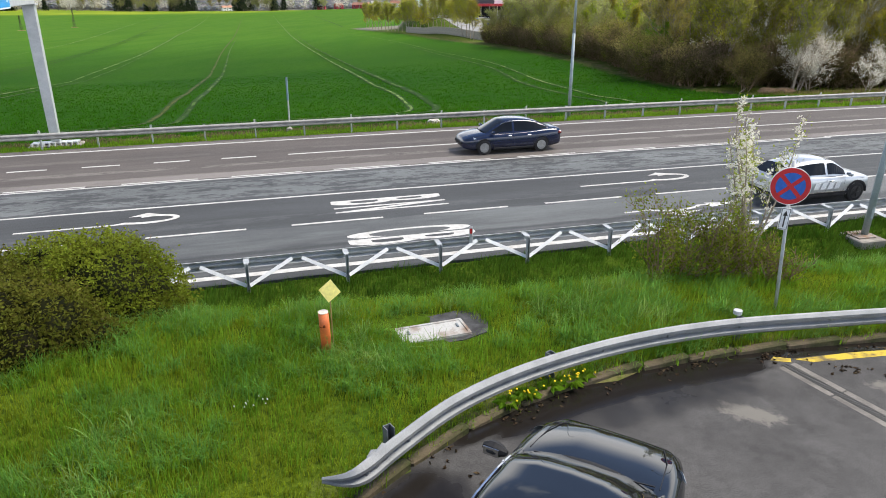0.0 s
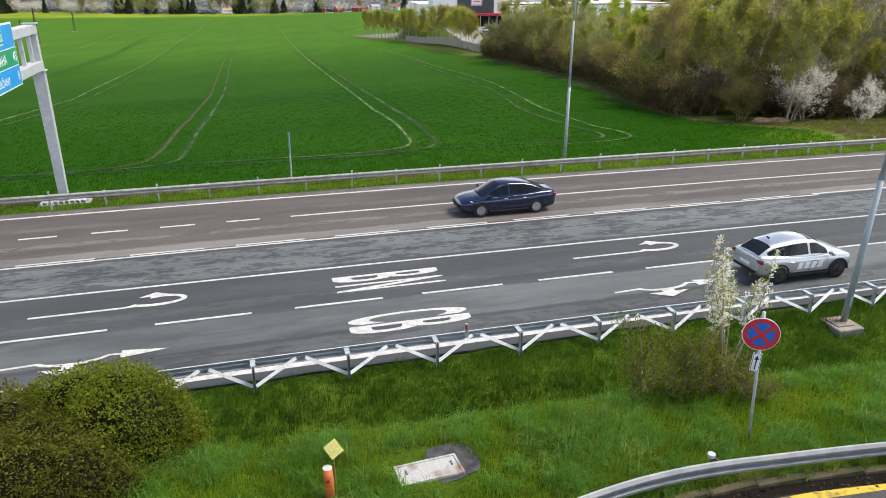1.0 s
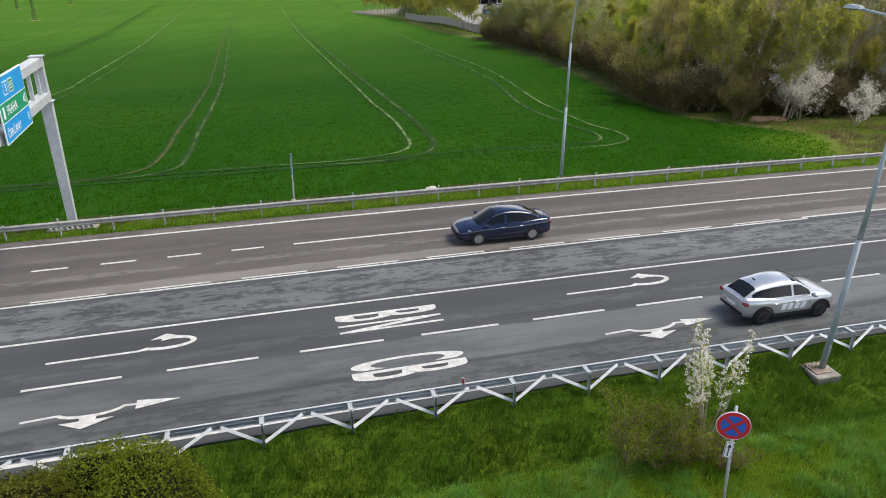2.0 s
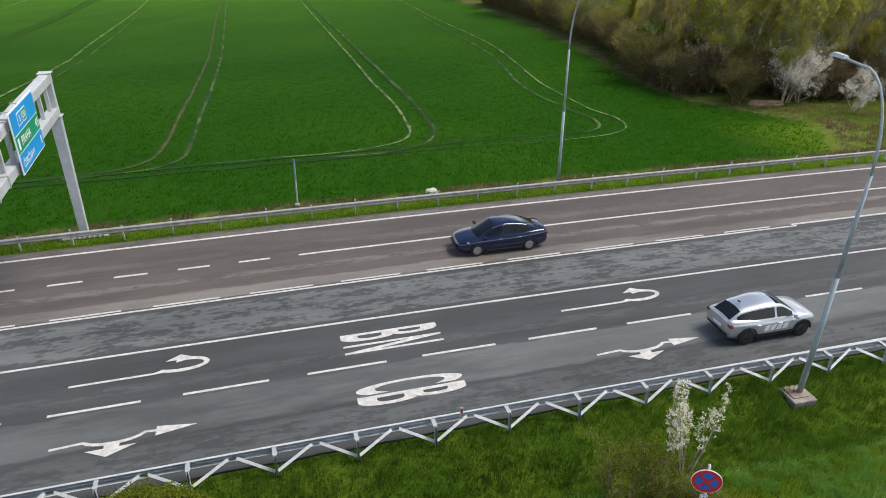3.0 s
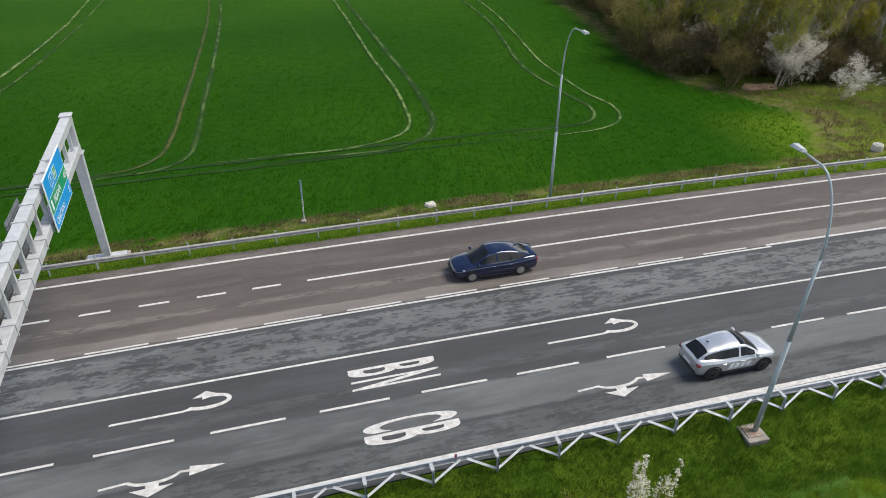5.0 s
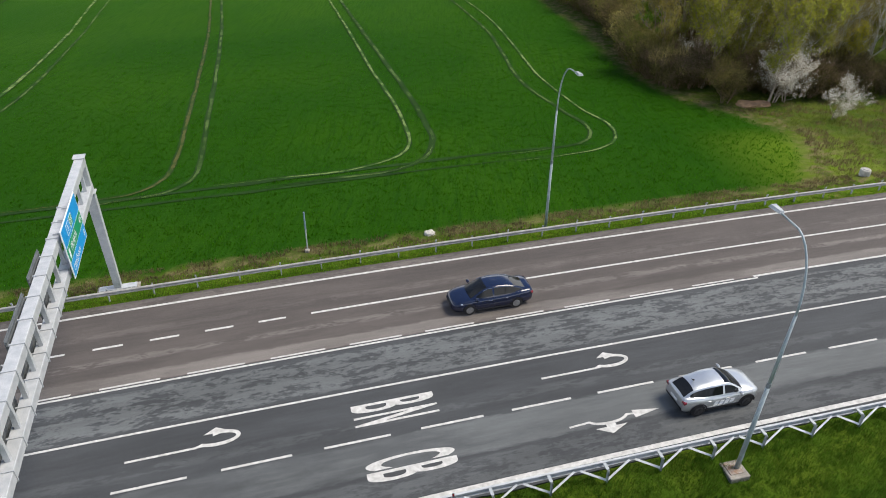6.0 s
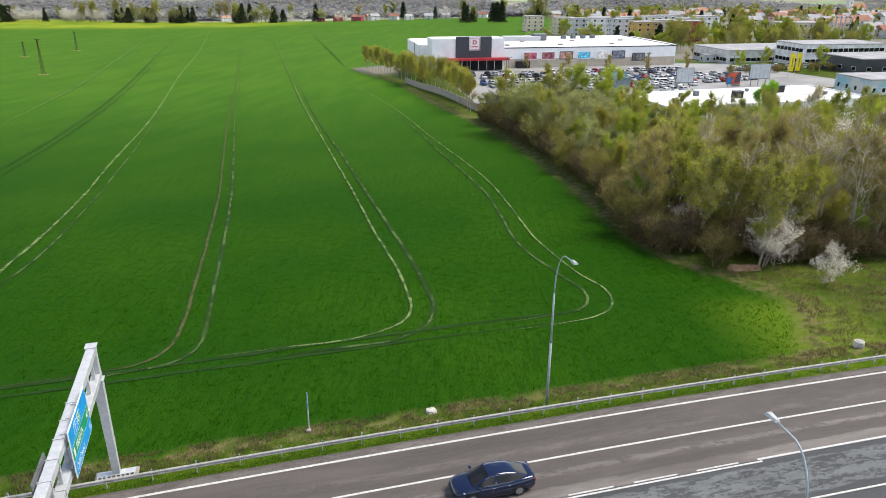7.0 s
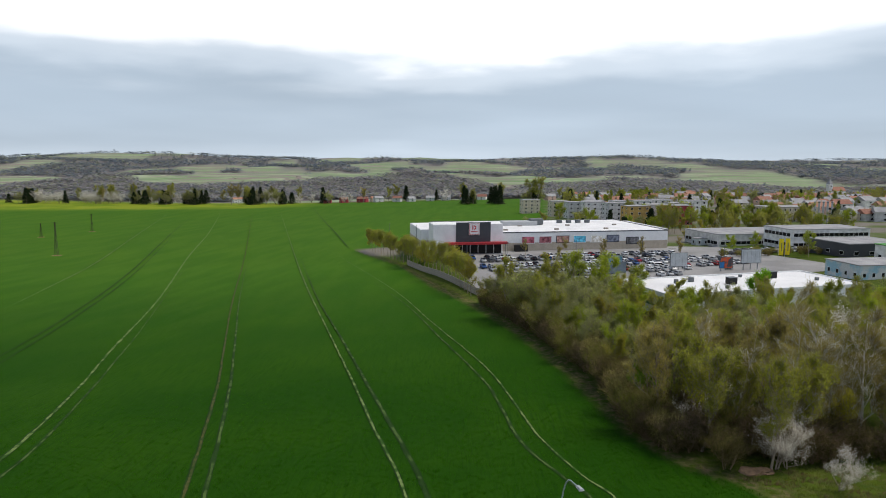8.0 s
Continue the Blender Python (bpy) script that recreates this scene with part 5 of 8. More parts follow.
K_OSHRUB = [tree_kind(95 + k, "olive-leaved shrub at the wood's edge", "dark" if k else "hedge", 4.2, 2.6, 0.06, 4600, 0.08, 0.35, bark=TWIG, spray=(TWIG_TAN, 2600, 0.6, 0.016), stems=5, limbs=6, first=0.05, twigs=4) for k in range(2)]


def conifer_kind(seed, label, height, spread):
    rnd = random.Random(seed)
    s = Solid().rod([(0, 0, -0.2), (0, 0, height * 0.5), (0, 0, height)], [0.22, 0.13, 0.02], 6)
    pts = []
    z = height * 0.1
    while z < height * 0.97:
        r = spread * (1 - z / height) ** 0.8 + 0.15
        for k in range(8):
            a = rnd.uniform(0, 6.28)
            rr = r * rnd.uniform(0.7, 1.1)
            tip = Vector((math.cos(a) * rr, math.sin(a) * rr, z - 0.22 * rr))
            s.rod([(0, 0, z), tip], [0.04, 0.01], 3, caps=False)
            for f in (0.3, 0.5, 0.7, 0.85, 1.0):
                pts.append(Vector((0, 0, z)).lerp(tip, f))
        z += height * 0.035
    return label, data_of("trunk", s, BARK), data_of("crown", leaf_cloud(pts, rnd, 4200, 0.26, 0.32), LEAF["conifer"])


K_CONIFER = [conifer_kind(101, "dark green conifer behind the field", 12, 3.4), conifer_kind(102, "broad dark pine among the houses", 10, 4.2)]

TREE_NAMES.update({k[0]: n for ks, n in ((K_BROWN, "bare_tree"), (K_OLIVE, "budding_tree"), (K_GOLD, "slim_tree"), (K_FRESH, "leafy_tree"), (K_BRIGHT, "leafy_tree"), (K_SAGE, "willow_tree"), (K_BIRCH, "birch_tree"), (K_BLOOM, "cherry_tree"), (K_CONIFER, "conifer")) for k in ks})

# the wood beside the field, thickest at its rim
def in_wood(x, y):
    e = ramp_of(y, EDGE)
    if y < 72 or x < e + 3.2:
        return False
    far_side = ramp_of(y, [(70, 150), (120, 140), (140, 120), (150, 50), (165, 44), (178, 40), (186, 15)])
    return x < far_side and y < 186 and (y > 70 + 0.05 * (x - 36) + (6 if x > 40 else 0))


def build_wood():
    rnd = random.Random(5)
    placed = []
    tries = 0
    while len(placed) < 200 and tries < 20000:
        tries += 1
        y = rnd.uniform(70, 186)
        e = ramp_of(y, EDGE)
        x = e + (3.2 if y < 92 else 5.0) + (rnd.random() ** 1.5) * 75
        if not in_wood(x, y) or any((x - a) ** 2 + (y - b) ** 2 < (2.9 + 0.013 * y) ** 2 for a, b in placed):
            continue
        placed.append((x, y))
        rim = x - e
        r = rnd.random()
        if y > 135 and x < 0.22 * y:
            kind = rnd.choice(K_SAGE if r < 0.75 else K_FRESH)
        elif y > 102:
            kind = rnd.choice(K_SAGE if r < 0.2 else K_FRESH if r < 0.56 else K_GOLD if r < 0.8 else K_OLIVE)
        elif rim < 6 and r < 0.3:
            kind = rnd.choice(K_OSHRUB)
        elif x > 44 and r < 0.2:
            kind = rnd.choice(K_BIRCH)
        else:
            if x < 34 + 0.2 * (y - 80):
                kind = rnd.choice(K_SAGE if r < (0.42 if y > 90 else 0) else K_OLIVE if r < 0.68 else K_FRESH if r < 0.84 else K_BROWN)
            else:
                kind = rnd.choice(K_BROWN if r < 0.4 else K_OLIVE if r < 0.74 else K_GOLD if r < 0.9 else K_FRESH)
        small = kind in K_OSHRUB
        k = rnd.uniform(0.75, 1.08) * (1.0 if small else ramp_of(y, [(70, 0.95), (110, 0.86), (150, 0.74)]))
        if y > 130 and x < 0.26 * y and not small:
            k *= 1.08
        plant(kind, x, y, k, rnd.uniform(0, 6.28), "shrub" if small else "tree", "shrub" if small else "tree", "edge shrubs" if small else "trees of the wood")
    for i in range(230):
        y = 71 + 112 * (i / 230) ** 1.2
        e = ramp_of(y, EDGE)
        x = e + (rnd.uniform(0.9, 3.6) if y < 93 else rnd.uniform(2.6, 5.2)) if i % 4 else e + rnd.uniform(4, 20)
        if y < 79:
            x = max(x, 30 + rnd.uniform(0, 26))
            y = 75 + rnd.uniform(0, 5) + 0.05 * (x - 36)
        plant(rnd.choice(K_SHRUB + K_OSHRUB) if i % 2 else rnd.choice(K_SHRUB), x, y, rnd.uniform(0.7, 1.15), rnd.uniform(0, 6.28), "shrub", "shrub", "undergrowth")
    for i in range(26):
        x = 29 + 15 * rnd.random()
        y = 78.5 - 0.25 * (x - 29) + rnd.uniform(0, 3.5)
        plant(rnd.choice(K_SHRUB), x, y, rnd.uniform(0.7, 1.2), rnd.uniform(0, 6.28), "shrub", "shrub", "undergrowth")
    for x, y, k, kind in ((36.8, 73.6, 1.05, K_BLOOM[0]), (38.4, 74.2, 0.9, K_BLOOM[1]), (41.0, 76.4, 0.8, K_BLOOM[1]), (40.2, 67.2, 0.72, K_BLOOM[1]), (31.5, 83.0, 0.8, K_BLOOM[0]), (55, 100, 1.5, K_BLOOM[0]), (74, 104, 1.7, K_BLOOM[1]), (60, 104, 1.8, K_BLOOM[1]), (50.5, 92, 1.4, K_BLOOM[0]), (68, 98, 1.9, K_BLOOM[0]), (36, 88, 1.1, K_BLOOM[1]), (80, 92, 1.6, K_BLOOM[0])):
        plant(kind, x, y, k, rnd.uniform(0, 6.28), "cherry_tree", "tree", "blossoming trees")
    for x, y, k, kind in ((40.6, 78.2, 0.85, K_BIRCH[0]), (45.5, 79.0, 0.9, K_BIRCH[1]), (49.5, 79.6, 0.9, K_BIRCH[0]), (34.6, 80.5, 0.85, K_BIRCH[1]), (53.5, 80.5, 0.95, K_BIRCH[1]), (43.5, 83.0, 1.0, K_BIRCH[0]), (50.5, 86.5, 0.95, K_BIRCH[1]), (54.5, 88.0, 1.0, K_BIRCH[0]), (33.5, 92, 0.95, K_BIRCH[1]), (46.5, 80.5, 1.0, K_BIRCH[1]), (57.5, 84, 1.05, K_BIRCH[0]), (61, 88, 1.0, K_BIRCH[1]), (66, 86, 1.0, K_BIRCH[0]), (49, 96, 1.1, K_BIRCH[0])):
        plant(kind, x, y, k, rnd.uniform(0, 6.28), "birch_tree", "tree", "birches of the wood")
    for i, (x, y, k) in enumerate(((15.5, 163, 1.2), (17.5, 158, 1.25), (20.5, 155, 1.2), (24, 157, 1.3), (27, 152, 1.15), (23, 146, 1.0), (20.5, 148, 1.05), (31, 150, 1.05), (28, 141, 0.95), (22.5, 138, 0.9), (26, 132, 0.85), (33, 136, 0.9), (38, 140, 0.9))):
        plant(K_SAGE[i % 2] if i % 3 else K_OLIVE[i % 3], x, y, 0.86 * k, rnd.uniform(0, 6.28), "tree", "tree", "trees of the wood")
    for x, y, k in ((27.3, 92.5, 0.55), (28.8, 91, 0.4)):
        plant(K_BRIGHT[0], x, y, k, rnd.uniform(0, 6.28), "tree", "tree", "trees of the wood")
    for x, y, k in ((33, 176, 1.1), (43, 178, 1.0), (70, 152, 0.85), (50, 176, 0.75)):
        plant(K_BRIGHT[0] if x == 70 else K_FRESH[0], x, y, k, rnd.uniform(0, 6.28), "tree", "tree", "trees of the wood")


build_wood()

K_ROW = [tree_kind(111 + k, "young row tree with yellow-green spring leaves", "gold" if k else "olive", 8.5, 3.0, 0.12, 5200, 0.11, 0.4, spray=(TWIG_TAN, 2200, 0.6, 0.02), lift=0.5, twigs=6, first=0.3) for k in range(2)]

# row of young trees between field and car park
rnd_row = random.Random(9)
for i in range(30):
    f = i / 29
    x, y = 7.2 - 44 * f ** 1.25, 195 + 147 * f
    plant(rnd_row.choice(K_ROW if f < 0.6 else K_ROW + K_ROW[:1]), x + 1.0, y, 1.0 * rnd_row.uniform(0.85, 1.15), rnd_row.uniform(0, 6.28), "row_tree", "tree", "tree row beside the car park")
# ---- shrubs in front ----
def hedge_bush(name, label, blobs, count, size, leaf, seed):
    """A dense rounded bush: bent stems inside and a shell of small leaves over several mounds."""
    rnd = random.Random(seed)
    g = np.random.default_rng(seed)
    cx = sum(b[0] for b in blobs) / len(blobs)
    cy = sum(b[1] for b in blobs) / len(blobs)
    base = Vector((cx, cy, gz(cx, cy)))
    t = thing(name, label, "bush", Matrix.Translation(base))
    pts = []
    total = sum(b[3] ** 2 for b in blobs)
    for x, y, z, r, sq in blobs:
        n = int(count * r * r / total)
        d = g.normal(0, 1, (n, 3))
        d /= np.linalg.norm(d, axis=1, keepdims=True)
        lump = np.array([1 + 0.2 * noise.noise(Vector(q) * 3.1 + Vector((x, y, 0))) + 0.16 * noise.noise(Vector(q) * 8 + Vector((y, x, 0))) for q in d.tolist()])
        rad = r * lump * (1 - np.abs(g.normal(0, 0.1, n)))
        p = d * rad[:, None]
        p[:, 2] *= sq
        p += np.array([x, y, z]) - np.array(base)
        pts.append(p)
    pts = np.concatenate(pts)
    floor = np.array([gz(p[0] + base.x, p[1] + base.y) - base.z for p in pts.tolist()])
    pts = pts[pts[:, 2] > floor + 0.05]
    s = leaf_cloud(pts, rnd, len(pts), size, 0.02, 0.3)
    part("leaves", s, LEAF[leaf], t)
    st = Solid()
    for k in range(26):
        x, y, z, r, sq = rnd.choice(blobs)
        a = rnd.uniform(0, 6.28)
        foot = Vector((x + rnd.uniform(-0.3, 0.3) * r, y + rnd.uniform(-0.3, 0.3) * r, 0))
        foot.z = gz(foot.x, foot.y) - 0.1
        tip = Vector((x + math.cos(a) * r * 0.85, y + math.sin(a) * r * 0.85, z + r * sq * rnd.uniform(0.0, 0.8)))
        mid = foot.lerp(tip, 0.5) + Vector((0, 0, 0.25 * r))
        st.rod([foot - base, mid - base, tip - base], [0.035, 0.02, 0.006], 5, caps=False)
    part("stem", st, TWIG, t)
    # solid near-black cores stand for the shade behind the leaf shell
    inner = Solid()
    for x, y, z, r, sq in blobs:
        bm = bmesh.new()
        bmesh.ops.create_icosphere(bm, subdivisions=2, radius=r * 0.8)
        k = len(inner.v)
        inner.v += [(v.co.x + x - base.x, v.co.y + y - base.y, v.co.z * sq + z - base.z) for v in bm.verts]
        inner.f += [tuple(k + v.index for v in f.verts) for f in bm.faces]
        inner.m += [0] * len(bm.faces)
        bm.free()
    part("inner_foliage", inner, LEAF["hedge_shade"], t)
    return t


hedge_bush("bush", "dense rounded olive-green leafy bush beside the barrier", [(-6.15, 11.75, 1.8, 1.42, 0.9), (-5.5, 11.2, 1.6, 0.92, 0.9), (-6.6, 12.5, 2.0, 1.12, 0.9), (-7.7, 12.6, 1.75, 1.3, 0.85), (-5.35, 11.8, 1.5, 0.75, 0.9), (-6.0, 10.9, 1.7, 0.8, 0.9)], 72000, 0.033, "hedge", 3)
hedge_bush("bush", "dense brownish-green leafy bush with dark gaps", [(-6.4, 10.05, 2.1, 0.95, 0.9), (-5.75, 9.95, 1.9, 0.72, 0.85), (-7.2, 9.75, 2.35, 0.92, 0.9), (-6.5, 9.4, 2.25, 0.6, 0.9), (-8.2, 9.9, 2.4, 1.1, 0.9), (-7.4, 10.7, 2.0, 1.15, 0.9), (-8.7, 11.3, 1.9, 1.35, 0.9), (-9.4, 9.8, 2.2, 1.0, 0.85)], 80000, 0.033, "hedge_brown", 4)


def blossom_shrub():
    rnd = random.Random(17)
    x, y = 6.75, 14.35
    base = Vector((x, y, gz(x, y)))
    t = thing("blossom_shrub", "slender young tree with upright shoots of white blossom", "shrub", Matrix.Translation(base))
    s, tips = Solid(), []
    top = 5.4 - base.z
    for k in range(9):
        a = rnd.uniform(0, 6.28)
        lean = rnd.uniform(0.25, 1.15)
        h = top * rnd.uniform(0.62, 0.9) if k else top
        end = Vector((math.cos(a) * lean + 0.15, math.sin(a) * lean * 0.7, h))
        path = [Vector((rnd.uniform(-0.15, 0.15), rnd.uniform(-0.15, 0.15), -0.1))]
        for f in (0.25, 0.5, 0.75, 1.0):
            path.append(Vector((0, 0, 0)).lerp(end, f) + Vector((rnd.uniform(-0.07, 0.07), rnd.uniform(-0.07, 0.07), 0)))
        s.rod(path, [0.032, 0.026, 0.02, 0.013, 0.005], 5, caps=False)
        for f in [0.45 + 0.55 * j / 12 for j in range(13)]:
            i = min(int(f * 4), 3)
            at = path[i].lerp(path[i + 1], f * 4 - i)
            b = rnd.uniform(0, 6.28)
            tw = at + Vector((math.cos(b) * 0.18, math.sin(b) * 0.18, 0.16)) * rnd.uniform(0.5, 1.3)
            s.rod([at, tw], [0.008, 0.004], 3, caps=False)
            if f > 0.5 and f < 0.97 and rnd.random() < 0.8:
                tips += [at.lerp(tw, q) for q in (0.5, 1.0)]
    part("stem", s, BARK, t)
    puffs = []
    for p in tips:
        for k in range(3):
            puffs.append(p + Vector((rnd.gauss(0, 0.05), rnd.gauss(0, 0.05), rnd.gauss(0, 0.06))))
    part("blossom", leaf_cloud(puffs, rnd, 4800, 0.026, 0.022), LEAF["blossom"], t, "white blossom clusters")
    part("young_leaves", leaf_cloud(tips, rnd, 900, 0.035, 0.1), LEAF["fresh"], t)


def thorn_shrub(x, y, h, spread, leaf, leaves, seed, label):
    rnd = random.Random(seed)
    s, tips = grow(rnd, h, spread, 0.035, levels=2, first=0.1, limbs=7, stems=9, twigs=5, sides=5)
    t = thing("shrub", label, "shrub", Matrix.Translation((x, y, gz(x, y))))
    part("stem", s, TWIG, t)
    part("leaves", leaf_cloud(tips, rnd, leaves, 0.032, 0.1), LEAF[leaf], t)


blossom_shrub()
thorn_shrub(5.0, 14.3, 1.9, 0.8, "hedge", 5200, 23, "thorny shrub with small olive leaves in the ditch")
thorn_shrub(6.2, 14.5, 1.6, 0.7, "hedge", 4200, 24, "thorny shrub with small olive leaves beside blossom")
thorn_shrub(7.3, 14.0, 1.0, 0.5, "hedge", 1300, 25, "low green shrub at the foot of blossom")
# ---- vehicles ----
def car_paint(name, col, dark=None, gloss=1.0, metal=0.0, haze=0.02):
    m = surf(name, col, dark or tuple(c * 0.9 for c in col), 1, 200, 0.7 if not metal else 0.38, metal, 0, coat=gloss)
    b = m.node_tree.nodes["Principled BSDF"]
    b.inputs["Specular IOR Level"].default_value, b.inputs["Coat Roughness"].default_value = 0.0, haze if gloss == 1 else 0.25
    b.inputs["Coat IOR"].default_value = 1.6 if gloss == 1 else 1.45
    return m


TYRE = DARK
RIM = surf("alloy_rim", (0.45, 0.46, 0.47), (0.3, 0.31, 0.32), 4, 30, 0.35, 0.9, 0)
DARK_RIM = surf("dark_alloy_rim", (0.07, 0.07, 0.075), (0.04, 0.04, 0.042), 4, 30, 0.4, 0.6, 0)
TRIM = surf("dark_trim", (0.025, 0.025, 0.027), None, 3, 40, 0.6, 0, 0)
LAMP_CLEAR = surf("headlamp_glass", (0.6, 0.63, 0.66), (0.45, 0.48, 0.5), 6, 30, 0.12, 0.2, 0, coat=1.0)
LAMP_RED = surf("tail_lamp_red", (0.2, 0.01, 0.013), (0.13, 0.008, 0.01), 5, 30, 0.2, 0, 0, coat=1.0)
SHAPES = {
    # hull stations: along, half width, underside, shoulder; cabin stations: along, half width at foot, half width at roof, roof height
    "parked": dict(wheel=0.33, axles=(-1.36, 1.5), hull=[(-2.40, 0.62, 0.42, 0.9), (-2.3, 0.8, 0.3, 1.0), (-1.7, 0.9, 0.23, 1.03), (-0.8, 0.93, 0.2, 0.98), (0.4, 0.93, 0.2, 0.98), (1.2, 0.92, 0.2, 0.99), (1.65, 0.9, 0.22, 0.955), (2.0, 0.84, 0.24, 0.89), (2.22, 0.73, 0.28, 0.82), (2.36, 0.55, 0.34, 0.72), (2.42, 0.36, 0.4, 0.6)],
                  cabin=[(-2.0, 0.66, 0.6, 1.03), (-1.25, 0.78, 0.6, 1.34), (-0.75, 0.82, 0.62, 1.43), (-0.1, 0.83, 0.64, 1.46), (0.35, 0.83, 0.64, 1.43), (0.66, 0.82, 0.64, 1.37), (1.28, 0.78, 0.72, 0.99)], roof=(1, 5)),
    "sedan": dict(wheel=0.33, axles=(-1.36, 1.42), hull=[(-2.40, 0.62, 0.42, 0.9), (-2.3, 0.8, 0.3, 1.0), (-1.7, 0.9, 0.23, 1.03), (-0.8, 0.92, 0.2, 0.97), (0.4, 0.92, 0.2, 0.95), (1.2, 0.91, 0.2, 0.93), (1.75, 0.88, 0.22, 0.86), (2.1, 0.81, 0.25, 0.78), (2.3, 0.68, 0.3, 0.7), (2.4, 0.46, 0.36, 0.58)],
                  cabin=[(-2.0, 0.66, 0.6, 1.03), (-1.25, 0.78, 0.6, 1.34), (-0.75, 0.82, 0.6, 1.45), (-0.1, 0.83, 0.6, 1.49), (0.35, 0.83, 0.6, 1.45), (0.6, 0.82, 0.62, 1.36), (1.3, 0.76, 0.72, 0.95)], roof=(1, 4)),
    "suv": dict(wheel=0.35, post=0.02, axles=(-1.26, 1.32), hull=[(-2.08, 0.62, 0.5, 0.95), (-1.98, 0.8, 0.34, 1.06), (-1.4, 0.89, 0.27, 1.08), (-0.6, 0.9, 0.25, 1.02), (0.4, 0.9, 0.25, 1.0), (1.1, 0.9, 0.25, 0.99), (1.55, 0.88, 0.27, 0.95), (1.85, 0.82, 0.3, 0.88), (2.03, 0.68, 0.34, 0.8), (2.1, 0.45, 0.42, 0.66)],
                cabin=[(-2.0, 0.68, 0.6, 1.06), (-1.5, 0.74, 0.56, 1.36), (-0.95, 0.78, 0.57, 1.46), (-0.45, 0.81, 0.6, 1.52), (0.1, 0.82, 0.6, 1.51), (0.45, 0.82, 0.62, 1.44), (1.12, 0.78, 0.72, 1.0)], roof=(1, 4)),
    "estate": dict(wheel=0.31, axles=(-1.3, 1.4), hull=[(-2.2, 0.64, 0.42, 0.95), (-2.12, 0.8, 0.3, 1.0), (-1.5, 0.87, 0.22, 1.0), (0.3, 0.88, 0.2, 0.96), (1.2, 0.87, 0.2, 0.94), (1.7, 0.84, 0.22, 0.86), (2.1, 0.75, 0.26, 0.74), (2.25, 0.55, 0.38, 0.6)],
                   cabin=[(-2.15, 0.7, 0.6, 1.0), (-1.95, 0.74, 0.58, 1.36), (-1.5, 0.77, 0.6, 1.47), (-0.4, 0.8, 0.6, 1.5), (0.3, 0.8, 0.6, 1.45), (0.55, 0.8, 0.62, 1.37), (1.3, 0.75, 0.7, 0.96)], roof=(1, 4)),
    "van": dict(wheel=0.34, axles=(-1.5, 1.5), hull=[(-2.5, 0.8, 0.4, 1.15), (-2.42, 0.9, 0.3, 1.2), (-1.0, 0.96, 0.25, 1.2), (1.0, 0.96, 0.25, 1.18), (1.9, 0.92, 0.25, 1.08), (2.3, 0.84, 0.3, 0.95), (2.48, 0.65, 0.42, 0.7)],
                cabin=[(-2.47, 0.82, 0.78, 1.2), (-2.38, 0.86, 0.78, 1.85), (-1.8, 0.9, 0.8, 1.98), (0.0, 0.9, 0.8, 1.98), (0.7, 0.9, 0.8, 1.93), (0.95, 0.89, 0.8, 1.85), (1.95, 0.82, 0.74, 1.1)], roof=(1, 4)),
}


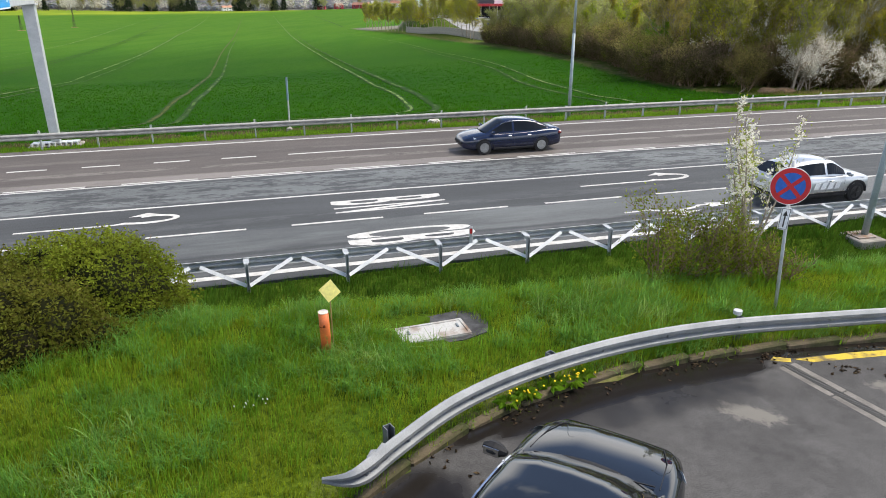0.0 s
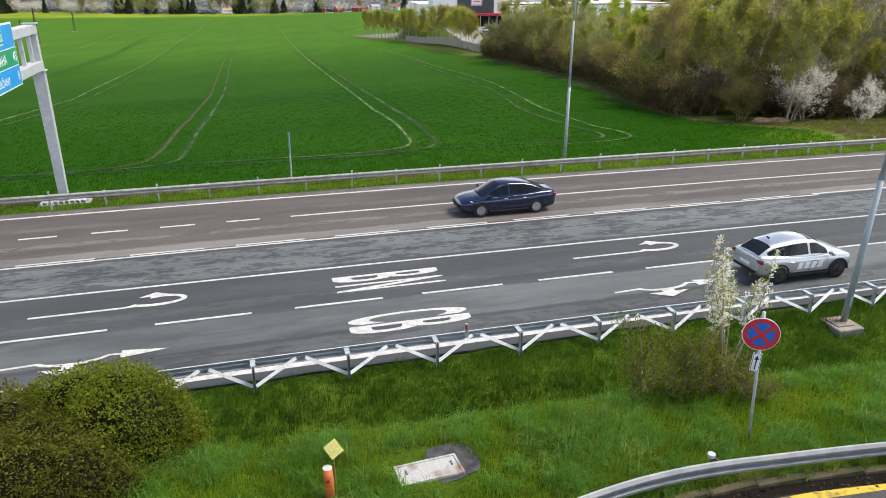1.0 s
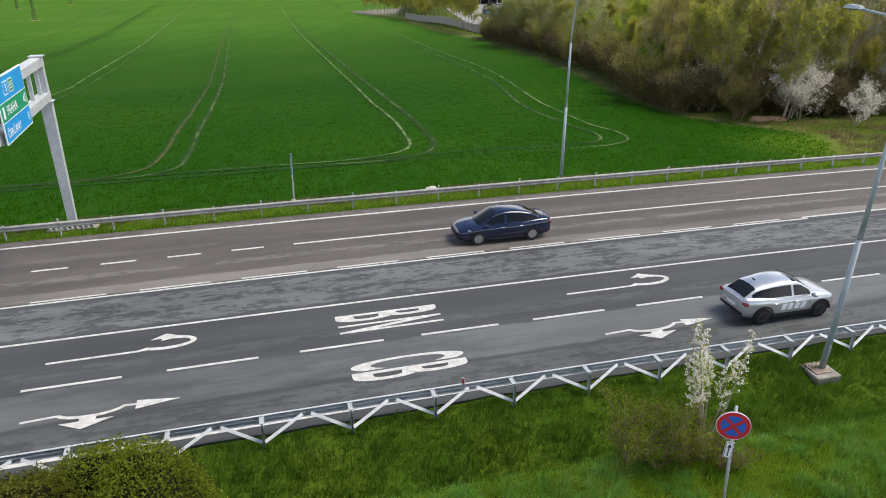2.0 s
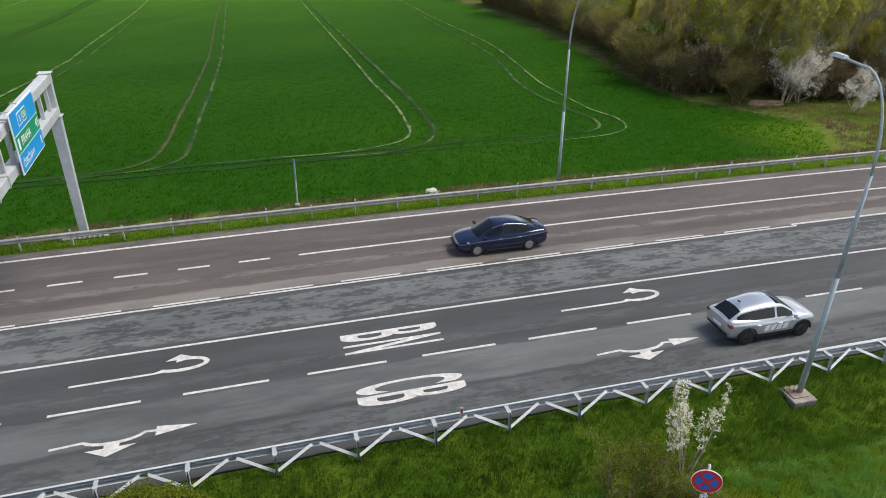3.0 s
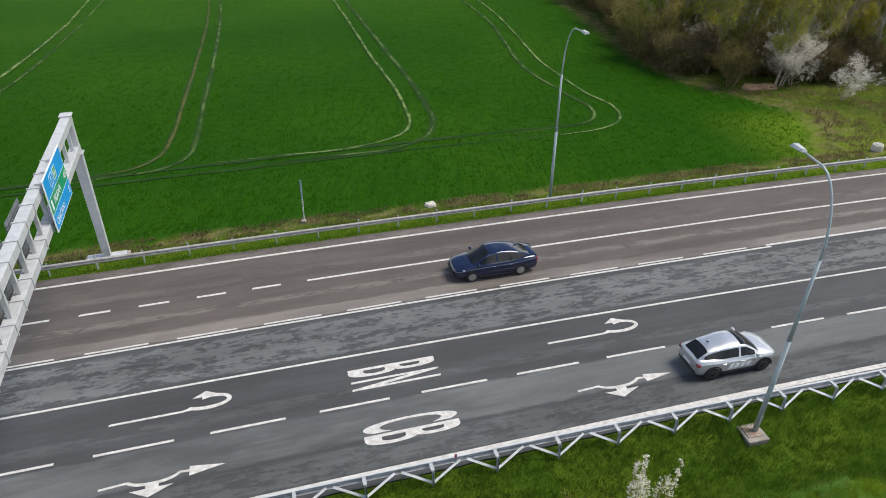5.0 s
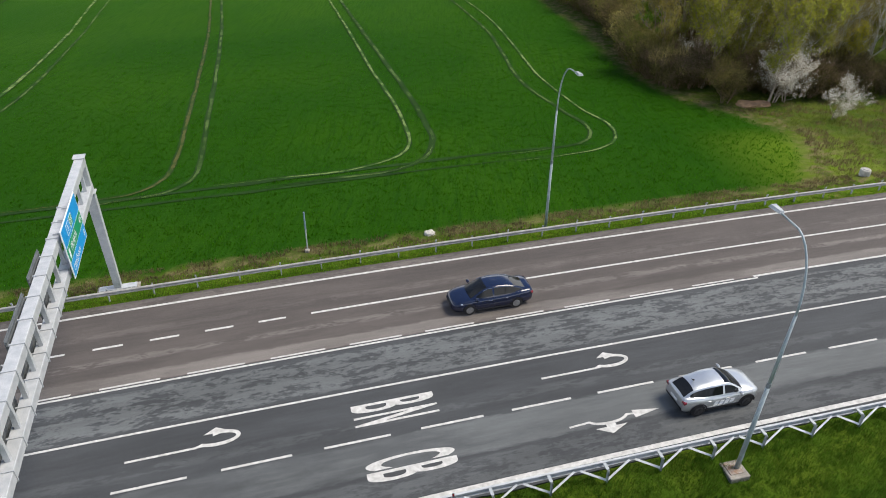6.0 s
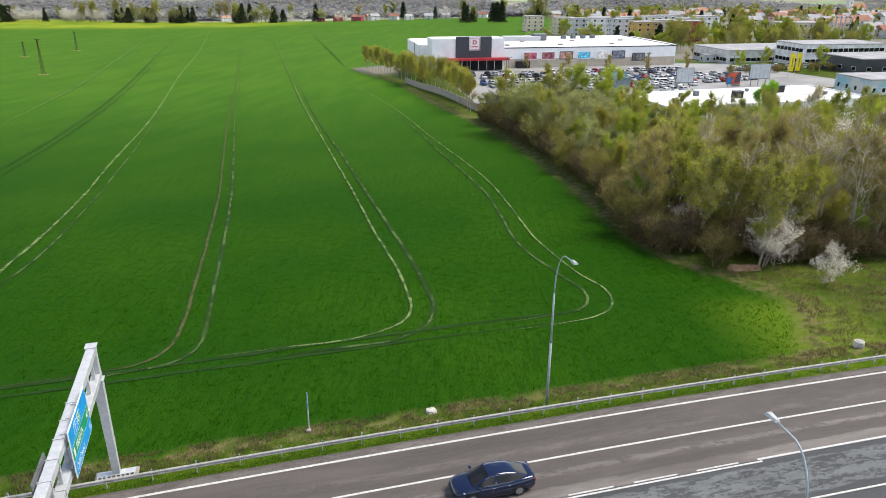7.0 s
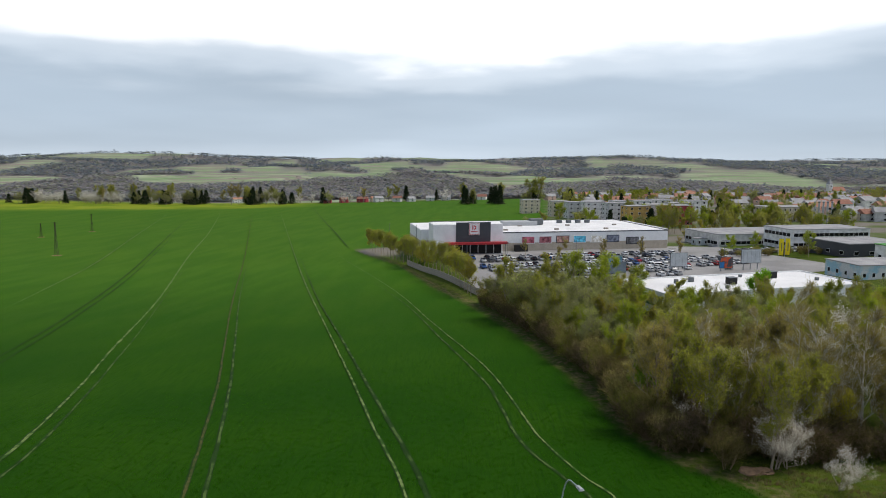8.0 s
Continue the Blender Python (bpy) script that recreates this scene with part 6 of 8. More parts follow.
def car_data(shape, paint, fine=True):
    """Meshes of one kind of car: name, mesh, place and sub-pieces."""
    S = SHAPES[shape]
    out = {}
    D = 3 if fine else 1
    four = lambda rows_: [(p.x, p.y, p.z, q.x) for p, q in zip(curve_points([(a[0], a[1], a[2]) for a in rows_], D), curve_points([(a[3], 0, 0) for a in rows_], D))]
    stations, C = four(S["hull"]), four(S["cabin"])
    hull = Solid()
    n = 0
    ring = [(-0.92, 0.0), (-1.0, 0.22), (-1.0, 0.5), (-0.985, 0.72), (-0.93, 0.92), (-0.8, 1.0), (-0.3, 1.02), (0.3, 1.02), (0.8, 1.0), (0.93, 0.92), (0.985, 0.72), (1.0, 0.5), (1.0, 0.22), (0.92, 0.0)]
    for x, hw, z0, z1 in stations:
        hull.v += [(x, a * hw, z0 + (z1 - z0) * b) for a, b in ring]
    m = len(ring)
    for i in range(len(stations) - 1):
        hull.f += [(i * m + k, i * m + (k + 1) % m, (i + 1) * m + (k + 1) % m, (i + 1) * m + k) for k in range(m)]
    hull.f += [tuple(reversed(range(m))), tuple(range((len(stations) - 1) * m, len(stations) * m))]
    hull.m = [0] * len(hull.f)
    out["body"] = data_of("body", hull, paint, True)
    r0, r1 = S["roof"][0] * D, S["roof"][1] * D
    sec = lambda c, low: [(c[0], -c[1], low), (c[0], -c[2], c[3] - 0.055), (c[0], -c[2] * 0.87, c[3] - 0.012)] + [(c[0] + 0.05 * (1 - q * q), c[2] * q, c[3] + 0.022 * (1 - q * q)) for q in (-0.5, 0.0, 0.5)] + [(c[0], c[2] * 0.87, c[3] - 0.012), (c[0], c[2], c[3] - 0.055), (c[0], c[1], low)]
    low = S["hull"][3][3] - 0.04
    rows = [sec(c, min(low, c[3] - 0.06)) for c in C]
    pieces = {"roof": Solid(), "windscreen": Solid(), "rear_window": Solid()}
    for i in range(len(rows) - 1):
        for k in range(8):
            q = [rows[i][k], rows[i + 1][k], rows[i + 1][k + 1], rows[i][k + 1]]
            dest = "roof"
            if 1 < k < 6:
                dest = "rear_window" if i < r0 else ("windscreen" if i >= r1 else "roof")
            pieces[dest].add(q, [(0, 1, 2, 3)])
    for k, q in pieces.items():
        out[k] = welded(data_of(k, q, paint if k == "roof" else GLASS_DARK, True))
    # panes set a little proud of the cabin's flank, following its curve
    def flank(x, t, sg):
        i = max(j for j in range(len(rows) - 1) if rows[j][0][0] <= x + 1e-6)
        f = min(max((x - rows[i][0][0]) / (rows[i + 1][0][0] - rows[i][0][0]), 0), 1)
        foot = Vector(rows[i][0]).lerp(Vector(rows[i + 1][0]), f)
        top = Vector(rows[i][1]).lerp(Vector(rows[i + 1][1]), f)
        q = foot.lerp(top, t)
        return (q.x, sg * (abs(q.y) + 0.008), q.z)

    xr, xf = S["cabin"][0][0], S["cabin"][-1][0]
    post = S.get("post", 0.0)
    panes = [(xr + 0.3, post - 0.05), (post + 0.05, xf - 0.3)] if fine else [(xr + 0.25, xf - 0.3)]
    out["panes"] = []
    for sg in (-1, 1):
        for x0, x1 in panes:
            pane = Solid()
            n = 8
            for j in range(n + 1):
                x = x0 + (x1 - x0) * j / n
                pane.v += [flank(x, 0.14, sg), flank(x, 0.93, sg)]
            pane.f = [(2 * j, 2 * j + 2, 2 * j + 3, 2 * j + 1) if sg < 0 else (2 * j + 1, 2 * j + 3, 2 * j + 2, 2 * j) for j in range(n)]
            pane.m = [0] * n
            out["panes"].append(data_of("side_window", pane, GLASS_DARK))
    w = S["wheel"]
    tyre = Solid().rod([(0, -0.1, 0), (0, -0.085, 0), (0, 0.085, 0), (0, 0.1, 0)], [w * 0.86, w, w, w * 0.86], 20 if fine else 12)
    out["tyre"] = data_of("tyre", tyre, TYRE)
    rim = Solid()
    rim.rod([(0, -0.105, 0), (0, 0.105, 0)], w * 0.66, 16 if fine else 10)
    if fine:
        for k in range(5):
            a = 2 * math.pi * k / 5
            rim.rod([(0, -0.115, 0), (w * 0.6 * math.cos(a), -0.112, w * 0.6 * math.sin(a))], 0.028, 4)
            rim.rod([(0, 0.115, 0), (w * 0.6 * math.cos(a), 0.112, w * 0.6 * math.sin(a))], 0.028, 4)
    out["rim"] = data_of("rim", rim, DARK_RIM if shape == "suv" and fine else RIM)
    return S, out


def build_car(name, label, data, m, group="", fine=True, mirror_mat=None):
    S, d = data
    t = thing(name, label, "car" if "van" not in name else "van", m, group)
    for k, nm in (("body", "body"), ("roof", "roof"), ("windscreen", "windscreen"), ("rear_window", "rear_window")):
        part(nm, d[k], None, t)
    for pane in d["panes"]:
        part("side_window", pane, None, t)
    hull = S["hull"]
    for x in S["axles"]:
        hw = ramp_of(x, [(s[0], s[1]) for s in hull])
        for sg in (-1, 1):
            wh = part("wheel", d["tyre"], None, t, at=pose(x, sg * (hw - 0.075), S["wheel"]))
            if fine:
                part("rim", d["rim"], None, wh)
            if fine:
                arch = Solid()
                R = S["wheel"] + 0.06
                pts = [(x + R * math.cos(a), sg * (hw + 0.004), S["wheel"] + R * math.sin(a)) for a in [math.pi * q / 12 for q in range(13)]]
                arch.rod(pts, 0.045 if "crossover" in name else 0.02, 4)
                arch.add([(p[0], p[1] - sg * 0.002, p[2]) for p in pts], [tuple(range(13)) if sg < 0 else tuple(reversed(range(13)))])
                part("wheel_arch", arch, TRIM, t)
    f, b = max((q for q in hull if q[1] > 0.78), key=lambda q: q[0]), hull[1]
    for sg in (-1, 1):
        hl = Solid()
        x0, hw0, z0 = f[0], f[1], f[3]
        hl.add([(x0 - 0.32, sg * (hw0 + 0.055), z0 - 0.02), (x0 + 0.08, sg * (hw0 - 0.08), z0 - 0.12), (x0 + 0.14, sg * (hw0 - 0.3), z0 - 0.15), (x0 + 0.02, sg * (hw0 - 0.32), z0 - 0.03), (x0 - 0.2, sg * (hw0 - 0.02), z0 + 0.02)], [(0, 1, 2, 3, 4) if sg > 0 else (4, 3, 2, 1, 0)])
        part("headlight", hl, LAMP_CLEAR, t)
        tl = Solid().box((b[0] - 0.02, sg * (b[1] - 0.1), b[3] - 0.17), (0.16, 0.26, 0.15), bevel=0.03)
        part("tail_light", tl, LAMP_RED, t)
        cab = S["cabin"][-1]
        if fine:
            mr = part("mirror", Solid().rod([(cab[0] - 0.28, sg * (cab[1] + 0.06 + 0.07 * j), cab[3] + 0.05 + 0.004 * j) for j in range(5)], [0.03, 0.07, 0.085, 0.08, 0.035], 8), mirror_mat or d["body"].materials[0], t)
            part("mirror_glass", Solid().box((cab[0] - 0.35, sg * (cab[1] + 0.22), cab[3] + 0.06), (0.008, 0.18, 0.1)), CHROME, mr)
            for hx in (-0.75, 0.2):
                hw = ramp_of(hx, [(s[0], s[1]) for s in hull])
                part("door_handle", Solid().box((hx, sg * (hw + 0.005), 0.82), (0.18, 0.035, 0.035), bevel=0.01), CHROME, t)
            hw = hull[3][1]
            part("sill", Solid().box((0, sg * (hw - 0.02), hull[3][2] + 0.06), (S["axles"][1] - S["axles"][0] - 0.8, 0.08, 0.1), bevel=0.02), TRIM, t)
    if fine:
        part("grille", Solid().box((hull[-1][0] + 0.005, 0, 0.52), (0.06, 1.0, 0.14), bevel=0.02), TRIM, t)
        part("rear_bumper", Solid().box((hull[0][0] + 0.06, 0, 0.46), (0.14, 1.35, 0.16), bevel=0.04), TRIM, t)
        part("plate", Solid().box((hull[0][0] - 0.02, 0, 0.68), (0.02, 0.52, 0.11)), WHITE, t)
        for sg in (-1, 1):
            if mirror_mat is not None or "saloon" in name:
                rows = [(c[0], sg * (c[2] + 0.012), c[3] - 0.055) for c in S["cabin"][1:-1]]
                part("window_trim", Solid().rod(rows, 0.014, 4), CHROME, t)
            for hx in (S.get("post", 0.0) - 0.02, S["cabin"][-1][0] - 0.35):
                hw = ramp_of(hx, [(q[0], q[1]) for q in hull])
                part("door_seam", Solid().rod([(hx, sg * (hw + 0.001), 0.36), (hx, sg * (hw * 0.985 + 0.001), 0.86)], 0.006, 4), TRIM, t)
    return t


SILVER = car_paint("silver_paint", (0.46, 0.48, 0.5), metal=0.8, haze=0.16)
NAVY = car_paint("dark_blue_paint", (0.006, 0.011, 0.036), haze=0.12)
BLACK_PAINT = car_paint("black_paint", (0.008, 0.009, 0.011))
cx = build_car("crossover_car", "silver compact crossover car on the near lane", car_data("suv", SILVER), Matrix.Translation(on_road(19.0, 20.95, 0.0)) @ Matrix.Rotation(heading(19), 4, "Z"))
for k in range(4):
    part("side_lettering", Solid().box((-0.4 + 0.29 * k, -0.915, 0.66), (0.2, 0.01, 0.24), m=Matrix(((1, 0, 0.3, 0), (0, 1, 0, 0), (0, 0, 1, 0), (0, 0, 0, 1)))), WHITE, cx)
part("cladding", Solid().box((0.03, -0.885, 0.34), (1.75, 0.06, 0.2), bevel=0.02), TRIM, cx)
part("cladding", Solid().box((0.03, 0.885, 0.36), (1.75, 0.05, 0.14), bevel=0.02), TRIM, cx)
part("sill_strip", Solid().box((0.03, -0.915, 0.44), (1.5, 0.01, 0.03)), CHROME, cx)
part("aerial", Solid().rod([(-1.2, 0, 1.5), (-1.35, 0, 1.6)], [0.04, 0.012], 6), TRIM, cx)
build_car("saloon_car", "dark blue saloon car with chrome window trim on the road", car_data("sedan", NAVY), Matrix.Translation(on_road(10.8, 31.15, 0.0)) @ Matrix.Rotation(heading(10.8) + math.pi, 4, "Z"))
HEAD = radians(60)
px, py = 0.91, 4.83
pk = build_car("parked_car", "black shiny saloon car parked by the curved barrier", car_data("parked", BLACK_PAINT), Matrix.Translation((px, py, deck(px, py) + 0.0)) @ Matrix.Rotation(HEAD, 4, "Z"), mirror_mat=TRIM)
cowl = Solid()
for j in range(13):
    q = -1 + j / 6
    fx, fz = 1.36 - 0.2 * q * q, 1.012 - 0.012 * q * q
    cowl.v += [(fx, 0.74 * q, fz), (fx - 0.2, 0.72 * q, fz + 0.035), (fx - 0.2, 0.72 * q, fz - 0.05), (fx, 0.74 * q, fz - 0.05)]
cowl.f = [(4 * j + k, 4 * j + 4 + k, 4 * j + 4 + (k + 1) % 4, 4 * j + (k + 1) % 4) for j in range(12) for k in range(4)]
cowl.m = [0] * len(cowl.f)
part("cowl", cowl, TRIM, pk)
for sg in (-1, 1):
    part("bonnet_seam", Solid().rod([(1.3, sg * 0.7, 0.988), (1.8, sg * 0.66, 0.945), (2.15, sg * 0.55, 0.865)], 0.006, 4), TRIM, pk)
for sg in (-1, 1):
    part("wiper", Solid().rod([(1.3, sg * 0.35 - 0.3, 1.01), (1.16, sg * 0.35 + 0.25, 1.06)], 0.008, 4), TRIM, pk)
    part("a_pillar_strip", Solid().rod([(0.5, sg * 0.66, 1.36), (1.22, sg * 0.76, 1.0)], 0.012, 6), CHROME, pk)

LOT_PAINTS = [("white", (0.66, 0.67, 0.68)), ("silver", (0.4, 0.41, 0.42)), ("grey", (0.12, 0.125, 0.13)), ("black", (0.015, 0.015, 0.018)), ("red", (0.3, 0.015, 0.02)), ("blue", (0.03, 0.08, 0.22))]
LOT_CARS = []
for nm, col in LOT_PAINTS:
    p = car_paint("car_park_" + nm, col, gloss=0.6)
    for sh in ("estate", "suv"):
        LOT_CARS.append((nm, sh, car_data(sh, p, False)))
LOT_VAN = car_data("van", car_paint("car_park_van_white", (0.7, 0.7, 0.7), gloss=0.6), False)
LOT_YELLOW = car_data("van", car_paint("car_park_van_yellow", (0.6, 0.35, 0.02)), False)
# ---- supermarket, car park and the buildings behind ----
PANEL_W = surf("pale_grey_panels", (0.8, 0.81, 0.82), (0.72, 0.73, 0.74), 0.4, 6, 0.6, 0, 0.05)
BEIGE = surf("beige_wall_panels", (0.5, 0.44, 0.36), (0.42, 0.37, 0.3), 0.5, 8, 0.8, 0, 0.1)
ROOF_W = surf("white_roof_sheet", (0.8, 0.8, 0.8), (0.68, 0.68, 0.68), 0.12, 3, 0.7, 0, 0.05)
ANTHRACITE = surf("anthracite_panels", (0.035, 0.042, 0.055), (0.045, 0.05, 0.06), 0.5, 8, 0.5, 0, 0.05)
ROOF_GREY = surf("grey_roof_felt", (0.36, 0.36, 0.365), (0.26, 0.26, 0.265), 0.2, 5, 0.9, 0, 0.1)
TILE = surf("red_roof_tiles", (0.38, 0.2, 0.145), (0.28, 0.14, 0.1), 0.6, 10, 0.85, 0, 0.3, spread=0.25)
LOT_ASPHALT = surf("car_park_asphalt", (0.3, 0.295, 0.29), (0.23, 0.226, 0.222), 0.1, 8, 0.85, 0, 0.1, space="World")
STORE_ANG = radians(11)


def walls_box(s, x0, x1, y0, y1, z0, z1, slot=0):
    s.box(((x0 + x1) / 2, (y0 + y1) / 2, (z0 + z1) / 2), (x1 - x0, y1 - y0, z1 - z0), slot)


def box_of(x0, x1, y0, y1, z0, z1):
    q = Solid()
    walls_box(q, x0, x1, y0, y1, z0, z1)
    return q


STORE_AT = Vector((4.1, 271.9, -6.0))


def supermarket():
    # local x runs along the front, y into the building; origin at the front's left corner
    t = thing("supermarket", "long white-grey supermarket with beige base and white roof", "supermarket", Matrix.Translation(STORE_AT) @ Matrix.Rotation(STORE_ANG, 4, "Z"))
    L, Dp, H = 91.5, 52.0, 7.4
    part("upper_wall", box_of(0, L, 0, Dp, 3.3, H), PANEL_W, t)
    part("base_wall", box_of(0.05, L - 0.05, 0.05, Dp - 0.05, -10, 3.3), BEIGE, t)
    part("roof", box_of(0.3, L - 0.3, 0.3, Dp - 0.3, H - 0.4, H + 0.02), ROOF_W, t)
    for x0, x1, y0, y1 in ((-0.05, L + 0.05, -0.06, 0.25), (-0.05, L + 0.05, Dp - 0.25, Dp + 0.06), (-0.06, 0.25, 0, Dp), (L - 0.25, L + 0.06, 0, Dp)):
        part("parapet", box_of(x0, x1, y0, y1, H - 0.15, H + 0.25), ANTHRACITE, t)
    wing = part("side_wing", box_of(-9.5, 0.1, 20, Dp - 1, -10, H - 0.3), PANEL_W, t)
    part("wing_base", box_of(-9.56, 0.1, 19.94, Dp - 0.94, -10, 2.6), BEIGE, wing)
    part("wing_roof", box_of(-9.2, 0, 20.3, Dp - 1.3, H - 0.3, H - 0.22), ROOF_W, wing)
    part("end_bay", box_of(L - 0.1, L + 4.5, 8, Dp - 4, -10, H - 0.2), surf("white_panels", (0.66, 0.66, 0.67), None, 0.4, 6, 0.6), t)
    ent = part("entrance_block", box_of(-8.5, 19, -4.5, 6, -5, 11.4), PANEL_W, t)
    part("block_roof", box_of(-8.2, 18.7, -4.2, 5.7, 11.4, 11.45), ROOF_W, ent)
    part("dark_panel", box_of(0.3, 14.0, -4.75, -4.5, 4.6, 12.2), ANTHRACITE, ent)
    part("glazing", box_of(-3.5, 18.5, -4.62, -4.5, 0.0, 3.7), GLASS_DARK, ent)
    for k in range(8):
        part("mullion", Solid().box((-3.5 + 22 * k / 7, -4.68, 1.9), (0.16, 0.1, 3.6)), PANEL_W, ent)
    part("canopy", box_of(-4.3, 20.4, -7.6, -4.4, 3.8, 4.6), surf("red_canopy", (0.45, 0.02, 0.03), None, 0.5, 6, 0.45), ent, "red entrance canopy")
    for k in range(4):
        part("canopy_post", Solid().rod([(-3.5 + 7.6 * k, -7.2, -2), (-3.5 + 7.6 * k, -7.2, 3.8)], 0.14, 8), STEEL, ent)
    cxx = 7.4
    sg = part("logo_sign", Solid().box((cxx, -5.0, 9.6), (4.2, 0.3, 4.6), bevel=0.04), WHITE, ent, "white square store sign with a red emblem")
    part("sign_border", Solid().box((cxx, -5.16, 9.6), (3.9, 0.03, 4.3)), surf("pink_border", (0.5, 0.08, 0.1), None, 1, 10, 0.5), sg)
    part("sign_face", Solid().box((cxx, -5.19, 9.6), (3.5, 0.03, 3.9)), WHITE, sg)
    part("emblem", Solid().box((cxx - 0.6, -5.22, 10.2), (0.42, 0.03, 1.6)), RED, sg)
    for a in (1, -1):
        part("emblem", Solid().box((cxx + 0.3, -5.22, 10.2 + a * 0.42), (1.1, 0.03, 0.42), m=Matrix.Rotation(radians(40 * a), 4, "Y")), RED, sg)
    part("sign_bar", Solid().box((cxx, -5.22, 8.6), (2.5, 0.03, 0.36)), RED, sg)
    cols = [(0.2, 0.03, 0.05), (0.12, 0.02, 0.03), (0.2, 0.1, 0.08), (0.03, 0.22, 0.38), (0.55, 0.5, 0.4), (0.06, 0.07, 0.1), (0.05, 0.05, 0.055)]
    for k, c in enumerate(cols):
        x = (30.8, 38.0, 45.4, 52.7, 59.9, 67.1, 75.7)[k]
        z = 4.4 if k < 6 else 3.4
        bd = part("banner", Solid().box((x, -0.12, z), (5.5, 0.2, 3.0), bevel=0.03), WHITE if k not in (2, 5, 6) else DARK, t, "framed advertising banner on the wall")
        part("picture", Solid().box((x, -0.235, z), (5.0, 0.03, 2.5)), surf("banner_print", c, tuple(min(1, q * 3 + 0.1) for q in c), 0.9, 3, 0.5), bd)
    part("goods_porch", box_of(25, 30, -2.5, 0.2, -2, 2.6), DARK, t)
    for k in range(6):
        part("roof_hatch", Solid().box((24 + 11 * k, 9 + (k % 2) * 16, H + 0.3), (1.8, 1.1, 0.6), bevel=0.05), CONCRETE, t)
    plant_box = part("air_handler", Solid().box((36, 30, H + 1.0), (16, 4.5, 2.0), bevel=0.08), WHITE_STEEL, t, "long pale grey rooftop ventilation unit")
    part("duct", Solid().box((44, 30, H + 1.6), (6, 3.4, 2.8), bevel=0.3), STEEL, plant_box)
    for k in range(4):
        part("fan_unit", Solid().rod([(58 + 4.5 * k, 38, H), (58 + 4.5 * k, 38, H + 1.4)], 1.3, 12), STEEL, t)
    part("chimney", Solid().box((21.5, 9, H + 0.9), (1.5, 1.5, 2.2), bevel=0.05), WHITE_STEEL, t)
    for k in range(6):
        part("window", Solid().box((-9.6, 24 + 4.4 * k, 0.6), (0.1, 1.6, 1.3)), GLASS_DARK, wing)
    part("ladder", Solid().rod([(-9.8, 30, -3), (-9.8, 30, H + 0.6)], 0.12, 6), STEEL, wing)


supermarket()


def low_store():
    # white flat roof behind the wood
    o = Vector((51.0, 155.5, -8.0))
    ang = math.atan2(15, 53)
    t = thing("flat_roofed_store", "low store with a white roof and a green fascia", "store", Matrix.Translation(o) @ Matrix.Rotation(ang, 4, "Z"))
    L, Dp, H = 56, 21, 8.0
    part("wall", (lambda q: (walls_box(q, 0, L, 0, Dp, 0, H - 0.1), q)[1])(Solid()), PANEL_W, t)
    part("roof", (lambda q: (walls_box(q, 0.3, L - 0.3, 0.3, Dp - 0.3, H - 0.2, H), q)[1])(Solid()), ROOF_W, t)
    s = Solid()
    for x0, x1, y0, y1 in ((-0.1, L + 0.1, -0.1, 0.25), (-0.1, L + 0.1, Dp - 0.25, Dp + 0.1), (-0.1, 0.25, 0, Dp), (L - 0.25, L + 0.1, 0, Dp)):
        walls_box(s, x0, x1, y0, y1, H - 0.25, H + 0.3)
    part("parapet", s, PANEL_W, t)
    f = part("fascia", Solid().box((-0.15, 9, 5.9), (0.2, 14, 2.4)), surf("green_fascia", (0.01, 0.12, 0.06), None, 0.5, 6, 0.5), t, "green fascia with pale bars")
    part("fascia_bar", Solid().box((-0.27, 4.6, 5.9), (0.03, 1.5, 1.5)), WHITE, f)
    for k, (x, y, w, h) in enumerate(((6, 8, 1.0, 0.8), (11, 13, 0.9, 1.1), (16, 14, 1.2, 1.2), (24, 9, 2.2, 1.6), (40, 14, 2.4, 1.7), (49, 8, 0.9, 0.8), (19, 4, 0.8, 0.8), (33, 17, 0.8, 0.7))):
        un = part("roof_unit", Solid().box((x, y, H + h / 2), (w, w * 0.8, h), bevel=0.06), DARK if w > 2 else STEEL, t)
        if w > 2:
            part("unit_frame", Solid().box((x, y, H + h + 0.05), (w * 1.08, w * 0.86, 0.1)), STEEL, un)


low_store()


def on_axes(a, b):
    """A place in the car park: metres along and before the supermarket's front."""
    c, s = math.cos(STORE_ANG), math.sin(STORE_ANG)
    return 4.1 + a * c + b * s, 271.9 + a * s - b * c


